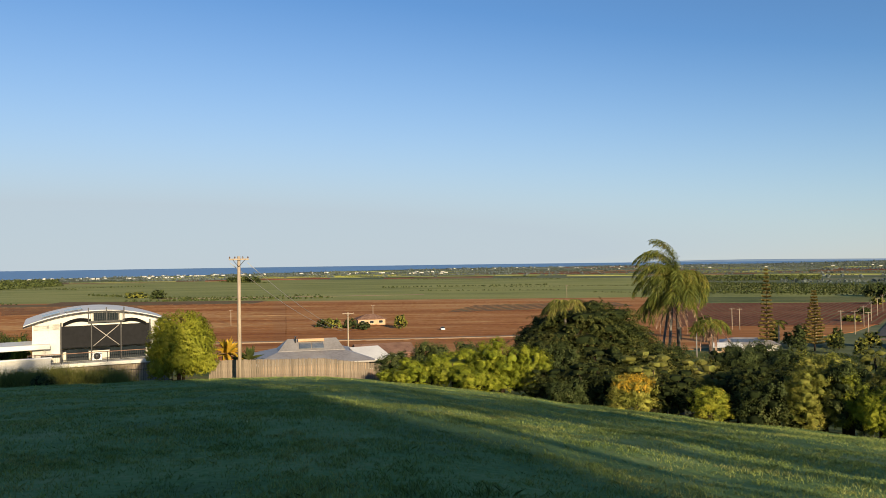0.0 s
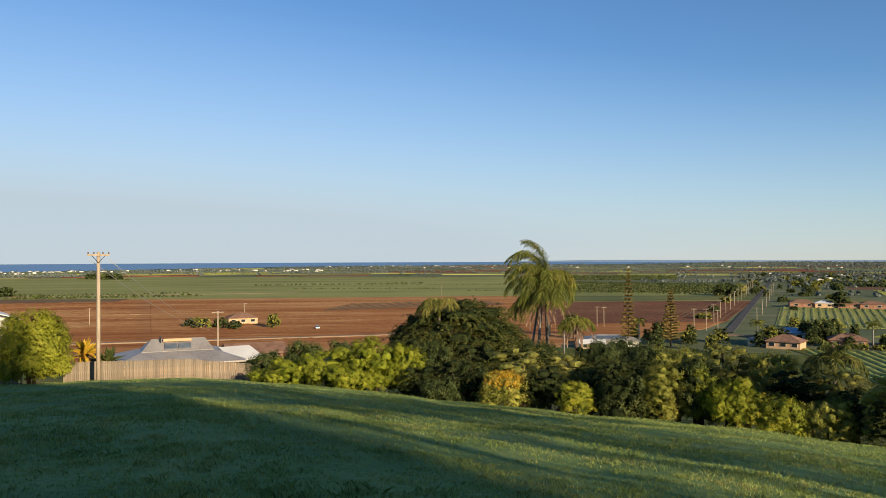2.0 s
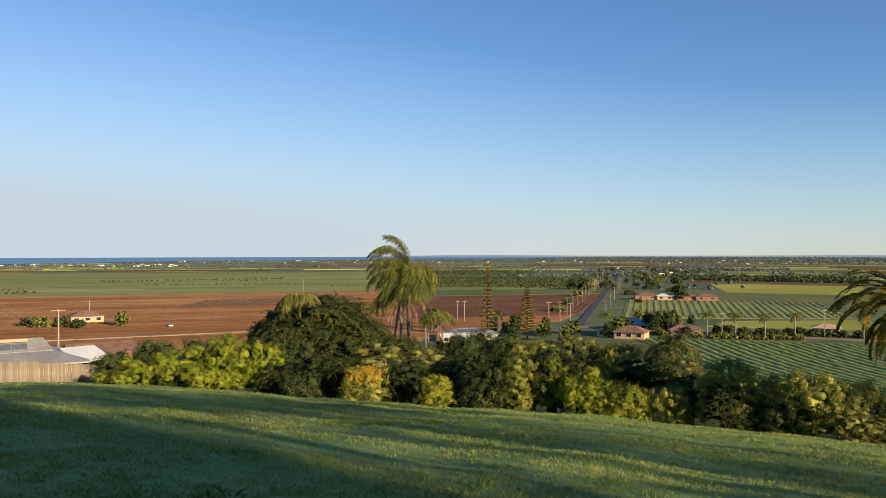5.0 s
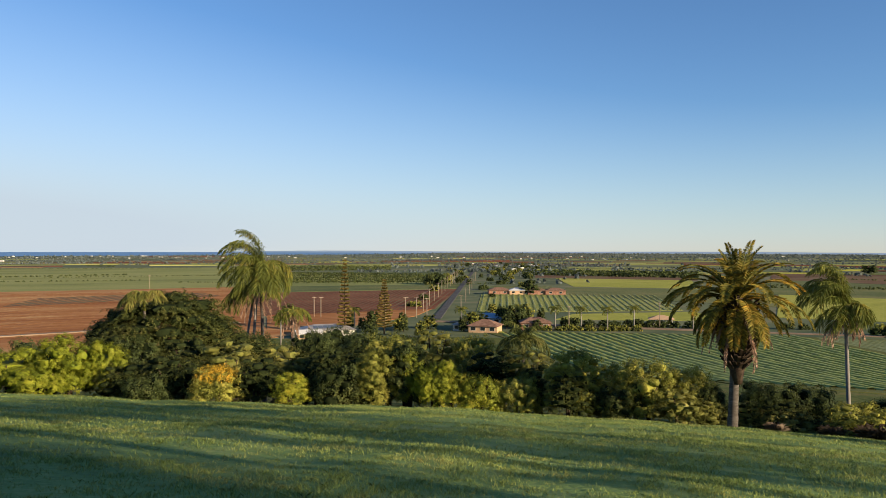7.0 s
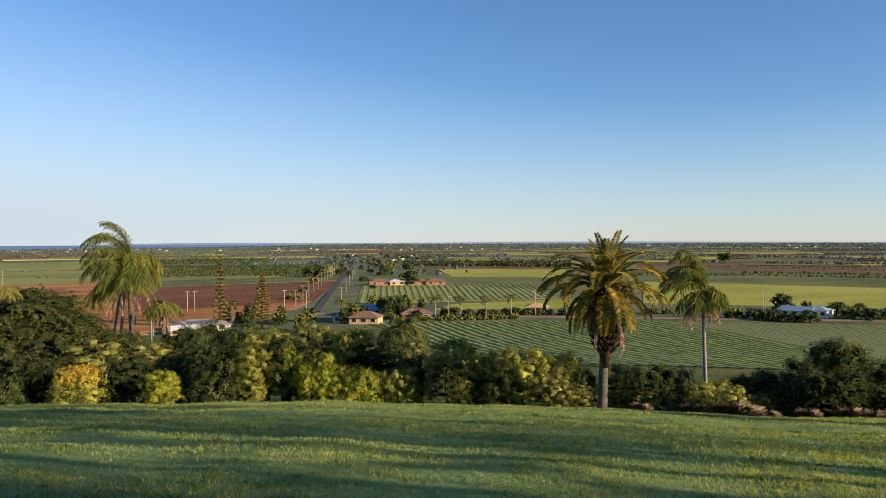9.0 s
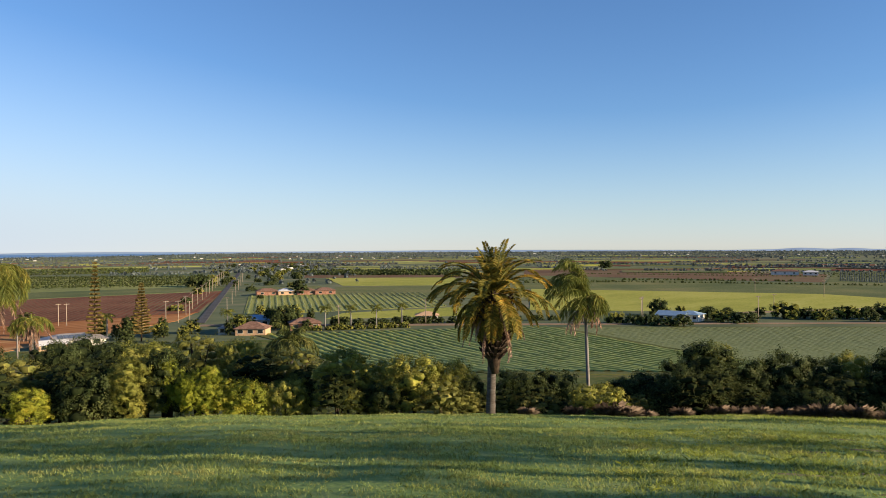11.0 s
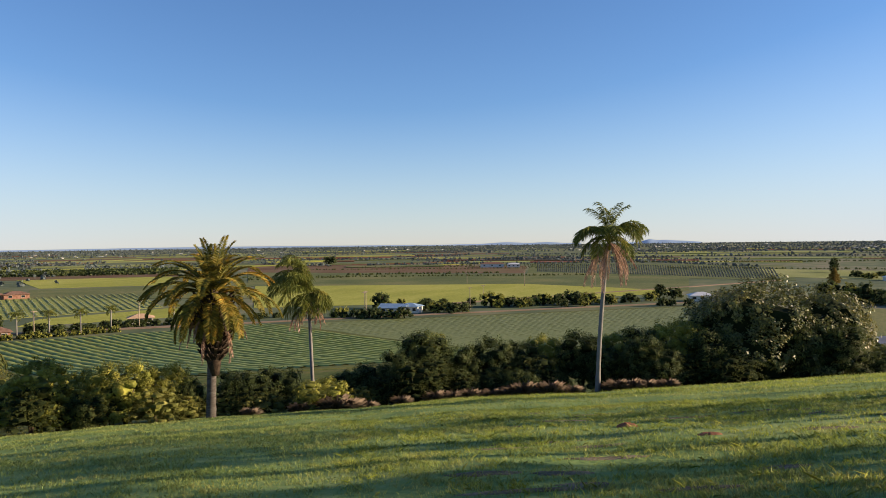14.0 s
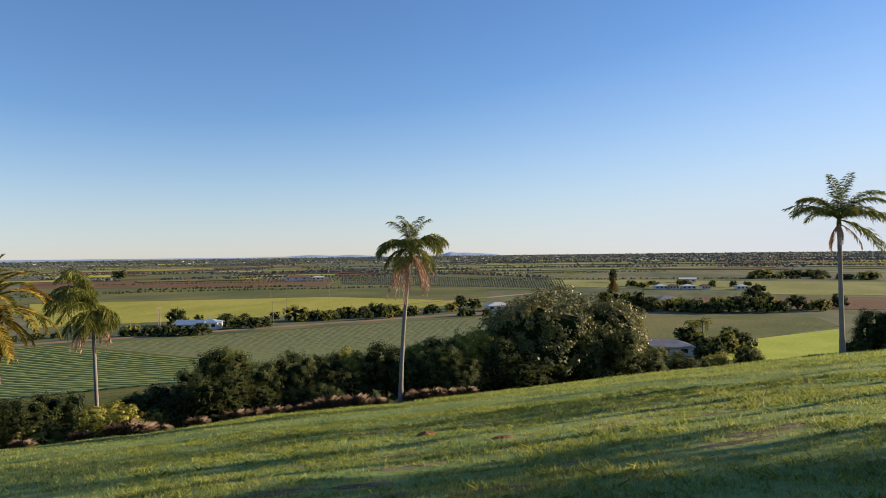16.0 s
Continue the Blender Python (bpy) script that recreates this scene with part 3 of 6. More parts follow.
def shrub(key, az, r, wide, el_top=None, tall=None, deep=None, sink=0.1, group="shrubs of the thicket"):
    """One shrub: wide in degrees as seen from the lawn, its top at an elevation angle or a height."""
    name, label, category, crowns, stem, bloom = SHRUBS[key]
    i = SHRUB_COUNT[0]
    SHRUB_COUNT[0] += 1
    at = spot(az, r, -sink)
    half = r * math.tan(radians(wide / 2))
    high = tall if tall else EYE + r * math.tan(radians(el_top)) - at.z
    ob = thing(name, at, label, category, group, turn=-az)
    tall_step = min(2.4, max(0.6, round(high / half / 0.6) * 0.6))
    ob.scale = (half, (deep or half), half)
    grow = high / half / tall_step
    part("foliage", crowns(i % 2, tall_step), ob).scale.z = grow
    part("stem", stem, ob).scale.z = high / half
    if bloom:
        part("bloom", bloom, ob, "orange-yellow blossom").scale.z = high / half
    # turned so that no two neighbours show the same side
    for child in ob.children:
        child.rotation_euler.z = (i * 2.399) % 6.283
    return ob


# ---- palms ----
def frond_mesh(name, mat, seed, bearing, lift, length=3.2, droop=110.0, leaf=0.75, pairs=34, hang=0.5, wind=(0, 0, 0), ruffle=0.25, width=0.05, curl=1.3):
    """One feather frond leaving the hub at a bearing, lifted above level, arching by droop degrees."""
    rng = np.random.default_rng(seed)
    a = radians(bearing)
    out = np.array([math.sin(a), math.cos(a), 0.0])
    side0 = np.array([out[1], -out[0], 0.0])
    steps = 16
    pts, p = [], np.zeros(3)
    for i in range(steps + 1):
        pts.append(p + np.array(wind) * (i / steps) ** 2)
        e = radians(lift - droop * (i / steps) ** curl)
        p = p + (out * math.cos(e) + np.array([0, 0, math.sin(e)])) * length / steps
    pts = np.array(pts)
    verts, quads = [], []
    radii = np.linspace(0.045, 0.008, steps + 1)
    for i in range(steps + 1):
        for w in (0, 2.09, 4.19):
            verts.append(pts[i] + radii[i] * (side0 * math.cos(w) + np.array([0, 0, 1]) * math.sin(w)))
    for i in range(steps):
        for j in range(3):
            k = (j + 1) % 3
            quads.append((i * 3 + j, i * 3 + k, i * 3 + 3 + k, i * 3 + 3 + j))
    for q in range(pairs):
        s = 0.14 + 0.86 * (q + rng.uniform(0, 0.6)) / pairs
        i = min(steps - 1, int(s * steps))
        f = s * steps - i
        base = pts[i] * (1 - f) + pts[i + 1] * f
        along = pts[i + 1] - pts[i]
        along /= np.linalg.norm(along)
        across = np.cross(along, side0)
        size = leaf * (0.45 + 0.75 * math.sin(math.pi * min(1, 0.12 + s * 0.86)))
        for sgn in (-1, 1):
            d = along * 0.55 + sgn * side0 * 0.85 - across * 0.15 + rng.normal(size=3) * ruffle
            d = d / np.linalg.norm(d)
            d[2] -= hang * 0.6
            tip = base + d * size + np.array([0, 0, -hang * size * 0.45]) + np.array(wind) * 0.12
            mid = base + d * size * 0.45
            w = np.cross(d, rng.normal(size=3))
            w = w / (np.linalg.norm(w) + 1e-9) * width * 0.5
            b = len(verts)
            verts += [base, mid + w, tip, mid - w]
            quads.append((b, b + 1, b + 2, b + 3))
    return tri_mesh(name, np.array(verts), np.array(quads), mat, 4)


def ringed_trunk(base, hub, radius, mat, bow=(0, 0), flare=1.4, top=0.75):
    """A ringed palm trunk from base to hub, bowed sideways in the middle."""
    pts, radii = [], []
    n = 26
    for i in range(n + 1):
        s = i / n
        p = Vector(base).lerp(Vector(hub), s) + Vector((bow[0], bow[1], 0)) * math.sin(math.pi * s)
        pts.append(p)
        radii.append(radius * (flare + (1 - flare) * min(1, s * 5)) * (1 + (top - 1) * s) * (1.05 if i % 2 else 0.96))
    return tube_mesh("trunk", pts, radii, mat, 10)


def palm(az, r, el_hub, label, given, hub_shift=(0, 0), dead=7, leaf=0.75, hang=0.6, wind=(0, 0, 0), thick=0.2, seed=1, mat=None, pairs=34, ruffle=0.22, dead_length=2.2,
         boots=False, bow=(0, 0), width=0.05, flare=1.35, bark=None, old=None):
    """A feather palm: trunk, living fronds in groups, dead fronds hanging below the hub.
    given: groups (count, side, spread of sides, lift, length, droop, curl), side 0 to the right as seen from the lawn, 90 away, 180 left."""
    rng = np.random.default_rng(seed)
    mat = mat or PALM_LEAF
    at = spot(az, r)
    hub_z = EYE + r * math.tan(radians(el_hub)) - at.z
    ob = thing("palm_tree", at, label, "palm tree", "palms along the lawn's edge")
    # hub_shift: sideways (to the right as seen from the lawn) and away
    right, away = Vector((math.cos(radians(az)), -math.sin(radians(az)), 0)), Vector((math.sin(radians(az)), math.cos(radians(az)), 0))
    hub = right * hub_shift[0] + away * hub_shift[1] + Vector((0, 0, hub_z))
    blow = right * wind[0] + away * wind[1] + Vector((0, 0, wind[2]))
    bend = right * bow[0] + away * bow[1]
    part("trunk", ringed_trunk((0, 0, -0.3), hub, thick, bark or BARK, bend[:2], flare), ob, "grey ringed trunk")
    if boots:
        pts = [hub + Vector((0, 0, z)) for z in (-4.0, -3.2, -2.0, -0.9, 0.0, 0.35)]
        part("boot_mass", tube_mesh("boot_mass", pts, [thick * 1.0, thick * 1.5, thick * 2.1, thick * 2.3, thick * 1.9, thick * 0.5], DARK_BARK, 12), ob, "dark fibrous leaf bases")
        stubs = []
        for i in range(200):
            a, z = i * 2.399, -3.3 + 3.2 * i / 200
            d = Vector((math.cos(a), math.sin(a), 0.9)).normalized()
            p = hub + Vector((0, 0, z)) + Vector((math.cos(a), math.sin(a), 0)) * thick * (1.3 + 1.2 * min(1, (z + 3.1) / 1.6))
            stubs.append((p, d))
        bm = bmesh.new()
        for p, d in stubs:
            box(bm, (0.15, 0.07, 0.55 + 0.4 * math.sin(p.z * 37) ** 2), p + d * 0.15, turn=d.to_track_quat("Z", "Y").to_matrix().to_4x4())
        part("leaf_base", (bm, DARK_BARK), ob)
    k = 0
    for count, side, fan, lift, reach, dr, bow_late in given:
        for i in range(count):
            k += 1
            u = (i + 0.5) / count - 0.5
            f = part("frond", frond_mesh("frond", old if old and lift + 60 * u < 20 else mat, seed * 100 + 200 + k, az + 90 - side + fan * u + rng.uniform(-6, 6), lift + rng.uniform(-7, 7), reach * rng.uniform(0.88, 1.08),
                                         dr + rng.uniform(-9, 9), leaf, pairs, hang, blow * rng.uniform(0.6, 1.2), ruffle, width, bow_late), ob)
            f.location = hub
    for i in range(dead):
        d = part("dead_frond", frond_mesh("dead_frond", DEAD_LEAF, seed * 100 + 60 + i, i * 360 / dead + rng.uniform(-20, 20), rng.uniform(-50, -20), dead_length * rng.uniform(0.7, 1.2),
                                          rng.uniform(45, 60), leaf * 0.3, 30, 1.3, (0, 0, 0), 0.2, width), ob, "dead brown frond" if i == 0 else "")
        d.location = hub + Vector((0, 0, -0.25))
    if not boots:
        part("crownshaft", tube_mesh("crownshaft", [hub + Vector((0, 0, z)) for z in (-0.7, -0.2, 0.5)], [thick * 0.85, thick * 0.95, thick * 0.25], PALM_LEAF, 8), ob)
    return ob


# ---- buildings ----
def gable_shell(w, d, h, rise, over=0.5):
    """Wall block with gable ends along x, and a two-slope roof with thickness."""
    bm = bmesh.new()
    pts = [(-w / 2, -d / 2), (w / 2, -d / 2), (w / 2, d / 2), (-w / 2, d / 2)]
    lo = [bm.verts.new((x, y, -1.5)) for x, y in pts]
    hi = [bm.verts.new((x, y, h)) for x, y in pts]
    ga, gb = bm.verts.new((-w / 2, 0, h + rise * 0.97)), bm.verts.new((w / 2, 0, h + rise * 0.97))
    for i in range(4):
        j = (i + 1) % 4
        if i in (0, 2):
            bm.faces.new((lo[i], lo[j], hi[j], hi[i]))
    bm.faces.new((lo[1], lo[2], hi[2], gb, hi[1]))
    bm.faces.new((lo[3], lo[0], hi[0], ga, hi[3]))
    return bm


def roof_slab(corners, thick=0.14):
    bm = bmesh.new()
    top = [bm.verts.new(c) for c in corners]
    low = [bm.verts.new((c[0], c[1], c[2] - thick)) for c in corners]
    bm.faces.new(top)
    bm.faces.new(low[::-1])
    for i in range(len(corners)):
        j = (i + 1) % len(corners)
        bm.faces.new((top[j], top[i], low[i], low[j]))
    bmesh.ops.recalc_face_normals(bm, faces=bm.faces)
    return bm


def house(az, r, w, d, h, turn, wall, roof, label, rise=1.6, hip=True, lift=0.0, name="house", windows=3, category="house"):
    """A one-storey house; turn: degrees by which its long front turns from facing the lawn."""
    at = spot(az, r, lift)
    ob = thing(name, at, label, category, turn=-az + turn)
    over = 0.6
    a, b, t = w / 2 + over, d / 2 + over, h - 0.12
    if hip:
        part("wall", (boxes(((w, d, h + 1.5), (0, 0, h / 2 - 0.75))), wall), ob)
        k = max(0.3, a - b)
        ridge = [(-k, 0, h + rise), (k, 0, h + rise)]
        part("roof", (roof_slab([(-a, -b, t), (a, -b, t), ridge[1], ridge[0]]), roof), ob)
        part("roof", (roof_slab([(a, b, t), (-a, b, t), ridge[0], ridge[1]]), roof), ob)
        part("roof", (roof_slab([(a, -b, t), (a, b, t), ridge[1]]), roof), ob)
        part("roof", (roof_slab([(-a, b, t), (-a, -b, t), ridge[0]]), roof), ob)
    else:
        part("wall", (gable_shell(w, d, h, rise), wall), ob)
        part("roof", (roof_slab([(-a, -b, t), (a, -b, t), (a, 0, h + rise), (-a, 0, h + rise)]), roof), ob)
        part("roof", (roof_slab([(a, b, t), (-a, b, t), (-a, 0, h + rise), (a, 0, h + rise)]), roof), ob)
    for i in range(windows):
        x = (i + 0.5) / windows * w - w / 2
        win = part("window", (boxes(((min(1.8, w / windows * 0.5), 0.06, 1.2), (x, -d / 2 - 0.02, h * 0.55))), GLASS), ob)
        wide = min(1.8, w / windows * 0.5)
        part("frame", (boxes(((wide + 0.14, 0.1, 0.07), (x, -d / 2 - 0.03, h * 0.55 + 0.63)), ((wide + 0.14, 0.1, 0.07), (x, -d / 2 - 0.03, h * 0.55 - 0.63)),
                             ((0.06, 0.1, 1.2), (x - wide / 2 - 0.03, -d / 2 - 0.03, h * 0.55)), ((0.06, 0.1, 1.2), (x + wide / 2 + 0.03, -d / 2 - 0.03, h * 0.55))), WHITE_WALL), win)
    return ob


def power_pole(az, r, tall, label="weathered timber power pole with a crossarm", thick=0.16, turn=0.0, arm=2.2, group="power poles", arms=1):
    ob = thing("power_pole", spot(az, r), label, "power pole", group, turn=-az + turn)
    part("post", tube_mesh("post", [(0, 0, -0.6), (0, 0, tall * 0.5), (0, 0, tall)], [thick, thick * 0.9, thick * 0.75], POLE_WOOD, 10), ob)
    for a in range(arms):
        z = tall - 0.25 - 0.9 * a
        part("crossarm", (boxes(((arm, 0.12, 0.14), (0, -thick - 0.02, z)), bevel=0.015), POLE_WOOD), ob)
        for side in (-1, 1):
            part("brace", tube_mesh("brace", [(side * arm * 0.3, -thick - 0.02, z - 0.05), (0, -thick * 0.9, z - 0.62)], [0.022, 0.022], DARK_METAL, 4), ob)
        for x in (-0.46, -0.2, 0.2, 0.46):
            part("insulator", tube_mesh("insulator", [(x * arm, -thick - 0.02, z + 0.07), (x * arm, -thick - 0.02, z + 0.16), (x * arm, -thick - 0.02, z + 0.24)], [0.03, 0.06, 0.035], PORCELAIN, 6), ob)
    return ob


def span(a, b, sag=0.6, thick=0.012):
    pts = [Vector(a).lerp(Vector(b), i / 14) - Vector((0, 0, sag * 4 * (i / 14) * (1 - i / 14))) for i in range(15)]
    return tagged(new("power_line", tube_mesh("power_line", pts, [thick] * 15, WIRE, 4)), "thin grey overhead power line between poles", "power line", "power lines")

# ---- the palms on the lawn's edge ----
palm(14.9, 70, -2.1, "tall windblown queen palm with drooping fronds", hub_shift=(-0.35, 0), leaf=0.7, hang=0.75, wind=(-0.5, 0.1, 0), dead=7, seed=3, dead_length=3.6, pairs=80, width=0.05, thick=0.17, old=DATE_LEAF,
     given=((5, 180, 50, 92, 5.0, 120, 3.2), (6, 180, 110, 88, 5.4, 160, 1.7), (7, 180, 150, 78, 5.0, 165, 1.2), (6, 180, 160, 55, 4.4, 145, 1.0), (8, 10, 190, 90, 5.0, 176, 0.75), (8, 0, 200, 74, 4.4, 163, 0.6), (6, 270, 140, 40, 3.6, 128, 0.6)))
palm(13.75, 70.5, -3.0, "leaning queen palm trunk in a windblown clump", hub_shift=(0.75, 0), leaf=0.6, hang=0.9, dead=6, seed=4, dead_length=3.0, thick=0.15, pairs=60, bark=PALE_TRUNK, given=((4, 200, 150, 45, 3.4, 125, 0.7), (2, 0, 90, 50, 2.8, 140, 0.6)))
palm(12.9, 71, -3.4, "slim leaning queen palm trunk in a windblown clump", hub_shift=(1.5, 0), leaf=0.6, hang=0.9, dead=3, seed=9, dead_length=2.4, thick=0.13, pairs=60, bark=PALE_TRUNK, given=((5, 190, 120, 40, 3.6, 122, 0.8),))
palm(16.9, 66, -4.7, "short palm with pale hanging leaf bases", leaf=0.5, hang=0.8, dead=9, seed=14, dead_length=1.9, thick=0.2, pairs=50, given=((8, 90, 360, 45, 2.0, 130, 0.8),))
palm(6.7, 60, -3.8, "drooping palm rising out of the dark tree", mat=FEATHER_LEAF, leaf=0.5, hang=1.0, dead=0, seed=15, thick=0.13, pairs=60, given=((5, 270, 140, 80, 2.6, 170, 1.0), (3, 200, 120, 60, 2.6, 150, 1.0)))
palm(34.0, 50, -7.2, "dark feathery palm with thin drooping fronds", mat=TIER_LEAF, leaf=0.5, hang=0.9, dead=0, seed=16, thick=0.13, pairs=60, given=((5, 90, 360, 84, 2.2, 120, 1.6), (8, 70, 360, 66, 2.4, 160, 0.9)))
palm(48.7, 40.4, -3.75, "stout date palm with a full golden-green crown", hub_shift=(0.2, 0), leaf=0.4, hang=0.15, dead=16, seed=5, mat=DATE_LEAF, pairs=110, ruffle=0.06,
     boots=True, thick=0.25, dead_length=2.9, width=0.06, flare=1.1,
     given=((5, 90, 360, 82, 3.1, 40, 2.0), (7, 60, 360, 64, 3.7, 90, 1.7), (10, 100, 360, 44, 4.0, 105, 1.5), (10, 80, 360, 22, 3.9, 100, 1.3), (6, 180, 120, 36, 4.2, 95, 1.3), (9, 270, 330, -4, 3.1, 80, 1.0), (8, 260, 330, -30, 2.6, 60, 1.0)))
palm(56.0, 50, -3.95, "slender windblown queen palm with a ragged crown", hub_shift=(-0.25, 0), leaf=0.62, hang=0.85, wind=(-0.45, 0.1, 0), dead=9, seed=6, thick=0.13, dead_length=2.0, width=0.05, pairs=64, bark=PALE_TRUNK,
     given=((6, 180, 120, 91, 3.6, 145, 2.6), (7, 180, 150, 88, 3.6, 170, 1.3), (5, 180, 140, 72, 3.0, 155, 1.0), (6, 10, 110, 46, 2.2, 140, 1.0), (4, 270, 140, 35, 2.1, 130, 0.7)))
palm(77.0, 45, 0.05, "tall leaning queen palm with dead fronds below", hub_shift=(0.75, 0), bow=(-0.12, 0), leaf=0.55, hang=0.6, dead=16, seed=7, thick=0.135, dead_length=2.7, pairs=60, bark=PALE_TRUNK,
     given=((5, 100, 300, 82, 2.3, 75, 2.0), (4, 180, 90, 50, 2.7, 130, 1.2), (5, 0, 90, 58, 2.7, 130, 1.3), (4, 270, 140, 52, 2.4, 125, 1.1), (3, 90, 140, 52, 2.4, 120, 1.1), (5, 180, 330, 20, 2.2, 105, 0.8)))
palm(107.8, 51, 1.75, "tall straight queen palm with an open green crown", hub_shift=(-0.1, 0), leaf=0.6, hang=0.45, dead=4, seed=8, thick=0.15, dead_length=2.2, pairs=60, bark=PALE_TRUNK,
     given=((4, 80, 360, 84, 3.0, 45, 2.2), (4, 180, 80, 66, 3.0, 95, 1.4), (3, 180, 60, 36, 3.0, 75, 1.4), (4, 0, 80, 62, 3.3, 95, 1.4), (3, 0, 70, 30, 3.2, 75, 1.3), (4, 270, 150, 42, 2.8, 90, 1.2), (3, 90, 150, 42, 2.8, 90, 1.2), (2, 0, 40, -18, 3.4, 40, 1.0)))

# ---- the thicket along the lawn's edge ----
THICKET = (
    # the lime hedge and the dark growth behind it
    ("lime", -6.4, 59, 2.2, -8.0), ("lime", -4.2, 58, 4.6, -7.2), ("lime", -1.5, 57, 5.4, -6.5), ("lime", 1.9, 56, 5.6, -5.85), ("lime", 4.2, 55.5, 4.0, -6.25), ("lime", 0.4, 54.5, 5.0, -7.5), ("dark", -3.4, 65, 4.0, -5.8), ("dark", -6.0, 66, 3.6, -6.6), ("dark", 0.2, 66, 5.0, -5.9),
    # below and beside the tiered tree
    ("fern", 4.4, 59, 3.8, -5.3), ("fern", 11.8, 60, 4.6, -4.9), ("dark", 14.0, 62, 4.2, -5.6), ("fern", 9.4, 56.5, 5.0, -5.9), ("dark", 6.0, 56.5, 4.6, -6.0), ("fern", 12.6, 57, 4.0, -5.8),
    ("fern", 5.4, 53.5, 4.2, -7.8), ("fern", 8.4, 52, 4.8, -7.2), ("dark", 7.0, 51, 4.0, -9.0), ("feather", 12.4, 54, 6.0, -6.2), ("fern", 10.4, 50.5, 4.0, -8.0), ("orange", 11.6, 48.5, 4.2, -8.5), ("fern", 14.4, 49.5, 4.6, -7.6), ("fern", 13.6, 58, 4.2, -5.9),
    ("yellow", 16.8, 46.5, 3.0, -8.9), ("feather", 16.2, 54, 5.0, -6.6), ("dark", 18.7, 55, 3.6, -5.9), ("dark", 20.5, 46.8, 5.2, -8.4), ("fern", 19.2, 50, 4.6, -7.2), ("dark", 22.0, 56, 4.6, -6.0),
    ("dark", 20.6, 60, 4.8, -5.5), ("fern", 17.8, 60, 4.0, -5.6), ("mid", 23.2, 60, 3.6, -6.1), ("dark", 19.2, 63, 3.4, -5.6),
    # the olive domes
    ("mid", 24.1, 48, 5.6, -5.95), ("feather", 27.3, 53, 4.6, -5.1), ("mid", 30.2, 52, 4.6, -6.0), ("lime", 27.6, 45, 4.2, -8.2), ("yellow", 25.6, 46, 2.6, -7.2), ("yellow", 30.8, 43.9, 3.8, -9.4), ("yellow", 28.6, 44.5, 3.4, -9.0), ("fern", 31.6, 48, 4.8, -6.9), ("mid", 33.6, 44, 4.0, -9.4),
    ("feather", 34.2, 48, 5.0, -6.7), ("round", 37.8, 44, 5.0, -6.9), ("fern", 35.4, 46.5, 4.0, -8.2), ("mid", 42.9, 44, 5.6, -7.6), ("mid", 40.4, 46.5, 4.0, -8.0), ("dark", 40.6, 43, 3.6, -9.8), ("mid", 45.6, 45, 4.6, -8.1), ("dark", 47.2, 44.5, 3.2, -9.4),
    ("dark", 50.6, 44.5, 4.0, -8.9), ("dark", 53.4, 46, 4.8, -9.0), ("fern", 51.8, 43.5, 3.4, -10.2), ("round", 56.7, 42.6, 5.2, -10.0), ("dark", 58.2, 47, 3.8, -9.3),
    # the dark run up to the spreading tree
    ("dark", 60.4, 46, 4.6, -8.8), ("dark", 64.2, 46.5, 5.6, -6.2), ("mid", 64.9, 47.5, 3.0, -6.35), ("dark", 62.6, 45.5, 4.4, -7.9), ("dark", 66.6, 47, 4.4, -7.5), ("dark", 69.4, 48, 4.6, -7.0), ("dark", 71.6, 49, 4.0, -7.1),
    ("mid", 73.2, 50, 3.8, -6.6), ("dark", 75.8, 49, 4.4, -6.4), ("mid", 78.6, 51, 4.4, -6.3), ("dark", 77.4, 48.5, 3.6, -7.6), ("dark", 80.4, 50, 4.6, -6.0), ("mid", 82.4, 51, 5.0, -5.4), ("dark", 81.4, 48, 4.5, -7.6), ("dark", 84.6, 50, 4.4, -6.2),
    ("dark", 95.2, 54, 3.0, -7.3), ("dark", 97.6, 62, 2.6, -7.6), ("mid", 99.8, 66, 2.6, -7.3), ("dark", 102.0, 66, 2.6, -6.75), ("yellow", 103.4, 66, 1.4, -7.6), ("dark", 98.8, 63, 2.0, -7.8),
    ("dark", 109.7, 57, 3.3, -3.9), ("dark", 108.6, 55, 1.8, -6.2), ("dark", 112.2, 57, 5.0, -3.4), ("dark", 115.6, 58, 5.0, -3.2))
for row in THICKET:
    shrub(*row)
rng = np.random.default_rng(77)
for az in np.arange(6.5, 94, 1.9):
    far, low = (float(v) for v in edge_of(az))
    roof = max([e for _, a, _, w, e in THICKET if abs(a - az) < w * 0.4] or [-9.4])
    top = max(-11.0, roof - rng.uniform(1.2, 2.6))
    r = far + rng.uniform(1.6, 4.0)
    if min(abs(az - b) for b in (11.9, 16.5, 29.8, 33.0, 77.2)) > 2.4 and EYE + r * math.tan(radians(top)) - float(spot(az, r).z) > 0.5:
        shrub(("dark", "fern", "mid", "feather")[int(rng.integers(4 if az < 60 else 2))], float(az + rng.uniform(-0.6, 0.6)), r, float(rng.uniform(2.8, 4.4)), float(top))


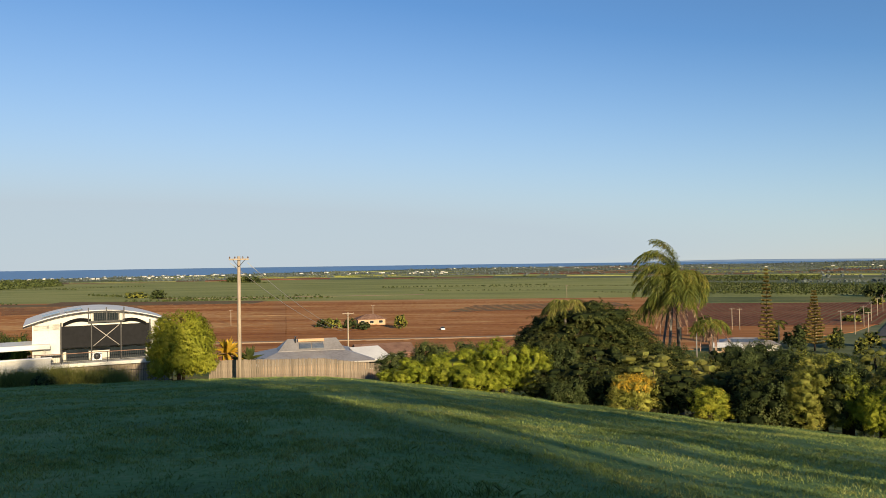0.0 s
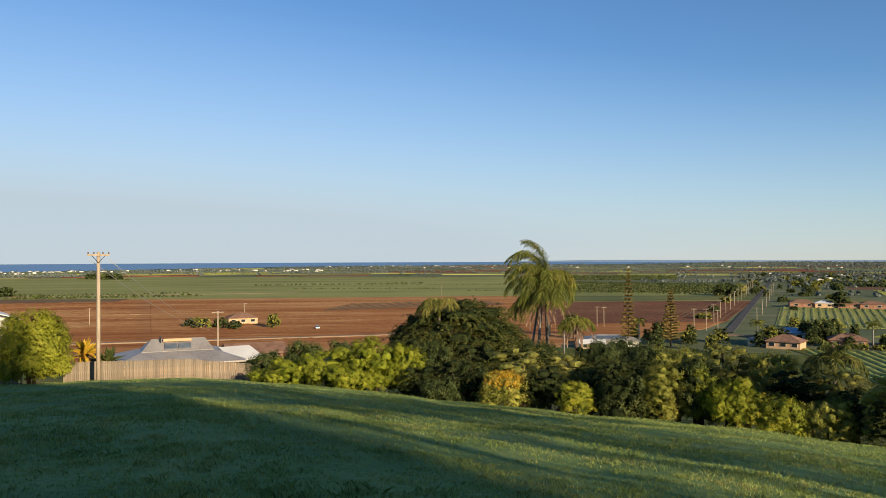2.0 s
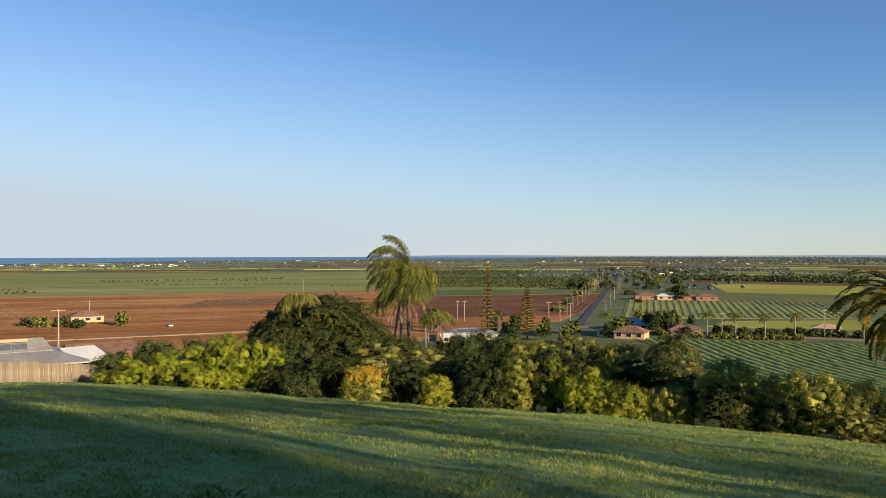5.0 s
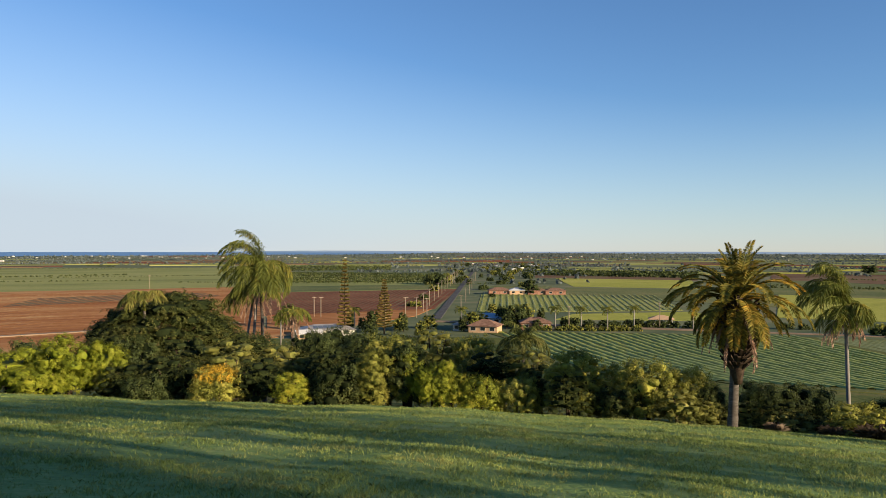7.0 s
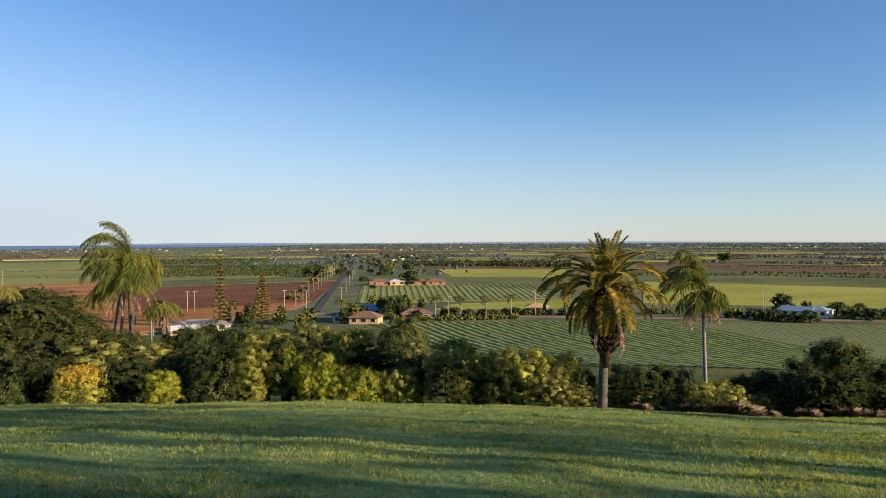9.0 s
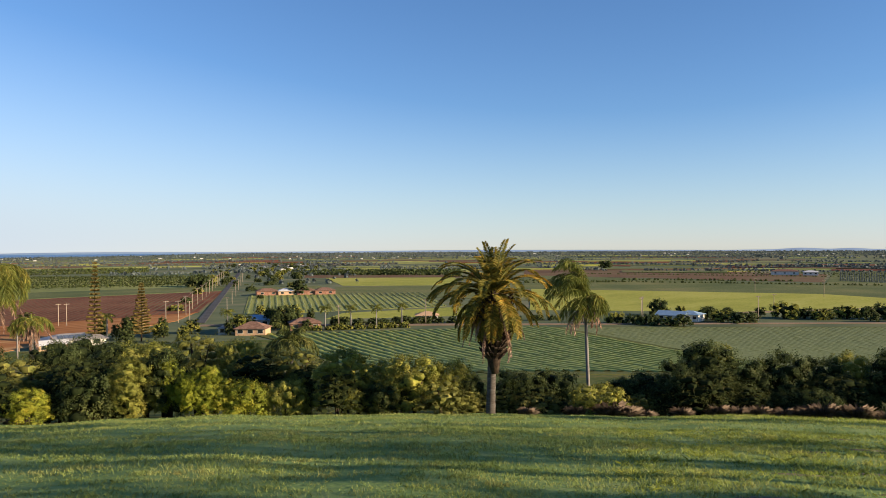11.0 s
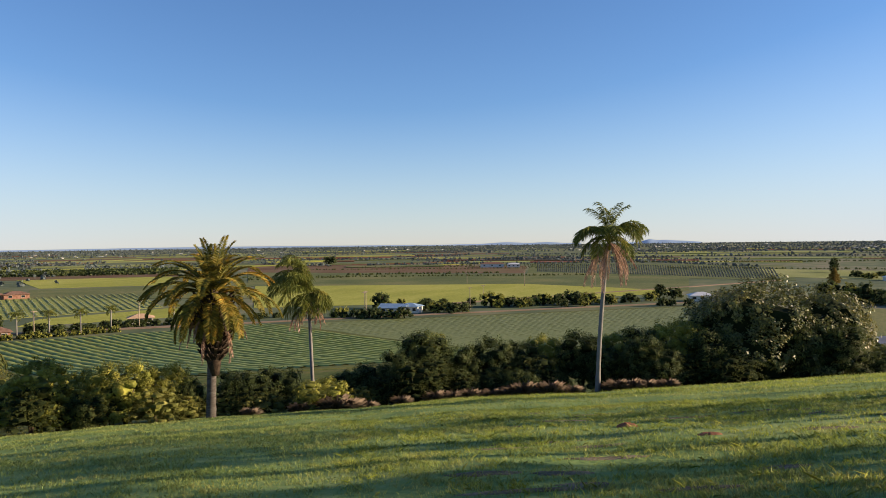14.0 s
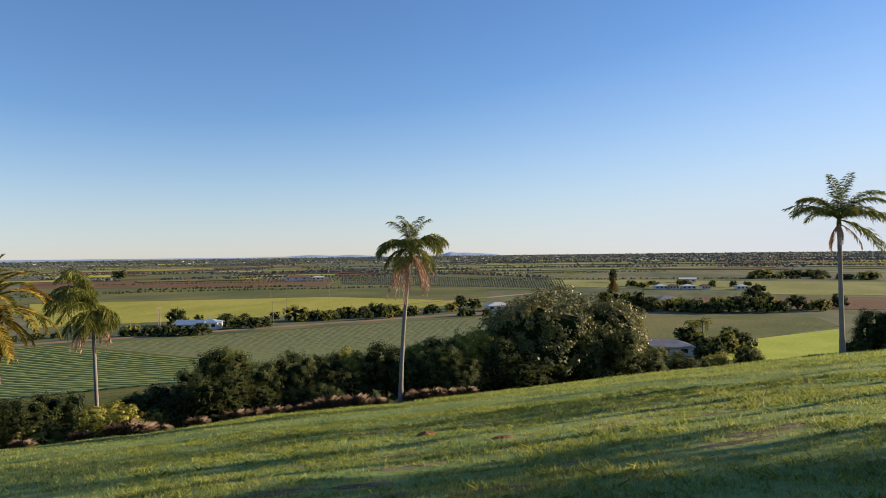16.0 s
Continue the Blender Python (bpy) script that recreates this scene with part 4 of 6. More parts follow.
# the spreading tree, by itself at the end of the thicket
def spreading_tree(az, r, wide, el_top, mat, label, seed, clumps=420, per=30, size=0.34, low=0.12, category="tree", name="tree", group="", lobes=13, trunk=0.24, core=0.7):
    """A broad tree: trunk, limbs and a lobed crown that reaches down near the ground."""
    rng = np.random.default_rng(seed)
    at = spot(az, r, -0.2)
    half, high = r * math.tan(radians(wide / 2)), EYE + r * math.tan(radians(el_top)) - at.z
    ob = thing(name, at, label, category, group, turn=-az)
    rows = [(0, 0, high * (0.52 + 0.45 * low), half * 0.62, half * 0.6, high * 0.44 * (1 - low))]
    for i in range(lobes):
        a = i * 2.399
        d = rng.uniform(0.45, 0.72)
        z = high * (low + 0.2 + (0.62 - low) * rng.uniform(0, 1) * (1.15 - d * 0.6))
        s = rng.uniform(0.26, 0.4)
        rows.append((half * d * math.cos(a), half * d * 0.85 * math.sin(a), z, half * s, half * s, min(high * 0.24 * (1 - low * 0.6), half * s * 0.85)))
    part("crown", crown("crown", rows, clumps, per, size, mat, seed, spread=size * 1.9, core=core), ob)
    part("trunk", tube_mesh("trunk", [(0, 0, -0.3), (0.1, 0, high * 0.25), (0, 0.1, high * 0.6)], [trunk, trunk * 0.8, trunk * 0.4], DARK_BARK, 8), ob)
    for i in range(5):
        row = rows[1 + i]
        part("limb", tube_mesh("limb", [(0.05, 0, high * 0.22), (row[0] * 0.5, row[1] * 0.5, high * 0.38), row[:3]], [trunk * 0.55, trunk * 0.4, trunk * 0.15], DARK_BARK, 6), ob)
    return ob


def tiered_tree(az, r, wide, el_top, mat, label, seed, tiers=64, clumps=1300):
    """A broad tree whose foliage lies in flat uneven tiers over a dome, on bare forking limbs."""
    rng = np.random.default_rng(seed)
    at = spot(az, r, -0.2)
    half, high = r * math.tan(radians(wide / 2)), EYE + r * math.tan(radians(el_top)) - at.z
    ob = thing("tree", at, label, "tree", turn=-az)
    rows = []
    for i in range(tiers):
        u = (i + 0.5) / tiers
        d, a = math.sqrt(u) * rng.uniform(0.85, 1.05), i * 2.399
        rise = math.sqrt(max(0.0, 1 - (d * 0.92) ** 2)) * rng.uniform(0.86, 1.0)
        w = half * rng.uniform(0.16, 0.27)
        rows.append((half * d * 0.9 * math.cos(a), half * d * 0.8 * math.sin(a), high * (0.12 + 0.85 * rise), w, w, high * rng.uniform(0.045, 0.08)))
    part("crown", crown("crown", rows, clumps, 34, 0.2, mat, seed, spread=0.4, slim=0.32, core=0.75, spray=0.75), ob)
    part("trunk", tube_mesh("trunk", [(0, 0, -0.3), (0.2, 0, high * 0.2), (0.1, 0.1, high * 0.45)], [0.3, 0.26, 0.16], DARK_BARK, 8), ob)
    for i in range(9):
        row = rows[(i * 5) % tiers]
        part("limb", tube_mesh("limb", [(0.15, 0, high * 0.25), (row[0] * 0.45, row[1] * 0.45, high * 0.45), row[:3]], [0.14, 0.1, 0.04], DARK_BARK, 6), ob)
    return ob


tiered_tree(8.3, 62, 10.2, -3.2, TIER_LEAF, "broad dark tree with flat feathery tiers of foliage", 95)
tiered_tree(4.9, 64, 4.4, -4.2, TIER_LEAF, "dark tiered tree leaning over the lime hedge", 96, 30, 420)
spreading_tree(88.8, 56, 13.6, -2.75, GLOSSY_LEAF, "broad dark-leaved tree with sunlit glossy upper leaves", 91, clumps=1400, per=30, size=0.21, low=-0.16, lobes=22)
spreading_tree(86.0, 54, 6.0, -4.4, DARK_LEAF, "dark rounded tree merging into the thicket", 92, clumps=500, size=0.22, low=-0.16, lobes=16)
for row in (("dark", 86.6, 52, 4.5, -6.2), ("dark", 90.5, 52.5, 4.5, -5.9), ("dark", 93.2, 53, 4.0, -5.6)):
    shrub(*row)

# unseen trees added behind the camera's standing place, casting long shadows over the lawn
to_sun = Vector((math.sin(radians(SUN_AZ)), math.cos(radians(SUN_AZ))))
beside = Vector((-to_sun.y, to_sun.x))
for i, (p, back, half, top, under) in enumerate(((-36, 26, 8, 18, 0.05), (-25, 25, 8, 20, 0.05), (-14, 26, 8, 21, 0.05), (-5, 25, 7, 24, 0.05), (-0.8, 22, 4.5, 14, 0.02), (2.0, 26, 5, 22.5, 0.1), (5.2, 25, 2.6, 21.5, 0.02), (-47, 30, 7, 16, 0.05))):
    x, y = to_sun.x * back + beside.x * p, to_sun.y * back + beside.y * p
    r, az = math.hypot(x, y), math.degrees(math.atan2(x, y))
    spreading_tree(az, r, 2 * math.degrees(math.atan(half / r)), math.degrees(math.atan((top - EYE) / r)), MID_LEAF, "unseen broad leafy tree that shades the lawn", 200 + i, clumps=300, per=20, size=0.5, low=under, core=0.7, group="trees at the top of the lawn")

# unseen shrubs added to stop the sun from passing under those crowns
for i, p in enumerate((-44, -36, -28, -20, -13, -6, 0, 4)):
    x, y = to_sun.x * 21 + beside.x * p, to_sun.y * 21 + beside.y * p
    shrub("dark", math.degrees(math.atan2(x, y)), math.hypot(x, y), 22, tall=5.5, group="shrubs at the top of the lawn")

# sunlit spots of the lawn that the open trees' leaves are cut away for: distance down-sun, sideways, and half-sizes
SUNLIT = ((25, 8.2, 2.4, 0.9), (21, 9.4, 2.6, 1.1), (18.2, 11.8, 1.7, 1.3), (14.3, 9.7, 1.7, 0.9), (12.0, 10.1, 1.6, 0.8), (9.6, 10.8, 2.4, 0.8), (7.6, 11.8, 1.4, 0.9), (12, 13.3, 3.6, 0.55), (7.2, 13.3, 2.0, 0.55),
          (19.8, 13.4, 1.2, 1.0), (4.7, 9.8, 1.3, 0.6), (1.5, 12.6, 2.6, 1.7), (-3.5, 13.0, 3.0, 1.6), (-8.5, 13.5, 4.0, 2.6), (-13.5, 13.5, 4.0, 3.4), (-2, 16.6, 4, 0.9), (-10, 9.6, 2.5, 0.9))


def open_tree(p, back, half, top, seed, thin):
    """An unseen tall tree of open leafy branches, its gaps cut so that the low sun reaches the SUNLIT spots; thin:
    share of its lower branches that are left.
    """
    rng = np.random.default_rng(seed)
    foot = Vector((to_sun.x * back + beside.x * p, to_sun.y * back + beside.y * p, 0))
    foot.z = float(height(foot.x, foot.y))
    ob = thing("tree", foot, "unseen open tree, gaps cut for sunlit lawn spots", "tree", "trees at the top of the lawn")
    P = []
    while len(P) < 360:
        u, d, h = rng.uniform(-half, half), rng.uniform(-1.6, 1.6), rng.uniform(3.0, top)
        reach = math.sqrt(max(0.0, 1 - ((h - 0.5 * top) / (0.52 * top)) ** 2))
        if abs(u) < half * (0.35 + 0.65 * reach):
            P.append((u, d, h))
    P = np.array(P)
    n = np.repeat(P, 22, 0)
    n = n + rng.normal(size=n.shape) * 0.36
    across, down = p + n[:, 0], np.zeros(len(n))
    for _ in range(8):
        rise = foot.z + n[:, 2] - height(-to_sun.x * down + beside.x * across, -to_sun.y * down + beside.y * across)
        down = np.clip(rise / math.tan(radians(SUN_EL)) - back - n[:, 1], -25, 70)
    keep = np.where(down < 23, rng.uniform(size=len(n)) < thin, True)
    for a, b, c, e in SUNLIT:
        keep &= ((down - a) / (c + 0.5)) ** 2 + ((across - b) / (e + 0.2)) ** 2 > 1
    n = n[keep]
    n = np.column_stack([beside.x * n[:, 0] + to_sun.x * n[:, 1], beside.y * n[:, 0] + to_sun.y * n[:, 1], n[:, 2]])
    P = n[::22]
    face = rng.normal(size=n.shape) + np.array((0, 0, 0.4))
    v, q = leaves(n, face / np.linalg.norm(face, axis=1, keepdims=True), 0.26, rng, 0.6)
    part("crown", tri_mesh("crown", v, q, MID_LEAF, 4), ob)
    part("trunk", tube_mesh("trunk", [(0, 0, -0.4), (0.1, 0.05, top * 0.4), (0, 0.1, top * 0.9)], [0.2, 0.15, 0.05], DARK_BARK, 8), ob)
    for k in range(10):
        tip = P[int(rng.integers(len(P)))]
        part("limb", tube_mesh("limb", [(0.06, 0.04, tip[2] * 0.6), (tip[0] * 0.5, tip[1] * 0.5, tip[2] * 0.75), tuple(tip)], [0.08, 0.06, 0.02], DARK_BARK, 6), ob)
    return ob


for k, (p, back, half, top, thin) in enumerate(((8.8, 27, 2.6, 16.6, 1.0), (12.4, 27.5, 2.4, 16.4, 0.9), (15.4, 27, 2.2, 16, 0.55), (18.6, 28, 2.3, 14.0, 0.3), (21.2, 28, 1.8, 13.6, 0.2), (26.0, 45, 2.6, 18.0, 0.08))):
    open_tree(p, back, half, top, 260 + k, thin)

# ---- the house with the arched roof ----
def arched_house(az, r, turn):
    at = spot(az, r)
    base = EYE + r * math.tan(radians(-6.25)) - at.z  # deck level above the ground
    ob = thing("house", at, "cream two-storey house with an arched white roof", "house", turn=-az + turn)
    W, D, H, rise = 16.4, 11.0, 4.1, 1.2

    def arc(x):
        return base + H + rise * (1 - (2 * x / W) ** 2)
    part("wall", (boxes(((W - 1.2, D - 2.6, H + base + 2.0), (0, 1.2, (H + base - 2.0) / 2))), WHITE_WALL), ob, "cream weatherboard walls")
    # gable infill under the arch, front and rear
    for y in (-D / 2 + 0.2, D / 2 - 0.2):
        bm = bmesh.new()
        xs = [W / 2 * (i / 12 - 1) * 0.92 + W / 2 * 0.92 * (i / 12) for i in range(13)]
        for face_y in (y - 0.1, y + 0.1):
            lo = [bm.verts.new((x, face_y, base + H - 0.6)) for x in xs]
            hi = [bm.verts.new((x, face_y, arc(x) - 0.12)) for x in xs]
            for i in range(12):
                bm.faces.new((lo[i], lo[i + 1], hi[i + 1], hi[i]) if face_y < y else (hi[i], hi[i + 1], lo[i + 1], lo[i]))
        part("gable", (bm, WHITE_WALL), ob)
    bm = bmesh.new()
    xs = [-W / 2 - 0.5 + (W + 1.0) * i / 20 for i in range(21)]
    rows = []
    for y, dz in ((-D / 2 - 0.2, 0.0), (D / 2 + 0.5, 0.0)):
        rows.append([bm.verts.new((x, y, arc(x) + 0.1 + dz)) for x in xs])
        rows.append([bm.verts.new((x, y, arc(x) - 0.16 + dz)) for x in xs])
    for i in range(20):
        bm.faces.new((rows[0][i], rows[0][i + 1], rows[2][i + 1], rows[2][i]))
        bm.faces.new((rows[1][i + 1], rows[1][i], rows[3][i], rows[3][i + 1]))
        bm.faces.new((rows[1][i], rows[1][i + 1], rows[0][i + 1], rows[0][i]))
        bm.faces.new((rows[2][i], rows[2][i + 1], rows[3][i + 1], rows[3][i]))
    for i in (0, 20):
        bm.faces.new((rows[0][i], rows[2][i], rows[3][i], rows[1][i]))
    bmesh.ops.recalc_face_normals(bm, faces=bm.faces)
    part("roof", (bm, LIGHT_ROOF), ob, "arched white metal roof")
    part("fascia", tube_mesh("fascia", [(x, -D / 2 - 0.23, arc(x) - 0.05) for x in xs], [0.09] * 21, DARK_METAL, 5), ob, "dark roof edge")
    for i, (x, y) in enumerate(((-5.6, -2.2), (-3.0, -2.2))):
        tilt = math.atan2(-8 * rise * x / W**2, 1)
        m = Matrix.Translation((x, y, arc(x) + 0.2)) @ Matrix.Rotation(-tilt, 4, "Y")
        bm = box(bmesh.new(), (2.1, 3.4, 0.08), (0, 0, 0), 0.01)
        bm.transform(m)
        part("solar_panel", (bm, PANEL), ob, "" if i else "pale blue solar panel")
    front = -D / 2 + 1.0
    # the dark screened bay, in three panels with a braced middle one
    for i, x in enumerate((-2.75, 0.75, 4.3)):
        screen = part("screen", (boxes(((3.4, 0.06, 2.2), (x, front - 1.0, base + 2.75)), bevel=0.01), SHADE_CLOTH), ob, "" if i else "charcoal mesh sun screen")
    for k, s in enumerate((-1, 1)):
        part("brace", tube_mesh("brace", [(0.75 - 1.55 * s, front - 1.06, base + 1.7), (0.75 + 1.55 * s, front - 1.06, base + 3.8)], [0.045, 0.045], WIRE, 5), ob)
    for x in (-4.5, -1.0, 2.5, 6.05):
        part("post", (boxes(((0.16, 0.16, 4.3), (x, front - 1.05, base + 2.1)), bevel=0.015), DARK_METAL), ob)
    for i, (x0, x1) in enumerate(((-4.3, -1.0), (2.7, 5.6))):
        pts = [(x0 + (x1 - x0) * q / 8, front - 1.1, arc(x0 + (x1 - x0) * q / 8) - 0.6 + 0.25 * math.sin(math.pi * q / 8) - 0.2) for q in range(9)]
        bm = bmesh.new()
        up = [bm.verts.new((p[0], p[1], p[2])) for p in pts]
        dn = [bm.verts.new((p[0], p[1] + 0.05, p[2] - 0.36)) for p in pts]
        for q in range(8):
            bm.faces.new((dn[q], dn[q + 1], up[q + 1], up[q]))
        bmesh.ops.solidify(bm, geom=bm.faces[:], thickness=0.03)
        part("shade_sail", (bm, SHADE_CLOTH), ob, "" if i else "charcoal shade sail under the eave")
    # the flush wall bays beside the porch, and the dark upper door
    for x, w in ((-6.15, 3.1), (6.95, 1.4)):
        part("wall", (boxes(((w, 2.4, H + 0.1), (x, -D / 2 + 1.3, base + H / 2 - 0.05))), WHITE_WALL), ob)
    part("door", (boxes(((3.0, 0.06, 0.85), (0.75, -D / 2 + 0.06, base + 4.72))), GLASS), ob)
    # the small upper balcony in the arch
    bal = part("balcony", (boxes(((4.3, 1.5, 0.16), (0.75, front - 0.6, base + 4.2))), DARK_METAL), ob, "small black steel balcony")
    for x in [-1.3 + 0.2 * i for i in range(21)]:
        part("baluster", (boxes(((0.03, 0.03, 0.95), (x, front - 1.32, base + 4.75))), DARK_METAL), bal)
    part("rail", (boxes(((4.3, 0.06, 0.06), (0.75, front - 1.32, base + 5.25))), DARK_METAL), bal)
    for x in (-1.35, 0.75, 2.85):
        part("post", (boxes(((0.12, 0.12, 1.5), (x, front - 1.32, base + 4.9))), DARK_METAL), bal)
    # the deck with its railing
    deck = part("deck", (boxes(((W + 0.4, 2.6, 0.35), (0, front - 1.5, base + 0.05)), bevel=0.02), WHITE_WALL), ob, "white-edged timber deck")
    part("skirt", (boxes(((W, 0.2, 2.6), (0, front - 2.2, base - 1.4))), FENCE_WOOD), deck)
    part("rail", (boxes(((W, 0.07, 0.07), (0, front - 2.7, base + 1.25))), TILE_ROOF), deck, "timber handrail")
    part("rail", (boxes(((W, 0.05, 0.05), (0, front - 2.7, base + 0.4))), DARK_METAL), deck)
    for x in [-W / 2 + 0.18 + 0.22 * i for i in range(74)]:
        part("baluster", (boxes(((0.025, 0.025, 0.85), (x, front - 2.7, base + 0.82))), DARK_METAL), deck)
    for x in (-W / 2 + 0.05, -4.5, 0.75, 6.05, W / 2 - 0.05):
        part("post", (boxes(((0.1, 0.1, 1.1), (x, front - 2.7, base + 0.75))), DARK_METAL), deck)
    part("door", (boxes(((2.6, 0.06, 1.15), (-2.6, front - 0.25, base + 0.8))), GLASS), ob, "dark glass door under the screens")
    part("door", (boxes(((4.4, 0.06, 1.15), (3.4, front - 0.25, base + 0.8))), GLASS), ob)
    win = part("window", (boxes(((0.5, 0.06, 1.6), (-W / 2 + 0.95, front - 0.35, base + 2.2))), GLASS), ob)
    part("frame", (boxes(((0.64, 0.1, 0.07), (-W / 2 + 0.95, front - 0.36, base + 3.03)), ((0.64, 0.1, 0.07), (-W / 2 + 0.95, front - 0.36, base + 1.37))), WHITE_WALL), win)
    ob.scale = (0.8, 1, 1)
    return ob, base, front


arched, deck_z, deck_y = arched_house(-26.7, 92, 3)


def on_deck(name, label, category, x, y):
    """A loose thing standing on the deck."""
    ob = new(name)
    ob.matrix_basis = Matrix.Translation(arched.matrix_basis @ Vector((x, y, deck_z + 0.225))) @ Matrix.Rotation(arched.rotation_euler.z, 4, "Z")
    return tagged(ob, label, category)


t = on_deck("outdoor_table", "dark outdoor table on the deck", "table", -5.6, deck_y - 1.2)
part("tabletop", (boxes(((1.9, 0.9, 0.06), (0, 0, 0.75)), bevel=0.01), DARK_METAL), t)
for x, y in ((-0.85, -0.38), (0.85, -0.38), (-0.85, 0.38), (0.85, 0.38)):
    part("leg", (boxes(((0.06, 0.06, 0.72), (x, y, 0.36))), DARK_METAL), t)
chair = on_deck("outdoor_chair", "dark outdoor chair beside the table", "chair", -7.1, deck_y - 1.3)
part("seat", (boxes(((0.5, 0.5, 0.06), (0, 0, 0.45)), bevel=0.01), DARK_METAL), chair)
part("backrest", (boxes(((0.06, 0.5, 0.5), (-0.24, 0, 0.72)), bevel=0.01), DARK_METAL), chair)
for x, y in ((-0.22, -0.22), (0.22, -0.22), (-0.22, 0.22), (0.22, 0.22)):
    part("leg", (boxes(((0.05, 0.05, 0.42), (x, y, 0.21))), DARK_METAL), chair)
ac = on_deck("air_conditioner", "white outdoor air-conditioning unit on the deck", "air conditioner", -0.4, deck_y - 1.4)
part("casing", (boxes(((0.9, 0.35, 0.9), (0, 0, 0.47)), bevel=0.03), WHITE_PAINT), ac)
part("fan_grille", tube_mesh("fan_grille", [(0, -0.17, 0.47), (0, -0.2, 0.47)], [0.34, 0.34], DARK_METAL, 20), ac, "round black fan grille")
for x in (-0.35, 0.35):
    part("foot", (boxes(((0.1, 0.35, 0.04), (x, 0, 0.02))), DARK_METAL), ac)

# white masonry wall and carport roof beside that house
low = thing("garden_wall", spot(-33.6, 84), "low white rendered garden wall", "wall", turn=33)
part("panel", (boxes(((12.0, 0.25, 5.0), (0, 0, 1.0)), bevel=0.02), WHITE_WALL), low)
part("coping", (boxes(((12.2, 0.4, 0.12), (0, 0, 3.56)), bevel=0.01), WHITE_PAINT), low)
port = thing("carport", spot(-33.2, 88), "low flat carport with a pale metal roof", "carport", turn=33)
part("roof", (boxes(((11.0, 5.0, 0.5), (0, 0, 5.35)), bevel=0.06), LIGHT_ROOF), port, "pale blue-white metal roof")
for x, y in ((-5, -2), (5, -2), (-5, 2), (5, 2)):
    part("post", (boxes(((0.15, 0.15, 6.3), (x, y, 2.0))), WHITE_WALL), port)

# the black metal pool fence between the tall grass and the golden conifer
pool = thing("metal_fence", spot(-23.8, 71), "low black metal bar fence", "fence", turn=22)
for i in range(26):
    part("bar", (boxes(((0.03, 0.03, 1.3), (-2.4 + 0.19 * i, 0, 0.65))), DARK_METAL), pool)
for z in (0.15, 1.2):
    part("rail", (boxes(((4.9, 0.05, 0.05), (0, 0, z))), DARK_METAL), pool)
for x in (-2.45, 2.45):
    part("post", (boxes(((0.07, 0.07, 1.5), (x, 0, 0.7))), DARK_METAL), pool)

# the clipped golden conifer
conifer = shrub("gold", -21.2, 65.5, 5.9, -3.3, sink=0.15, group="")
conifer.scale.x *= 0.9

# ---- the grey-roofed house behind the paling fence ----
def grey_house(az, r):
    at = spot(az, r)
    eave = EYE + r * math.tan(radians(-6.95)) - at.z
    ob = thing("house", at, "low house with a pale grey pyramid-and-ridge metal roof", "house", turn=-az + 4)
    part("wall", (boxes(((10.4, 9.0, eave + 1.4), (0, 0, (eave - 1.4) / 2))), TAN_WALL), ob)
    a, b, k, h = 6.1, 5.3, 3.3, 0.85
    lower = [[(-a, -b, eave), (a, -b, eave), (k, -1.9, eave + h), (-k, -1.9, eave + h)], [(a, b, eave), (-a, b, eave), (-k, 1.9, eave + h), (k, 1.9, eave + h)],
             [(a, -b, eave), (a, b, eave), (k, 1.9, eave + h), (k, -1.9, eave + h)], [(-a, b, eave), (-a, -b, eave), (-k, -1.9, eave + h), (-k, 1.9, eave + h)]]
    for c in lower:
        part("roof", (roof_slab(c), GREY_ROOF), ob)
    u = eave + h
    for c in ([(-k - 0.1, -2.0, u), (k + 0.1, -2.0, u), (k - 0.6, 0, u + 1.05), (-k + 0.9, 0, u + 1.05)], [(k + 0.1, 2.0, u), (-k - 0.1, 2.0, u), (-k + 0.9, 0, u + 1.05), (k - 0.6, 0, u + 1.05)],
              [(k + 0.1, -2.0, u), (k + 0.1, 2.0, u), (k - 0.6, 0, u + 1.05)], [(-k - 0.1, 2.0, u), (-k - 0.1, -2.0, u), (-k + 0.9, 0, u + 1.05)]):
        part("roof", (roof_slab(c), GREY_ROOF), ob)
    for x in (-0.65, 0.65):
        part("skylight", (box(bmesh.new(), (1.2, 1.0, 0.08), (x, -1.3, u + 0.44), 0.01, Matrix.Rotation(radians(27.7), 4, "X")), PANEL), ob)
    part("collector", (box(bmesh.new(), (2.7, 0.45, 0.3), (0, -0.6, u + 0.95), 0.05), TAN_WALL), ob, "cream solar hot-water tank")
    part("vent_pipe", tube_mesh("vent_pipe", [(-1.6, -0.6, u + 0.5), (-1.6, -0.6, u + 1.3), (-1.6, -0.6, u + 1.36)], [0.07, 0.07, 0.15], DARK_METAL, 8), ob)
    wing = [(4.9, -4.4, eave - 0.1), (8.3, -3.0, eave - 0.1), (7.2, 0.2, eave + 0.85), (4.0, -0.6, eave + 0.85)]
    part("roof", (roof_slab(wing), LIGHT_ROOF), ob, "blue-grey shaded side roof")
    return ob


grey_house(-12.2, 82)
house(-6.9, 84, 5.2, 4.0, 2.4, 12, BRICK_WALL, TILE_ROOF, "small red shed with a rusty roof", rise=0.7, hip=False, lift=2.2, name="shed", windows=2, category="shed")

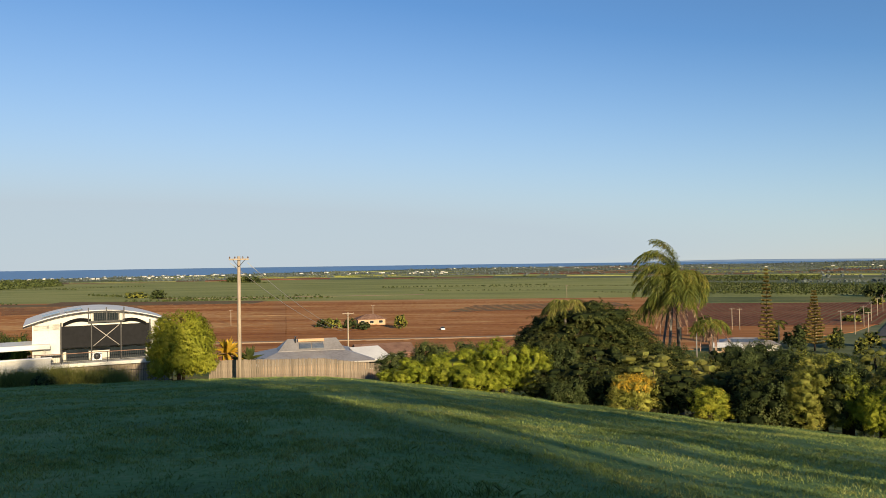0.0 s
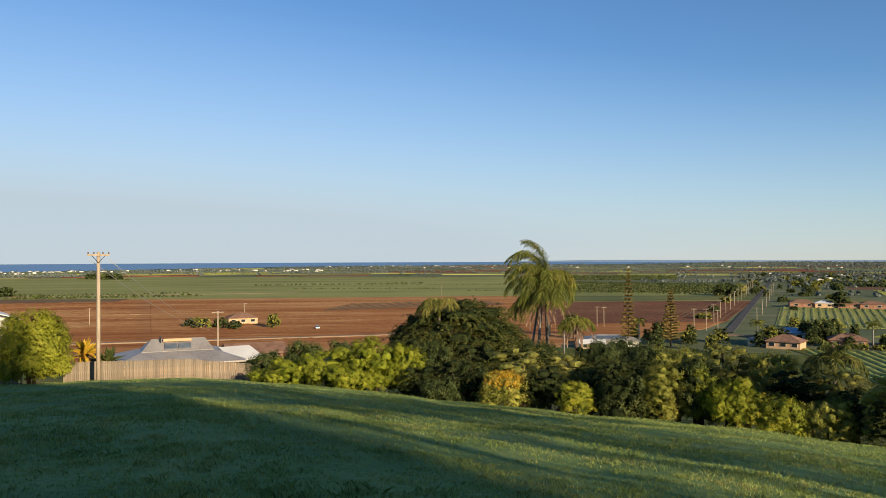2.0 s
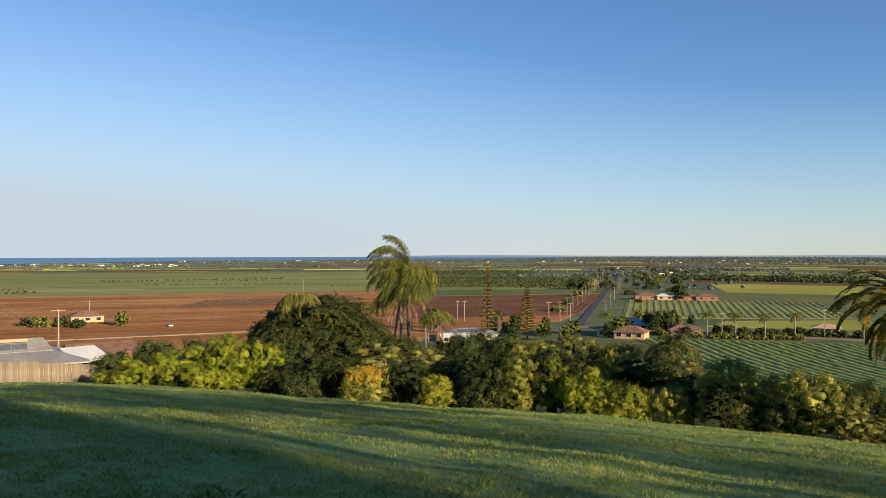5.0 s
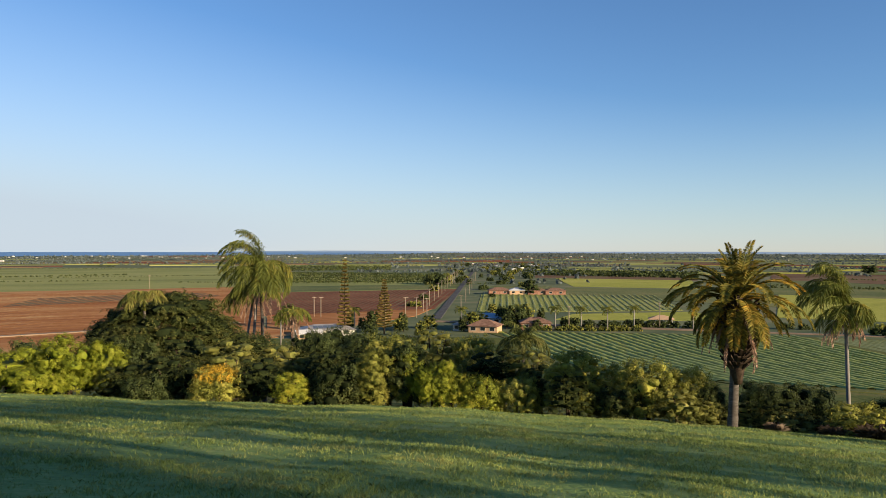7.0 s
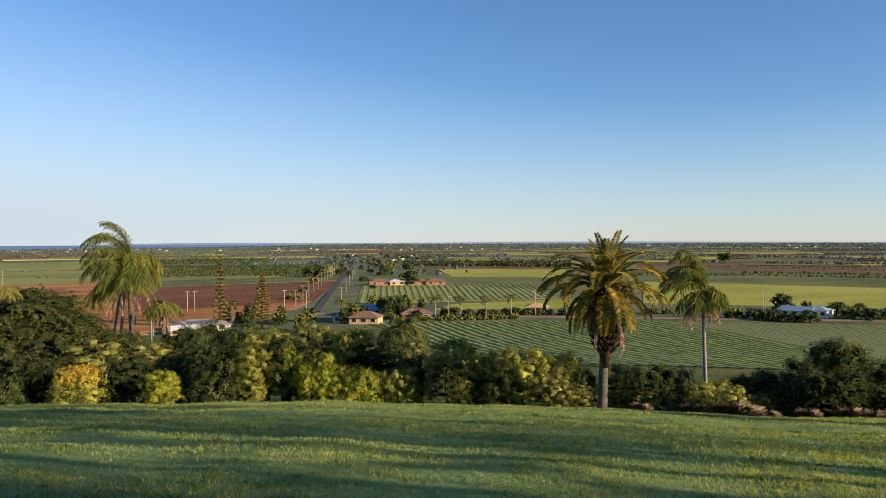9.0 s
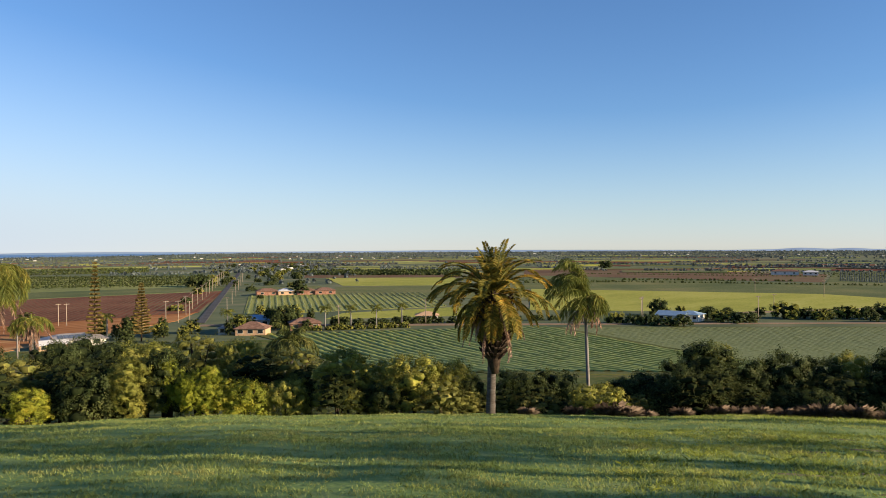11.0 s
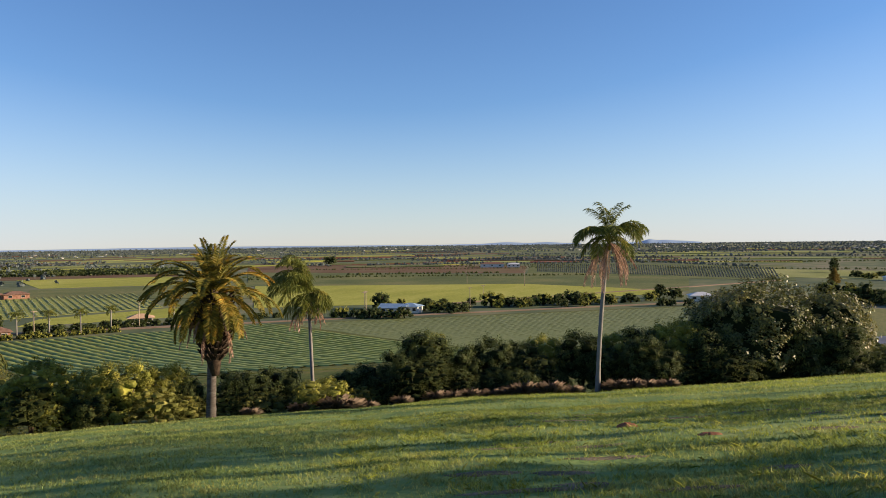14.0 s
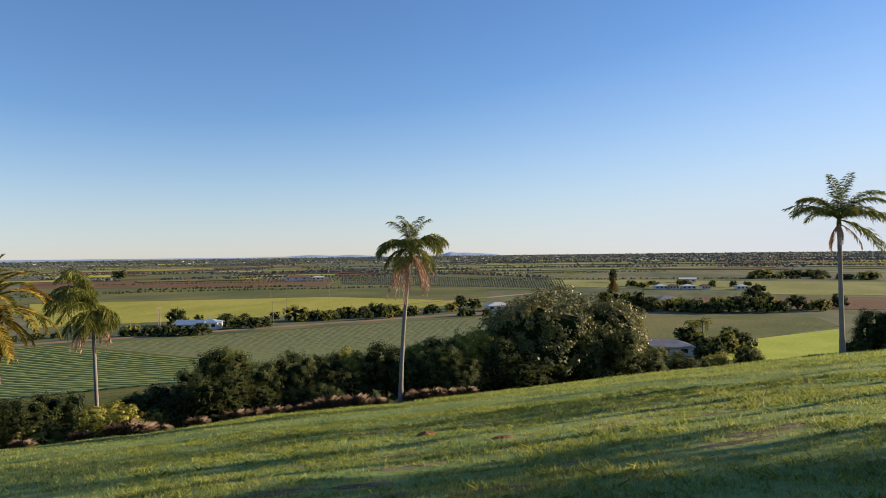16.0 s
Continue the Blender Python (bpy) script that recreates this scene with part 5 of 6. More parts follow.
# the paling fence
def paling_fence():
    a, b = spot(-19.4, 69.5), spot(-5.6, 65.5)
    run = b - a
    ob = thing("fence", a, "weathered grey timber paling fence along the lawn", "fence")
    n = int(run.length / 0.15)
    board = boxes(((0.135, 0.022, 1.75), (0, 0, 0.9)), bevel=0.004)
    me = bpy.data.meshes.new("paling")
    board.to_mesh(me)
    board.free()
    me.materials.append(FENCE_WOOD)
    turn = math.atan2(run.y, run.x)
    rng = np.random.default_rng(5)
    for i in range(n):
        p = run * ((i + 0.5) / n)
        ground = float(height(a.x + p.x, a.y + p.y)) - a.z
        o = part("paling", me, ob)
        o.location, o.rotation_euler, o.scale.z = (p.x, p.y, ground - 0.02), (0, rng.normal() * 0.006, turn), 1 + rng.normal() * 0.012
    for i in range(0, n, 16):
        p = run * ((i + 0.5) / n)
        ground = float(height(a.x + p.x, a.y + p.y)) - a.z
        part("post", (box(bmesh.new(), (0.12, 0.12, 1.7), (p.x + 0.05, p.y + 0.12, ground + 0.75), 0.01), FENCE_WOOD), ob)
    for z in (0.4, 1.45):
        pts = []
        for i in range(9):
            p = run * (i / 8)
            pts.append((p.x + 0.02, p.y + 0.07, float(height(a.x + p.x, a.y + p.y)) - a.z + z))
        part("rail", tube_mesh("rail", pts, [0.05] * 9, FENCE_WOOD, 4), ob)
    return ob


paling_fence()

# spiky plants behind the fence
def spiky_plant(az, r, size, mat, label, seed, name="yucca", lift=1.0, n=46):
    ob = thing(name, spot(az, r), label, "plant", turn=0)
    rng = np.random.default_rng(seed)
    part("stem", tube_mesh("stem", [(0, 0, -0.2), (0, 0, lift)], [0.16, 0.12], DARK_BARK, 7), ob)
    for i in range(n):
        a, e = i * 2.399, radians(rng.uniform(-15, 80))
        L = size * rng.uniform(0.75, 1.1)
        d = Vector((math.cos(a) * math.cos(e), math.sin(a) * math.cos(e), math.sin(e)))
        s = Vector((-math.sin(a), math.cos(a), 0)) * 0.11 * size
        tip = d * L - Vector((0, 0, 0.25 * L * math.cos(e)))
        me = mesh_from("leaf", [(0, 0, 0), d * L * 0.5 + s, tip, d * L * 0.5 - s, d * L * 0.5 + Vector((0, 0, -0.03))], [(0, 1, 2, 3), (0, 3, 4), (0, 4, 1)], mat)
        part("leaf", me, ob).location = (0, 0, lift)
    return ob


spiky_plant(-18.1, 74, 1.9, ORANGE_LEAF, "golden spiky-leaved plant above the fence", 3, lift=2.9)
spiky_plant(-16.6, 74, 1.8, DARK_LEAF, "dark green spiky plant above the fence", 4, lift=2.2)
spiky_plant(-17.2, 75, 1.6, DARK_LEAF, "dark green spiky plant above the fence", 7, lift=1.9)

# ---- the near power pole and its lines ----
near_pole = power_pole(-17.25, 66, EYE + 66 * math.tan(radians(0.45)) - float(spot(-17.25, 66).z), "tall sunlit timber power pole with a crossarm", thick=0.17, turn=0, arm=1.6, group="")
far_pole = power_pole(-9.45, 150, EYE + 150 * math.tan(radians(-3.8)) - float(spot(-9.45, 150).z), "dark slender power pole on the slope", thick=0.17)
for k in (-0.7, 0.7):
    span(near_pole.matrix_basis @ Vector((k, -0.2, 9.55)), far_pole.matrix_basis @ Vector((k, -0.2, 11.0)), 1.2, 0.022)

# ---- the plain: road, poles, farmhouses, trees ----
def road_between(name, a, b, wide, mat, lift, label, category="road"):
    """A straight road on the plain between two (bearing, distance) points."""
    p, q = spot(*a), spot(*b)
    side = Vector((q.y - p.y, p.x - q.x, 0)).normalized() * wide / 2
    verts, faces, n = [], [], 40
    for i in range(n + 1):
        c = p.lerp(q, i / n)
        for s, dz in ((-1.0, -0.3), (-1.0, lift), (1.0, lift), (1.0, -0.3)):
            w = c + side * s
            verts.append((w.x, w.y, float(height(w.x, w.y)) + dz))
    for i in range(n):
        for j in range(3):
            faces.append((i * 4 + j, i * 4 + 4 + j, i * 4 + 5 + j, i * 4 + 1 + j))
    return tagged(new(name, mesh_from(name, verts, faces, mat)), label, category, kind="structure")


ROAD_NEAR, ROAD_FAR = (27.5, 325), (30.9, 1841)
road_between("road", ROAD_NEAR, ROAD_FAR, 3.8, ASPHALT, 0.3, "straight grey country road running to the horizon")
road_between("road", (-40, 345), (13, 316), 3.5, TRACK, 0.6, "pale dusty road across the red fields")
road_between("road", (27.5, 315), (48.3, 299), 4.5, TRACK, 0.34, "narrow farm road below the hill")
road_between("road", (48.3, 299), (83.6, 376), 2.6, TRACK, 0.34, "narrow farm road between the cane fields")
road_between("track", (66.4, 370), (89.5, 576), 4, TRACK, 0.3, "pale dirt track beside the cane", "track")
road_between("track", (-22.8, 699), (-3.8, 674), 5, TRACK, 0.3, "pale track along the red field", "track")

P0, P1 = spot(*ROAD_NEAR), spot(*ROAD_FAR)
run = (P1 - P0).normalized()
off = Vector((run.y, -run.x, 0))


def polar(v):
    return math.degrees(math.atan2(v.x, v.y)), math.hypot(v.x, v.y)


for i in range(13):
    d = 6 + 34 * i
    power_pole(*polar(P0 + run * d - off * 9), 9.0, thick=0.17, turn=-15, label="timber power pole beside the country road", group="power poles along the road")
    if i % 2:
        power_pole(*polar(P0 + run * d + off * 9), 8.0, thick=0.15, turn=-15, label="timber power pole beside the country road", group="power poles along the road")
for t_az, t_r, tall in ((-7.6, 376) + (9,), (-17.9, 380) + (8,), (25.2, 302) + (11,), (26.8, 313) + (10,), (23.7, 291) + (9,), (37.4, 287) + (9,), (43.9, 301) + (10,),
                        (59.9, 321) + (10,), (59.8, 328) + (9,), (67.7, 335) + (10,), (67.5, 538) + (9,), (71.8, 500) + (10,), (59.8, 331) + (9,),
                        (68.7, 368) + (9,), (6.9, 592) + (10,), (18.4, 337) + (9,), (18.9, 336) + (9,), (76.7, 479) + (9,), (71.8, 528) + (9,), (77.0, 500) + (9,)):
    power_pole(t_az, t_r, tall, thick=0.17, turn=25, label="timber power pole standing in the fields", group="power poles in the fields")

# houses and sheds of the plain
house(*(-7.8, 367), 13, 9, 3.2, 8, TAN_WALL, TILE_ROOF, "orange-tan farmhouse behind garden trees", rise=2.0)
solar_house = house(*(19.3, 270), 18, 10, 2.2, 10, WHITE_WALL, GREY_ROOF, "white house with solar panels on its grey roof", rise=1.6)
for i in range(6):
    part("solar_panel", (box(bmesh.new(), (1.5, 2.6, 0.08), (-4.2 + 1.7 * i, -2.9, 3.05), 0.01, Matrix.Rotation(math.atan2(1.72, 5.6), 4, "X")), PANEL), solar_house)
house(*(18.0, 261), 8, 6, 1.9, 10, TAN_WALL, LIGHT_ROOF, "small white outbuilding with a metal roof", rise=1.0, hip=False, name="shed", category="shed")
house(*(31.2, 278), 10.5, 8, 2.6, -14, TAN_WALL, TILE_ROOF, "sunlit tan house with a brown tiled roof", rise=2.0)
house(*(31.5, 307), 12, 9, 3.0, -14, WHITE_WALL, BLUE_ROOF, "white house with a blue metal roof", rise=1.5)
house(*(29.7, 283), 8, 6, 2.4, -14, WHITE_WALL, GREY_ROOF, "low grey-roofed outbuilding beside the road", rise=1.0, name="shed", category="shed")
house(*(34.9, 290), 11, 8, 2.8, 5, BRICK_WALL, TILE_ROOF, "small brick house behind palms", rise=1.8)
for x, y, w, wall, roof, text in ((672, 505, 14, BRICK_WALL, TILE_ROOF, "long low brick farm shed behind the crop"), (703, 505, 10, TAN_WALL, LIGHT_ROOF, "white-roofed farm shed behind the crop"), (738, 505, 12, BRICK_WALL, TILE_ROOF, "red farm shed beside a tree"), (770, 505, 13, BRICK_WALL, TILE_ROOF, "sunlit brick farm shed with a hipped roof")):
    az, r = (33.4, 504)
    house(az + math.degrees(math.atan((x - 700) / 1346)), r, w, 9, 3.0, 6, wall, roof, text, rise=1.6, name="farm_shed", category="shed", windows=2)
house(*(44.0, 319), 9, 7, 2.4, 0, WHITE_WALL, TAN_WALL, "small pale cottage behind the hedge", rise=1.3)
house(*(62.0, 325), 11, 7, 2.6, -20, WHITE_WALL, BLUE_ROOF, "long white shed with a blue-grey roof among trees", rise=1.5, hip=False, name="farm_shed", category="shed")
house(*(63.2, 326), 9, 7, 3.0, -20, WHITE_WALL, BLUE_ROOF, "small blue-roofed shed standing among trees", rise=1.2, name="shed", category="shed")
house(*(84.4, 387), 11, 8, 3.0, 10, WHITE_WALL, LIGHT_ROOF, "small white house at the field's corner", rise=1.4)
house(*(96.4, 226), 15, 9, 2.8, 8, WHITE_WALL, GREY_ROOF, "long grey-roofed house below the lawn", rise=1.6)
for x, y, w, roof in ((1449, 503, 9, LIGHT_ROOF), (1470, 505, 7, TILE_ROOF), (1494, 503, 10, LIGHT_ROOF), (1521, 505, 6, TILE_ROOF), (1578, 505, 8, LIGHT_ROOF)):
    az, r = (96.7, 592)
    house(az + math.degrees(math.atan((x - 1460) / 1346)), r, w, 9, 2.7, 12, WHITE_WALL, roof, "white villa on the far rise", rise=1.2)
house(*(98.1, 709), 14, 10, 3.4, 5, WHITE_WALL, LIGHT_ROOF, "white flat house on the far rise", rise=0.9, hip=False)
house(*(96.7, 435), 12, 9, 3.0, 20, WHITE_WALL, GREY_ROOF, "grey-roofed house among dark trees", rise=1.6)
house(*(69.4, 858), 26, 12, 4.0, 0, WHITE_WALL, TILE_ROOF, "far cluster of farm buildings on the plain", rise=2.0, name="farm_shed", category="shed")
house(*(71.0, 853), 14, 10, 3.6, 0, WHITE_WALL, LIGHT_ROOF, "far white shed on the plain", rise=1.4, name="farm_shed", category="shed")

# Norfolk pines
def norfolk_pine(az, r, el_top, wide, seed):
    at = spot(az, r)
    tall = EYE + r * math.tan(radians(el_top)) - at.z
    rng = np.random.default_rng(seed)
    ob = thing("norfolk_pine", at, "slim Norfolk pine with tiered branches", "pine tree", "Norfolk pines")
    part("trunk", tube_mesh("trunk", [(0, 0, -0.3), (0, 0, tall * 0.5), (0, 0, tall)], [0.28, 0.18, 0.03], DARK_BARK, 7), ob)
    verts, quads = [], []
    for tier in range(19):
        s = tier / 18
        z = tall * (0.12 + 0.87 * s)
        reach = wide * 0.5 * (1.12 - 1.0 * s) * rng.uniform(0.7, 1.15)
        for k in range(6):
            a = k * 1.047 + tier * 0.5 + rng.uniform(-0.15, 0.15)
            d = np.array([math.cos(a), math.sin(a), 0.16])
            side = np.array([-math.sin(a), math.cos(a), 0])
            for q in range(9):
                c = np.array([0, 0, z]) + d * reach * (q + 0.6) / 9
                for w in (-1, 1):
                    t1 = c + side * w * 0.75 * (1 - 0.06 * q) + d * 0.3 + np.array([0, 0, 0.4 + 0.35 * rng.uniform()])
                    b = len(verts)
                    verts += [c - d * 0.2, c + np.array([0, 0, 0.28]) + side * w * 0.3, t1, c + d * 0.38]
                    quads.append((b, b + 1, b + 2, b + 3))
    part("foliage", tri_mesh("foliage", np.array(verts), np.array(quads), PINE_LEAF, 4), ob)
    return ob


norfolk_pine(20.65, 270, -1.0, 5.6, 1)
norfolk_pine(23.6, 270, -2.5, 6.6, 2)
norfolk_pine(*(92.9, 656)[:1], 520, -2.2, 9.0, 3)

# royal palms along the farm road: one is built, the others are copies
def small_palm(seed, tall=8.0):
    ob = thing("royal_palm", (0, 0, 0), "slender pale-trunked palm beside the farm road", "palm tree", "palms along the farm road")
    rng = np.random.default_rng(seed)
    part("trunk", tube_mesh("trunk", [(0, 0, -0.4), (0, 0, tall * 0.5), (0, 0, tall)], [0.28, 0.22, 0.2], PALE_TRUNK, 8), ob, "pale smooth trunk")
    for i in range(16):
        f = part("frond", frond_mesh("frond", PALM_LEAF, seed * 40 + i, i * 137.5, rng.uniform(-20, 65), 2.9, rng.uniform(60, 110), 0.8, 16, 0.5, (0, 0, 0), 0.2, 0.16), ob)
        f.location = (0, 0, tall)
    return ob


first = None
for row in ((36.4, 287), (38.3, 287), (40.2, 287), (42.1, 294), (29.4, 279), (16.5, 291), (21.4, 276), (98.4, 236), (99.1, 242), (46.2, 302), (16.0, 244)):
    at = spot(*row)
    if first is None:
        first = small_palm(5)
        first.matrix_basis = Matrix.Translation(at)
    else:
        copy_thing(first, Matrix.Translation(at) @ Matrix.Rotation(row[0] * 3.1, 4, "Z"))

# trees of the plain, singly placed
for k, (row, wide, tall) in enumerate((
        ((-10.6, 350), 9, 5), ((-9.3, 348), 8, 5), ((-8.3, 340), 8, 4), ((-5.6, 342), 7, 7), ((-11.4, 357), 6, 4.5),
        ((33.4, 301), 13, 9), ((34.0, 320), 10, 8), ((32.6, 331), 9, 6), ((30.9, 303), 8, 5), ((30.2, 292), 6, 4), ((34.5, 503), 14, 11), ((27.5, 630), 24, 10), ((28.2, 658), 15, 8),
        ((61.0, 349), 11, 8), ((64.3, 333), 11, 6), ((65.3, 324), 10, 5), ((66.4, 321), 9, 5), ((67.2, 323), 8, 5), ((69.4, 349), 14, 7), ((70.6, 351), 10, 5), ((71.9, 350), 9, 4),
        ((73.2, 356), 11, 6), ((74.3, 356), 9, 6), ((75.3, 362), 12, 7), ((76.6, 362), 11, 6), ((78.0, 366), 10, 5), ((79.5, 373), 10, 5), ((80.9, 384), 9, 5), ((81.6, 403), 8, 8), ((82.6, 403), 10, 6),
        ((58.0, 309), 9, 4), ((59.3, 307), 9, 4), ((60.5, 306), 9, 4), ((61.8, 304), 8, 3.6), ((62.7, 303), 8, 5),
        ((92.5, 404), 14, 10), ((93.5, 393), 15, 9), ((94.5, 394), 15, 10), ((95.5, 394), 12, 7), ((97.3, 389), 15, 6), ((98.4, 383), 17, 6), ((99.6, 381), 14, 5), ((100.9, 386), 15, 7), ((101.8, 387), 16, 9),
        ((102.7, 414), 16, 13), ((103.3, 389), 12, 8), ((104.2, 388), 10, 6), ((105.2, 407), 13, 8), ((106.6, 403), 12, 6), ((107.8, 424), 10, 8), ((92.9, 712), 10, 14),
        ((100.8, 235), 9, 5), ((101.8, 240), 9, 6), ((99.5, 230), 10, 5), ((103.1, 817), 30, 8), ((104.9, 849), 30, 7), ((106.3, 851), 28, 7), ((109.6, 785), 26, 7),
        ((57.3, 1062), 24, 12), ((-22.8, 699), 16, 9), ((-24.3, 736), 22, 5), ((-16.6, 1213), 40, 9), ((-17.8, 1234), 24, 8))):
    az, r = row
    shrub("far" if k % 3 else "far_olive", az, r, math.degrees(2 * math.atan(wide / 2 / r)), tall=tall, group="trees of the plain")


for kind, a, r, wide, tall in (("feather", 95.9, 200, 2.2, 5.2), ("feather", 97.4, 203, 1.3, 3.6), ("dark", 94.6, 200, 1.8, 4.0)):
    shrub(kind, a, r, wide, tall=tall, group="garden trees below the lawn")


def hedge_run(a, b, n, tall, wide, key="far", seed=0):
    rng = np.random.default_rng(seed)
    for i in range(n):
        s = (i + rng.uniform(-0.3, 0.3)) / max(1, n - 1)
        p = spot(*a).lerp(spot(*b), s)
        az, r = polar(p)
        shrub(key, az, r, math.degrees(2 * math.atan(wide / 2 / r)), tall=tall * rng.uniform(0.75, 1.2), group="hedge along the farm road")


grove = random.Random(21)
for a0, a1, r0, r1, count in ((31.3, 34.6, 600, 1000, 26), (31.4, 36.5, 1000, 1500, 26), (28.2, 30.0, 620, 1500, 14), (32.3, 35.4, 283, 318, 9), (91.5, 100, 380, 430, 20), (99.5, 104.5, 395, 432, 12), (94, 103, 606, 660, 14), (102.3, 108.5, 780, 830, 18), (93.5, 95.4, 204, 214, 4), (97.6, 100.5, 206, 216, 6), (97.2, 101, 228, 240, 7), (59, 84, 345, 362, 14), (29.4, 30.6, 270, 300, 4), (20, 27, 252, 290, 9)):
    for _ in range(count):
        a, r = grove.uniform(a0, a1), grove.uniform(r0, r1)
        shrub(grove.choice(("far", "far", "far_olive")), a, r, math.degrees(2 * math.atan(grove.uniform(4, 8.5) * (1 if r < 500 else 1.3) / 2 / r)), tall=grove.uniform(3.5, 7) * (1.2 if r < 320 else 0.85), group="trees round the houses")
verge = random.Random(9)
for i in range(20):
    side = verge.choice((-16, 13, 18, 24))
    az, r = polar(P0 + run * (30 + 42 * i + verge.uniform(-12, 12)) + off * side)
    shrub(verge.choice(("far", "far_olive")), az, r, math.degrees(2 * math.atan(verge.uniform(2.5, 5) / r)), tall=verge.uniform(2.5, 5.5), group="trees along the country road")


hedge_run((37.2, 298), (49.2, 311), 15, 3.6, 6.5, "far", 1)
hedge_run((35.9, 285), (42.1, 290), 9, 2.0, 5.0, "far_olive", 2)
hedge_run((51.0, 315), (53.4, 319), 4, 2.6, 5.0, "far", 3)


def shore(az):
    return np.interp(az, [a for a, _ in SEA_SHORE] + [30], [r for _, r in SEA_SHORE] + [9999])


# narrow far strips of cane, fallow and grass
strips = random.Random(12)
for i in range(230):
    a, r = strips.uniform(-36, 110), strips.choice((1, 1, 1.5)) * strips.uniform(880, 1650)
    if r > shore(a) - 120 or (a < 30 and r < 1250):
        continue
    w, d, lean = strips.uniform(3, 11), strips.uniform(0.02, 0.07), strips.uniform(-0.05, 0.05)
    patch("field", [(a, r), (a + w, r * (1 + lean)), (a + w, r * (1 + lean + d)), (a, r * (1 + d))], strips.choice((CANE, CANE_LIME, BROWN_SOIL, MEADOW, CANE_DARK, DARK_SOIL, MEADOW)), 0.4 + 0.012 * i, "narrow far strip of farmland", nu=4, nv=2)

# woods, orchards and the distant town: too many and too far to count
def far_clumps(name, mat, regions, label, seed, category="woods", leaves_each=22):
    """Many small tree crowns of loose leaf sprays, scattered over (bearing, bearing, near, far, count, size) regions."""
    rng = np.random.default_rng(seed)
    P, S = [], []
    for a0, a1, r0, r1, count, size in regions:
        az, r = np.radians(rng.uniform(a0, a1, count)), rng.uniform(r0, r1, count)
        keep = r < shore(np.degrees(az)) - 25
        az, r, count = az[keep], r[keep], int(keep.sum())
        P.append(np.stack([r * np.sin(az), r * np.cos(az), np.full(count, PLAIN_Z)], -1))
        S.append(size * rng.uniform(0.6, 1.3, count))
    return clump_object(name, np.vstack(P), np.concatenate(S), mat, label, category, rng, leaves_each)


def clump_object(name, P, S, mat, label, category, rng, leaves_each=22):
    P, S = np.repeat(P, leaves_each, 0), np.repeat(S, leaves_each)
    d = rng.normal(size=P.shape)
    d /= np.linalg.norm(d, axis=1, keepdims=True)
    d[:, 2] = np.abs(d[:, 2])
    pts = P + d * (S * rng.uniform(0.5, 1.0, len(S)))[:, None] * (0.62, 0.62, 0.85) + np.stack([0 * S, 0 * S, S * 0.12], -1)
    face = d + rng.normal(size=P.shape) * 0.4
    face /= np.linalg.norm(face, axis=1, keepdims=True)
    v, q = leaves(pts, face, S * 0.62, rng, 0.8)
    return tagged(new(name, tri_mesh(name, v, q, mat, 4)), label, category, kind="stuff")


far_clumps("woods", HAZED_LEAF, [(-40, 30, 1500, 2300, 1500, 3.0), (30, 112, 1900, 4300, 3600, 4.5), (30, 112, 2600, 4500, 3400, 5.0), (-5, 31, 2300, 4300, 1500, 5.0), (31, 38, 800, 1500, 60, 4),
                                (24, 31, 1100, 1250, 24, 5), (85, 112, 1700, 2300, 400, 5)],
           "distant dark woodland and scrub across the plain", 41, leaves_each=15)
far_clumps("woods", HAZED_LEAF, [(-40, 30, 1400, 2300, 500, 3.5), (30, 112, 1300, 3500, 500, 4), (30, 40, 600, 1400, 50, 4)], "distant olive scrub and garden trees", 42)


def windbreaks(seed, count=190, near=950, far=3000, coast=1300, tall=(2.2, 4.4), gap=4.5, mat=HAZED_LEAF):
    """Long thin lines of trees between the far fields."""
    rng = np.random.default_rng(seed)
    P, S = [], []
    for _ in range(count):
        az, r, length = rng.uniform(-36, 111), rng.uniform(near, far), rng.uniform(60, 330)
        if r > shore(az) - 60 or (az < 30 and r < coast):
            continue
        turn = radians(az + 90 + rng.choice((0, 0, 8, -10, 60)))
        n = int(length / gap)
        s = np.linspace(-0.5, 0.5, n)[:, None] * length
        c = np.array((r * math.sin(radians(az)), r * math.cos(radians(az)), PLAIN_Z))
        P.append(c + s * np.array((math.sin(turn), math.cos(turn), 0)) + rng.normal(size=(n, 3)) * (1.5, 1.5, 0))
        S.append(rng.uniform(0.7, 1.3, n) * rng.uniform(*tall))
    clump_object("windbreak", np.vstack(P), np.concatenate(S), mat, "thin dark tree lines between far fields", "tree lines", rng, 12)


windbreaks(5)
windbreaks(6, 36, 640, 1500, 640, (1.2, 2.2), 2.4, DARK_LEAF)


def orchard(corners, rows, trees, size, mat, seed, label="rows of dark young orchard trees"):
    """Trees in straight rows over a quad of (bearing, distance) corners."""
    rng = np.random.default_rng(seed)
    c = [np.array(spot(*p)) for p in corners]
    u, v = np.meshgrid(np.linspace(0, 1, trees), np.linspace(0, 1, rows))
    u, v = u.ravel()[:, None], v.ravel()[:, None]
    P = (c[0] * (1 - u) + c[1] * u) * (1 - v) + (c[3] * (1 - u) + c[2] * u) * v
    clump_object("orchard", P, size * rng.uniform(0.8, 1.15, len(P)), mat, label, "orchard", rng, 14)


orchard([(16.0, 678), (27.4, 671), (27.6, 853), (16.1, 913)], 6, 70, 2.6, DARK_LEAF, 1)
orchard([(16.0, 1000), (24.0, 1044), (24.0, 1195), (16.1, 1166)], 3, 50, 3.5, DARK_LEAF, 2)
orchard([(34.0, 863), (46.5, 821), (46.5, 952), (34.1, 987)], 4, 75, 4, DARK_LEAF, 3)
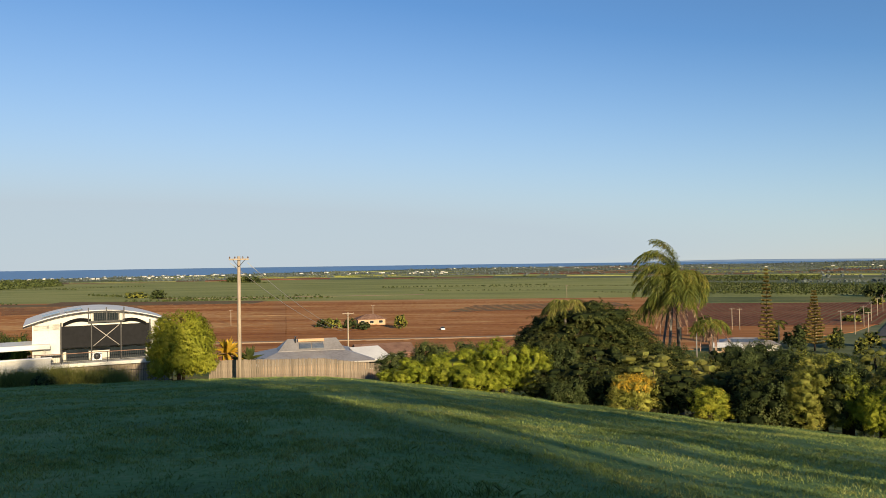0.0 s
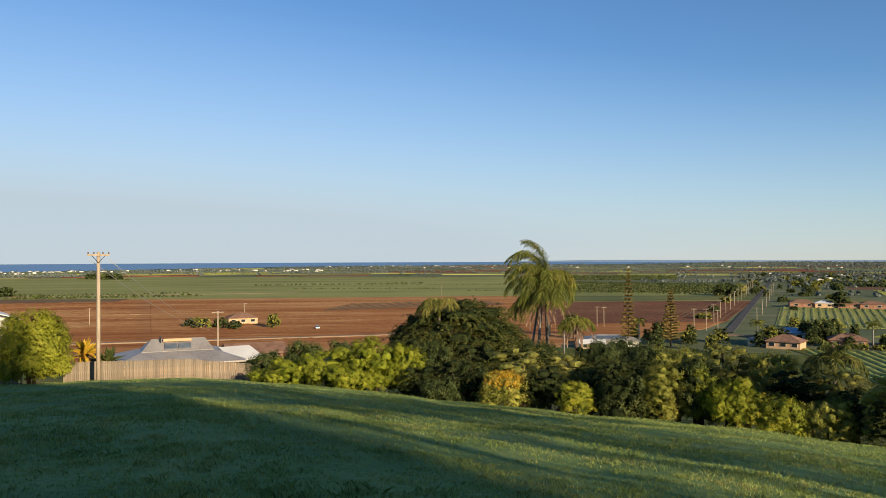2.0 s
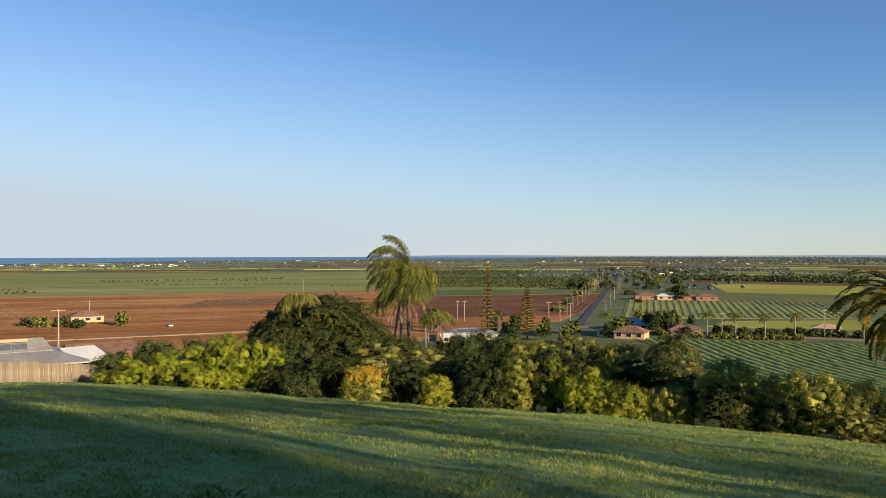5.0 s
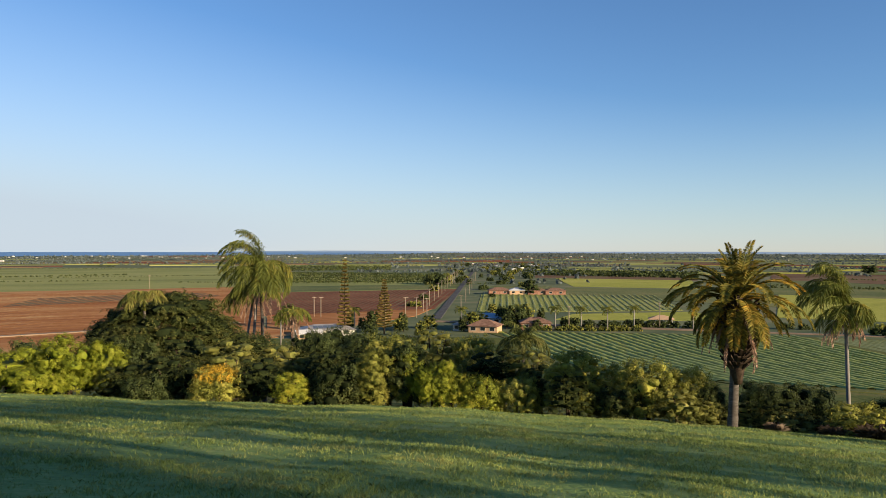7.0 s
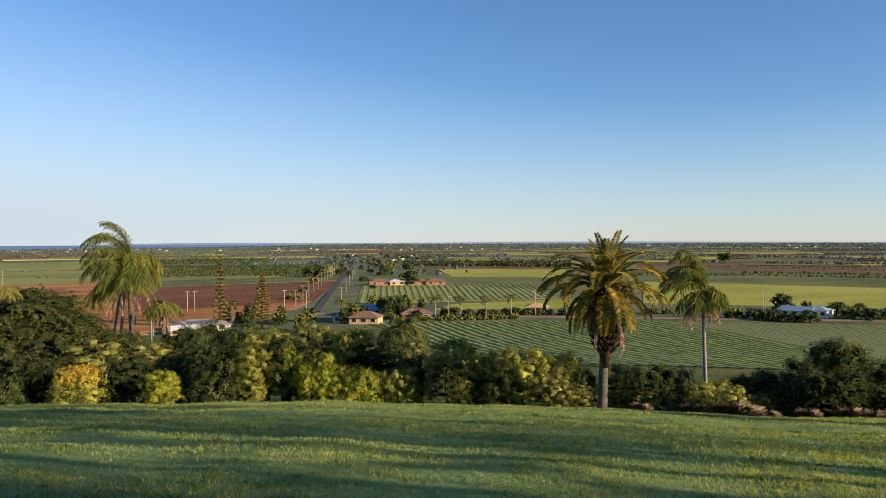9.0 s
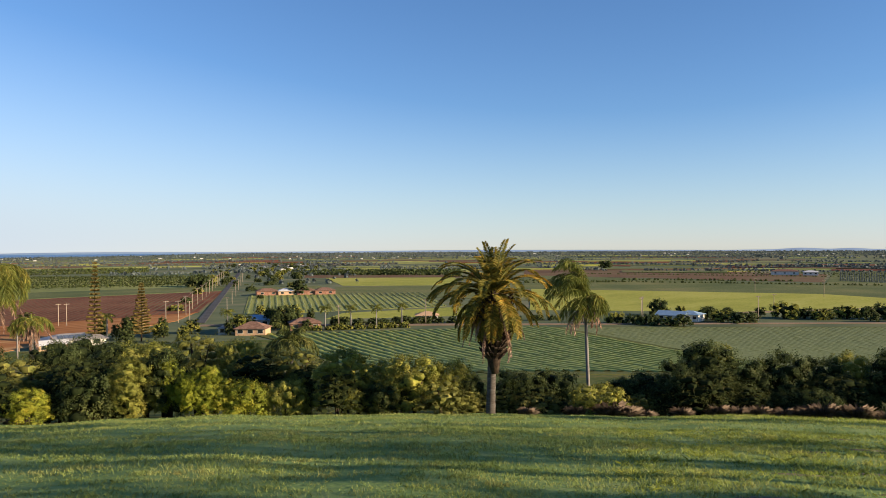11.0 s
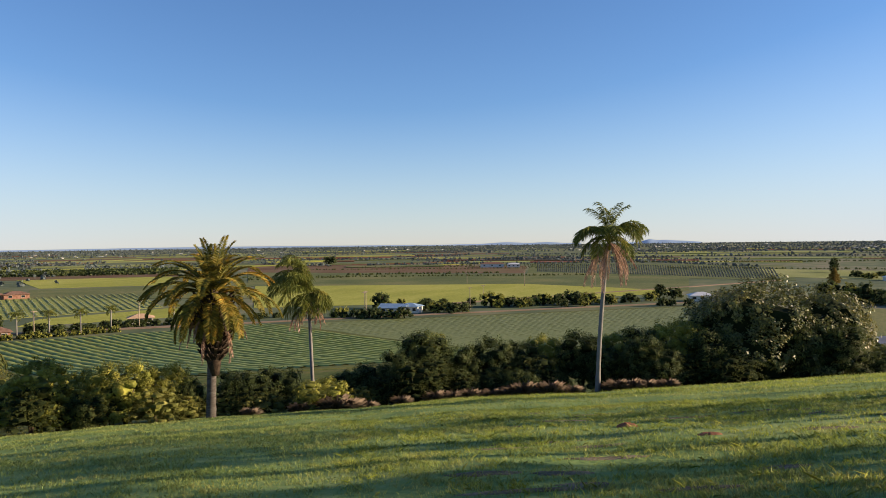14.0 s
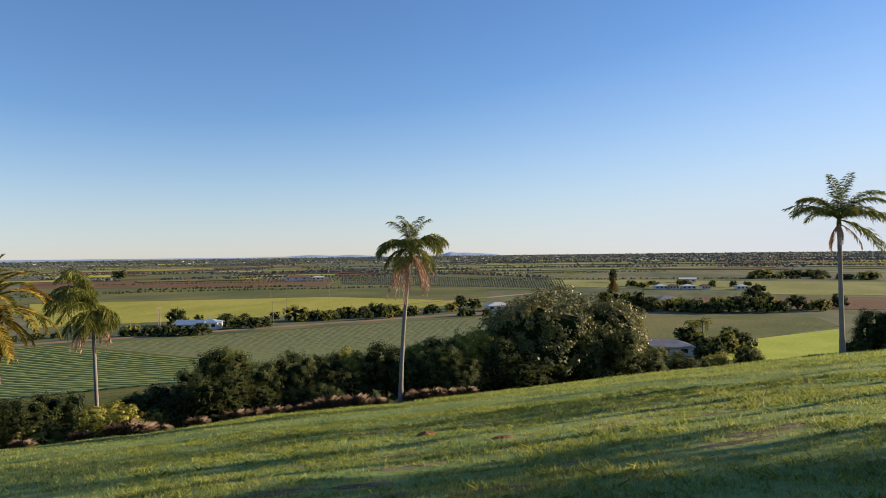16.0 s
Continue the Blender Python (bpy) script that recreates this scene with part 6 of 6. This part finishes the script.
orchard([(72.8, 728), (89.5, 599), (89.1, 810), (72.8, 968)], 18, 100, 1.3, HAZED_LEAF, 4, "dotted rows of a young orchard")
orchard([(-32.4, 1102), (-28.9, 1223), (-29.2, 1619), (-32.4, 1629)], 8, 24, 5, DARK_LEAF, 5)


def town():
    """White specks of the distant coastal and inland towns."""
    rng = np.random.default_rng(8)
    verts, faces = [], []
    for a0, a1, r0, r1, count in ((-40, -2, 1650, 2050, 110), (-2, 22, 2100, 2700, 40), (60, 112, 2100, 3600, 110), (20, 60, 1900, 3300, 36), (30, 35, 900, 1500, 8), (92, 100, 2000, 2300, 30)):
        for _ in range(count):
            a, q = rng.uniform(a0, a1), rng.uniform(r0, r1)
            if q > shore(a) - 15:
                continue
            p = spot(a, q)
            w, d, h, t = rng.uniform(3, 11), rng.uniform(4, 8), rng.uniform(1.0, 2.2), rng.uniform(0, 3.1)
            x, y = Vector((math.cos(t), math.sin(t), 0)) * w / 2, Vector((-math.sin(t), math.cos(t), 0)) * d / 2
            b = len(verts)
            verts += [p - x - y, p + x - y, p + x + y, p - x + y]
            verts += [v + Vector((0, 0, h)) for v in verts[b:b + 4]]
            verts += [p - x + Vector((0, 0, h * 1.4)), p + x + Vector((0, 0, h * 1.4))]
            faces += [tuple(b + i for i in f) for f in ((0, 1, 5, 4), (1, 2, 6, 9, 5), (2, 3, 7, 6), (3, 0, 4, 8, 7), (4, 5, 9, 8), (6, 7, 8, 9))]
    tagged(new("distant_town", mesh_from("distant_town", verts, faces, WHITE_WALL)), "white specks of distant town houses", "town", kind="stuff")


town()


def ranges():
    """Low blue hills on the horizon."""
    for a0, a1, peaks in ((79.0, 84.5, ((80.9, 15, 0.5), (81.9, 10, 0.7), (83, 6, 1.0))), (66, 76, ((70.5, 9, 1.4), (73.5, 7, 1.0))), (12, 66, ((20, 4, 6), (48, 4, 9)))):
        verts, faces, n = [], [], 60
        for i in range(n + 1):
            a = a0 + (a1 - a0) * i / n
            h = sum(k * math.exp(-((a - c) / w) ** 2) for c, k, w in peaks) * min(1, i / 6, (n - i) / 6) + 1.5 * min(1, i / 6, (n - i) / 6) + 0.6 * noise.noise(Vector((a * 2, 0, 0)))
            for r, z in ((4450, PLAIN_Z - 2), (4550, PLAIN_Z + 6 + h), (4680, PLAIN_Z - 2)):
                verts.append((r * math.sin(radians(a)), r * math.cos(radians(a)), z))
        for i in range(n):
            for j in (0, 1):
                faces.append((i * 3 + j, i * 3 + j + 1, i * 3 + j + 4, i * 3 + j + 3)[::-1])
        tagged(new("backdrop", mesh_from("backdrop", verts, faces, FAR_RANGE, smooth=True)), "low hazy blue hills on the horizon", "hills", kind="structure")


ranges()


# crop rows
def leaf_rows(corners, count, mat, tall, label, seed, step=0.4, wide=0.5):
    """Rows of upright leafy plants running from the first side of a quad to the opposite one."""
    rng = np.random.default_rng(seed)
    c = [np.array(spot(*p))[:2] for p in corners]
    P = []
    for i in range(count):
        u = (i + 0.5) / count
        a, b = c[0] * (1 - u) + c[1] * u, c[3] * (1 - u) + c[2] * u
        n = int(np.linalg.norm(b - a) / step)
        side = np.array([(b - a)[1], -(b - a)[0]]) / np.linalg.norm(b - a) * np.linalg.norm(c[1] - c[0]) / count * wide * 0.5
        P.append(a + (b - a) * rng.uniform(0, 1, (n, 1)) + side * rng.uniform(-1, 1, (n, 1)))
    P = np.vstack(P)
    n = len(P)
    field = tagged(new("row_crop"), label, "crop", kind="structure")
    for i in range(count):
        verts, quads = [], []
        u = (i + 0.5) / count
        a, b = c[0] * (1 - u) + c[1] * u, c[3] * (1 - u) + c[2] * u
        gap = np.linalg.norm(c[1] - c[0]) / count
        side = np.array([(b - a)[1], -(b - a)[0]]) / np.linalg.norm(b - a) * gap * wide * 0.5
        steps = max(4, int(np.linalg.norm(b - a) / 3))
        for k in range(steps + 1):
            p = a + (b - a) * k / steps + side * rng.normal() * 0.2
            z = float(height(*p)) + 0.12
            for w, up in ((-1, 0), (-0.45, 0.75), (0.45, 0.75), (1, 0)):
                verts.append((p[0] + side[0] * w, p[1] + side[1] * w, z + up * tall * rng.uniform(0.75, 1.2)))
            if k:
                m = len(verts) - 8
                quads += [(m + j, m + 4 + j, m + 5 + j, m + 1 + j) for j in range(3)]
        part("crop_row", tri_mesh("crop_row", np.array(verts), np.array(quads), mat, 4), field)
    if step > 1:
        return
    t, h = rng.uniform(0, 6.28, n), tall * rng.uniform(0.6, 1.2, n)
    base = np.column_stack([P, height(P[:, 0], P[:, 1]) + 0.05])
    s = np.column_stack([np.cos(t), np.sin(t), 0 * t]) * (h * 0.3)[:, None]
    lean = np.column_stack([rng.normal(size=(n, 2)) * 0.35, np.ones(n)]) * h[:, None]
    v = np.stack([base - s * 0.5, base + s * 0.5, base + s + lean, base - s + lean * 0.85], 1).reshape(-1, 3)
    tagged(new("crop_rows", tri_mesh("crop_rows", v, np.arange(4 * n).reshape(n, 4), mat, 4)), label, "crop", kind="stuff")


def furrows(corners, bearing, gap, mat, tall, label, wide=0.5):
    """Straight parallel ridges along one bearing, cut off at the sides of a quad of (bearing, distance) corners."""
    c = [np.array(spot(*p))[:2] for p in corners]
    d = np.array((math.sin(radians(bearing)), math.cos(radians(bearing))))
    n = np.array((d[1], -d[0]))
    rng = np.random.default_rng(int(gap * 10))
    verts, quads = [], []
    lo, hi = min(p @ n for p in c), max(p @ n for p in c)
    for o in np.arange(lo + gap / 2, hi, gap):
        cuts = []
        for i in range(4):
            p, q = c[i], c[(i + 1) % 4]
            if (p @ n - o) * (q @ n - o) < 0:
                s = (o - p @ n) / (q @ n - p @ n)
                cuts.append((p + (q - p) * s) @ d)
        if len(cuts) < 2 or max(cuts) - min(cuts) < 4:
            continue
        a, b = min(cuts), max(cuts)
        steps = max(2, int((b - a) / 9))
        for k in range(steps + 1):
            x = d * (a + (b - a) * k / steps) + n * (o + rng.normal() * 0.12)
            z = float(height(*x)) + 0.12
            for s, h in ((-1, 0), (0, tall * rng.uniform(0.7, 1.2)), (1, 0)):
                w = x + n * s * gap * wide * 0.5
                verts.append((w[0], w[1], z + h))
            if k:
                m = len(verts) - 6
                quads += [(m, m + 3, m + 4, m + 1), (m + 1, m + 4, m + 5, m + 2)]
    tagged(new("furrows", tri_mesh("furrows", np.array(verts), np.array(quads), mat, 4)), label, "furrows", kind="stuff")


leaf_rows([(32, 276), (53, 292), (73, 190), (41, 162)], 33, CROP, 0.42, "leafy green crop in long rows", 1, 6.0, 0.78)
leaf_rows([(30.5, 358), (45.5, 393), (43.6, 514), (30.9, 501)], 30, CROP_LIGHT, 0.36, "pale green crop in rows", 2, 0.13, 0.46)
furrows([(13.5, 345), (27.4, 380), (29.2, 562), (13.5, 520)], 33, 3.2, BROWN_SOIL, 0.2, "long ridged furrows of red soil")
furrows([(-14, 300), (13, 285), (12, 560), (-14, 575)], 33, 7.0, RED_SOIL, 0.3, "faint plough ridges in red soil", wide=0.35)
furrows([(-36, 330), (-15, 300), (-15, 580), (-36, 660)], 33, 7.0, RED_SOIL, 0.3, "faint plough ridges in red soil", wide=0.35)
leaf_rows([(54, 290), (83.2, 350), (97, 220), (73.5, 192)], 72, CROP_LIGHT, 0.16, "fine rows of a low green crop", 4, 4.0, 0.85)


# ---- the lawn's bare spots and edges ----
def bare_spot(az, r, long, wide, mat, label, seed, swell=0.015, name="bare_patch", category="bare ground"):
    """An uneven low spot of ground, its rim ragged, lying on the lawn."""
    rng = np.random.default_rng(seed)
    c = spot(az, r)
    verts, faces, n, rings = [(c.x, c.y, c.z + swell)], [], 36, 5
    rim = 1 + 0.3 * np.array([noise.noise(Vector((math.cos(6.283 * j / n) * 2, math.sin(6.283 * j / n) * 2, seed))) for j in range(n)]) + rng.uniform(-0.1, 0.1, n)
    t = radians(SUN_AZ - 90)
    for i in range(1, rings + 1):
        for j in range(n):
            w = 6.283 * j / n
            u, v = math.cos(w) * long / 2 * rim[j] * i / rings, math.sin(w) * wide / 2 * rim[j] * i / rings
            x, y = c.x + u * math.cos(t) + v * math.sin(t), c.y - u * math.sin(t) + v * math.cos(t)
            lift = swell * (1 - (i / rings) ** 2) * rng.uniform(0.5, 1.3) + (0.006 if i < rings else -0.02)
            verts.append((x, y, float(height(x, y)) + lift))
    for j in range(n):
        faces.append((0, 1 + j, 1 + (j + 1) % n))
        for i in range(rings - 1):
            a, b = 1 + i * n + j, 1 + i * n + (j + 1) % n
            faces.append((a, a + n, b + n, b))
    return tagged(new(name, mesh_from(name, verts, faces, mat, smooth=True)), label, category, kind="structure")


spots = random.Random(31)
BARE = [(spots.uniform(68, 113), spots.uniform(9, 24), spots.uniform(0.6, 2.2), spots.uniform(0.2, 0.5)) for _ in range(34)]
for k, row in enumerate(BARE):
    bare_spot(*row, THATCH, "bare grey-brown scalped patch in the mown lawn", k)
bare_spot(78.9, 17.5, 0.5, 0.22, EARTH, "small mound of fresh reddish earth", 20, 0.09, "earth_mound", "earth mound")
bare_spot(84.5, 14.8, 0.5, 0.25, EARTH, "small scrape of reddish earth", 21, 0.04, "earth_mound", "earth mound")

# ---- grass of the lawn ----
def grass(name, mat, count, region, tall, wide, label, seed, clump=0, bend=0.35, sides=5, loose=0.5):
    """Blades of grass over a stretch (bearing, bearing, near, far); with clump, in tufts of that many blades."""
    rng = np.random.default_rng(seed)
    a0, a1, r0, r1 = region
    n = count // max(1, clump)
    az, r = np.radians(rng.uniform(a0, a1, n)), np.sqrt(rng.uniform(r0**2, r1**2, n))
    if clump:
        az, r = np.repeat(az, clump), np.repeat(r, clump)
    x, y = r * np.sin(az), r * np.cos(az)
    if clump:
        x, y = x + rng.normal(size=len(x)) * tall * loose, y + rng.normal(size=len(y)) * tall * loose
    keep = np.hypot(x, y) < edge_of(np.degrees(np.arctan2(x, y)))[0] + 1.2
    if clump < 12:
        for b_az, b_r, long, wide_ in BARE:
            cx, cy, t = b_r * math.sin(radians(b_az)), b_r * math.cos(radians(b_az)), radians(SUN_AZ - 90)
            u = ((x - cx) * math.cos(t) - (y - cy) * math.sin(t)) / (long / 2)
            v = ((x - cx) * math.sin(t) + (y - cy) * math.cos(t)) / (wide_ / 2)
            keep &= (u * u + v * v > 0.9) | (rng.uniform(size=len(x)) < 0.8)
    # thicker and thinner places, a hand to a stride across
    lush = 0.5 + 0.25 * np.sin(x * 5.1 + 2.1 * np.sin(y * 1.7)) * np.sin(y * 4.3 + 1.7 * np.sin(x * 1.3)) + 0.3 * np.sin(x * 0.83 + 1.9 * np.sin(y * 0.41)) * np.sin(y * 0.67 + 2.3 * np.sin(x * 0.29))
    keep &= rng.uniform(0.0, 0.75, len(x)) < lush
    x, y, r, lush = x[keep], y[keep], r[keep], lush[keep]
    z = height(x, y) - 0.01
    h = tall * rng.uniform(0.5, 1.3, len(x)) * (0.6 + 0.7 * lush)
    w = wide * rng.uniform(0.7, 1.3, len(x)) * np.clip(r / 12, 1, 3.5)
    t = rng.uniform(0, 6.28, len(x))
    lean = rng.normal(size=(len(x), 2)) * bend * h[:, None]
    base = np.stack([x, y, z], -1)
    sx = np.stack([np.cos(t) * w / 2, np.sin(t) * w / 2, 0 * w], -1)
    mid = base + np.stack([lean[:, 0] * 0.35, lean[:, 1] * 0.35, h * 0.6], -1)
    tip = base + np.stack([lean[:, 0], lean[:, 1], h], -1)
    v = np.stack([base - sx, base + sx, mid + sx * 0.8, tip, mid - sx * 0.8], 1).reshape(-1, 3)
    if sides == 3:
        v = np.stack([base - sx, base + sx, tip], 1).reshape(-1, 3)
    f = np.arange(sides * len(x)).reshape(-1, sides)
    tagged(new(name, tri_mesh(name, v, f, mat, sides)), label, "grass", kind="stuff")


grass("grass", BLADE, 150000, (-36, 116, 6.5, 14), 0.06, 0.009, "short mown green lawn grass", 1, clump=8, loose=0.9, bend=0.6)
grass("grass", BLADE, 170000, (-36, 116, 14, 26), 0.065, 0.01, "short mown green lawn grass", 2, clump=8, loose=1.3, bend=0.6)
grass("grass", BLADE, 150000, (-36, 116, 26, 42), 0.075, 0.013, "short mown green lawn grass", 13, clump=7, loose=1.8, bend=0.6, sides=3)
grass("grass", BLADE, 110000, (-36, 116, 42, 70), 0.08, 0.014, "short mown green lawn grass", 3, clump=6, loose=2.4, bend=0.6, sides=3)
grass("grass_tuft", COUCH, 42000, (58, 116, 7.0, 27), 0.085, 0.011, "longer unmown tufts in the lawn", 4, clump=20, bend=0.9, loose=1.2)
grass("grass_tuft", BLADE, 9000, (-30, 60, 8, 40), 0.1, 0.012, "slightly longer tufts in the lawn", 5, clump=14, bend=0.6, loose=0.8)
grass("grass", COUCH, 46000, (62, 116, 34, 54), 0.11, 0.012, "longer yellow-green grass along the lawn's sunny edge", 8, sides=3)
grass("tall_grass", FEATHER_LEAF, 26000, (-35, -24.9, 62.5, 67.5), 1.1, 0.006, "tall unmown grass along the lawn's edge", 6, clump=20, bend=0.4, sides=3)


def grass_tuft(az, r, size, mat, label, seed, group="dry grass tufts at the lawn's edge"):
    """A fountain of thin blades."""
    rng = np.random.default_rng(seed)
    n = 320
    a, e = rng.uniform(0, 6.28, n), np.radians(rng.uniform(25, 88, n))
    L = size * rng.uniform(0.6, 1.1, n)
    base = np.stack([np.cos(a) * rng.uniform(0, 0.25, n) * size, np.sin(a) * rng.uniform(0, 0.25, n) * size, 0 * a - 0.03], -1)
    d = np.stack([np.cos(a) * np.cos(e), np.sin(a) * np.cos(e), np.sin(e)], -1)
    s = np.stack([-np.sin(a), np.cos(a), 0 * a], -1) * 0.011
    mid = base + d * (L * 0.6)[:, None]
    tip = base + d * L[:, None] + np.stack([np.cos(a), np.sin(a), 0 * a - 0.8], -1) * (L * 0.25)[:, None]
    v = np.stack([base - s, base + s, mid + s, tip, mid - s], 1).reshape(-1, 3)
    ob = new("grass_tuft", tri_mesh("grass_tuft", v, np.arange(5 * n).reshape(n, 5), mat, 5))
    ob.location = spot(az, r)
    return tagged(ob, label, "grass tuft", group)


for k, (az, dr, size) in enumerate(((57.6, 0.6, 1.1), (58.6, 0.5, 0.9), (60.0, 0.8, 0.6), (65.0, 1.0, 0.8), (66.3, 0.8, 0.7), (67.6, 1.0, 0.8), (69.2, 0.9, 0.7), (70.6, 1.0, 0.8), (71.6, 0.6, 1.0), (73.6, 0.5, 1.0), (78.4, 0.8, 0.9), (79.4, 0.9, 0.9), (80.6, 1.0, 0.8),
                                    (62.5, 1.0, 0.7), (75.2, 0.8, 0.7), (16.0, 0.8, 0.6), (12.6, 0.8, 0.6), (55.0, 0.9, 0.7), (51.5, 0.8, 0.6), (82.0, 0.9, 0.7))):
    far = float(edge_of(az)[0])
    grass_tuft(az, far + dr * 0.6, size * 0.95, DRY_GRASS, "dry pinkish-tan grass tuft at the lawn's edge", 300 + k)
# a low shrub stands in for an unidentified dark lump on the lawn
shrub("dark", -29.9, 60.5, 1.8, tall=0.75, group="")
for row in (("dark", -32.6, 97, 2.6, -3.7), ("dark", -31.4, 96, 1.8, -4.1), ("lime", -31.3, 93, 1.4, -4.7), ("mid", -33.6, 104, 3.5, -4.0), ("dark", -32.0, 100, 3.0, -4.4), ("dark", -35.4, 104, 3.5, -4.0), ("mid", -31.2, 98, 1.8, -4.9)):
    shrub(*row, group="garden shrubs by the arched house")


# ---- a car on the dusty road, and the lines along the road ----
def car(az, r, turn):
    ob = thing("car", spot(az, r, 0.12), "small white car on the dusty road", "car", turn=turn)
    bm = boxes(((4.2, 1.7, 0.6), (0, 0, 0.65)), bevel=0.1)
    part("body", (bm, WHITE_PAINT), ob)
    cab = bmesh.new()
    lo = [cab.verts.new((x, y, 0.94)) for x, y in ((-1.5, -0.78), (1.0, -0.78), (1.0, 0.78), (-1.5, 0.78))]
    hi = [cab.verts.new((x, y, 1.45)) for x, y in ((-1.1, -0.65), (0.4, -0.65), (0.4, 0.65), (-1.1, 0.65))]
    cab.faces.new(hi)
    for i in range(4):
        cab.faces.new((lo[i], lo[(i + 1) % 4], hi[(i + 1) % 4], hi[i]))
    part("cabin", (cab, GLASS), ob, "dark glazed cabin")
    for x in (-1.3, 1.3):
        for y in (-0.8, 0.8):
            part("wheel", tube_mesh("wheel", [(x, y - 0.1, 0.32), (x, y + 0.1, 0.32)], [0.32, 0.32], RUBBER, 12), ob)


car(*(-2.4, 331), 100)
poles = [P0 + run * (6 + 34 * i) - off * 9 for i in range(13)]
for a, b in zip(poles, poles[1:]):
    za, zb = (float(height(p.x, p.y)) + 8.9 for p in (a, b))
    span((a.x, a.y, za), (b.x, b.y, zb), 0.5, 0.02)
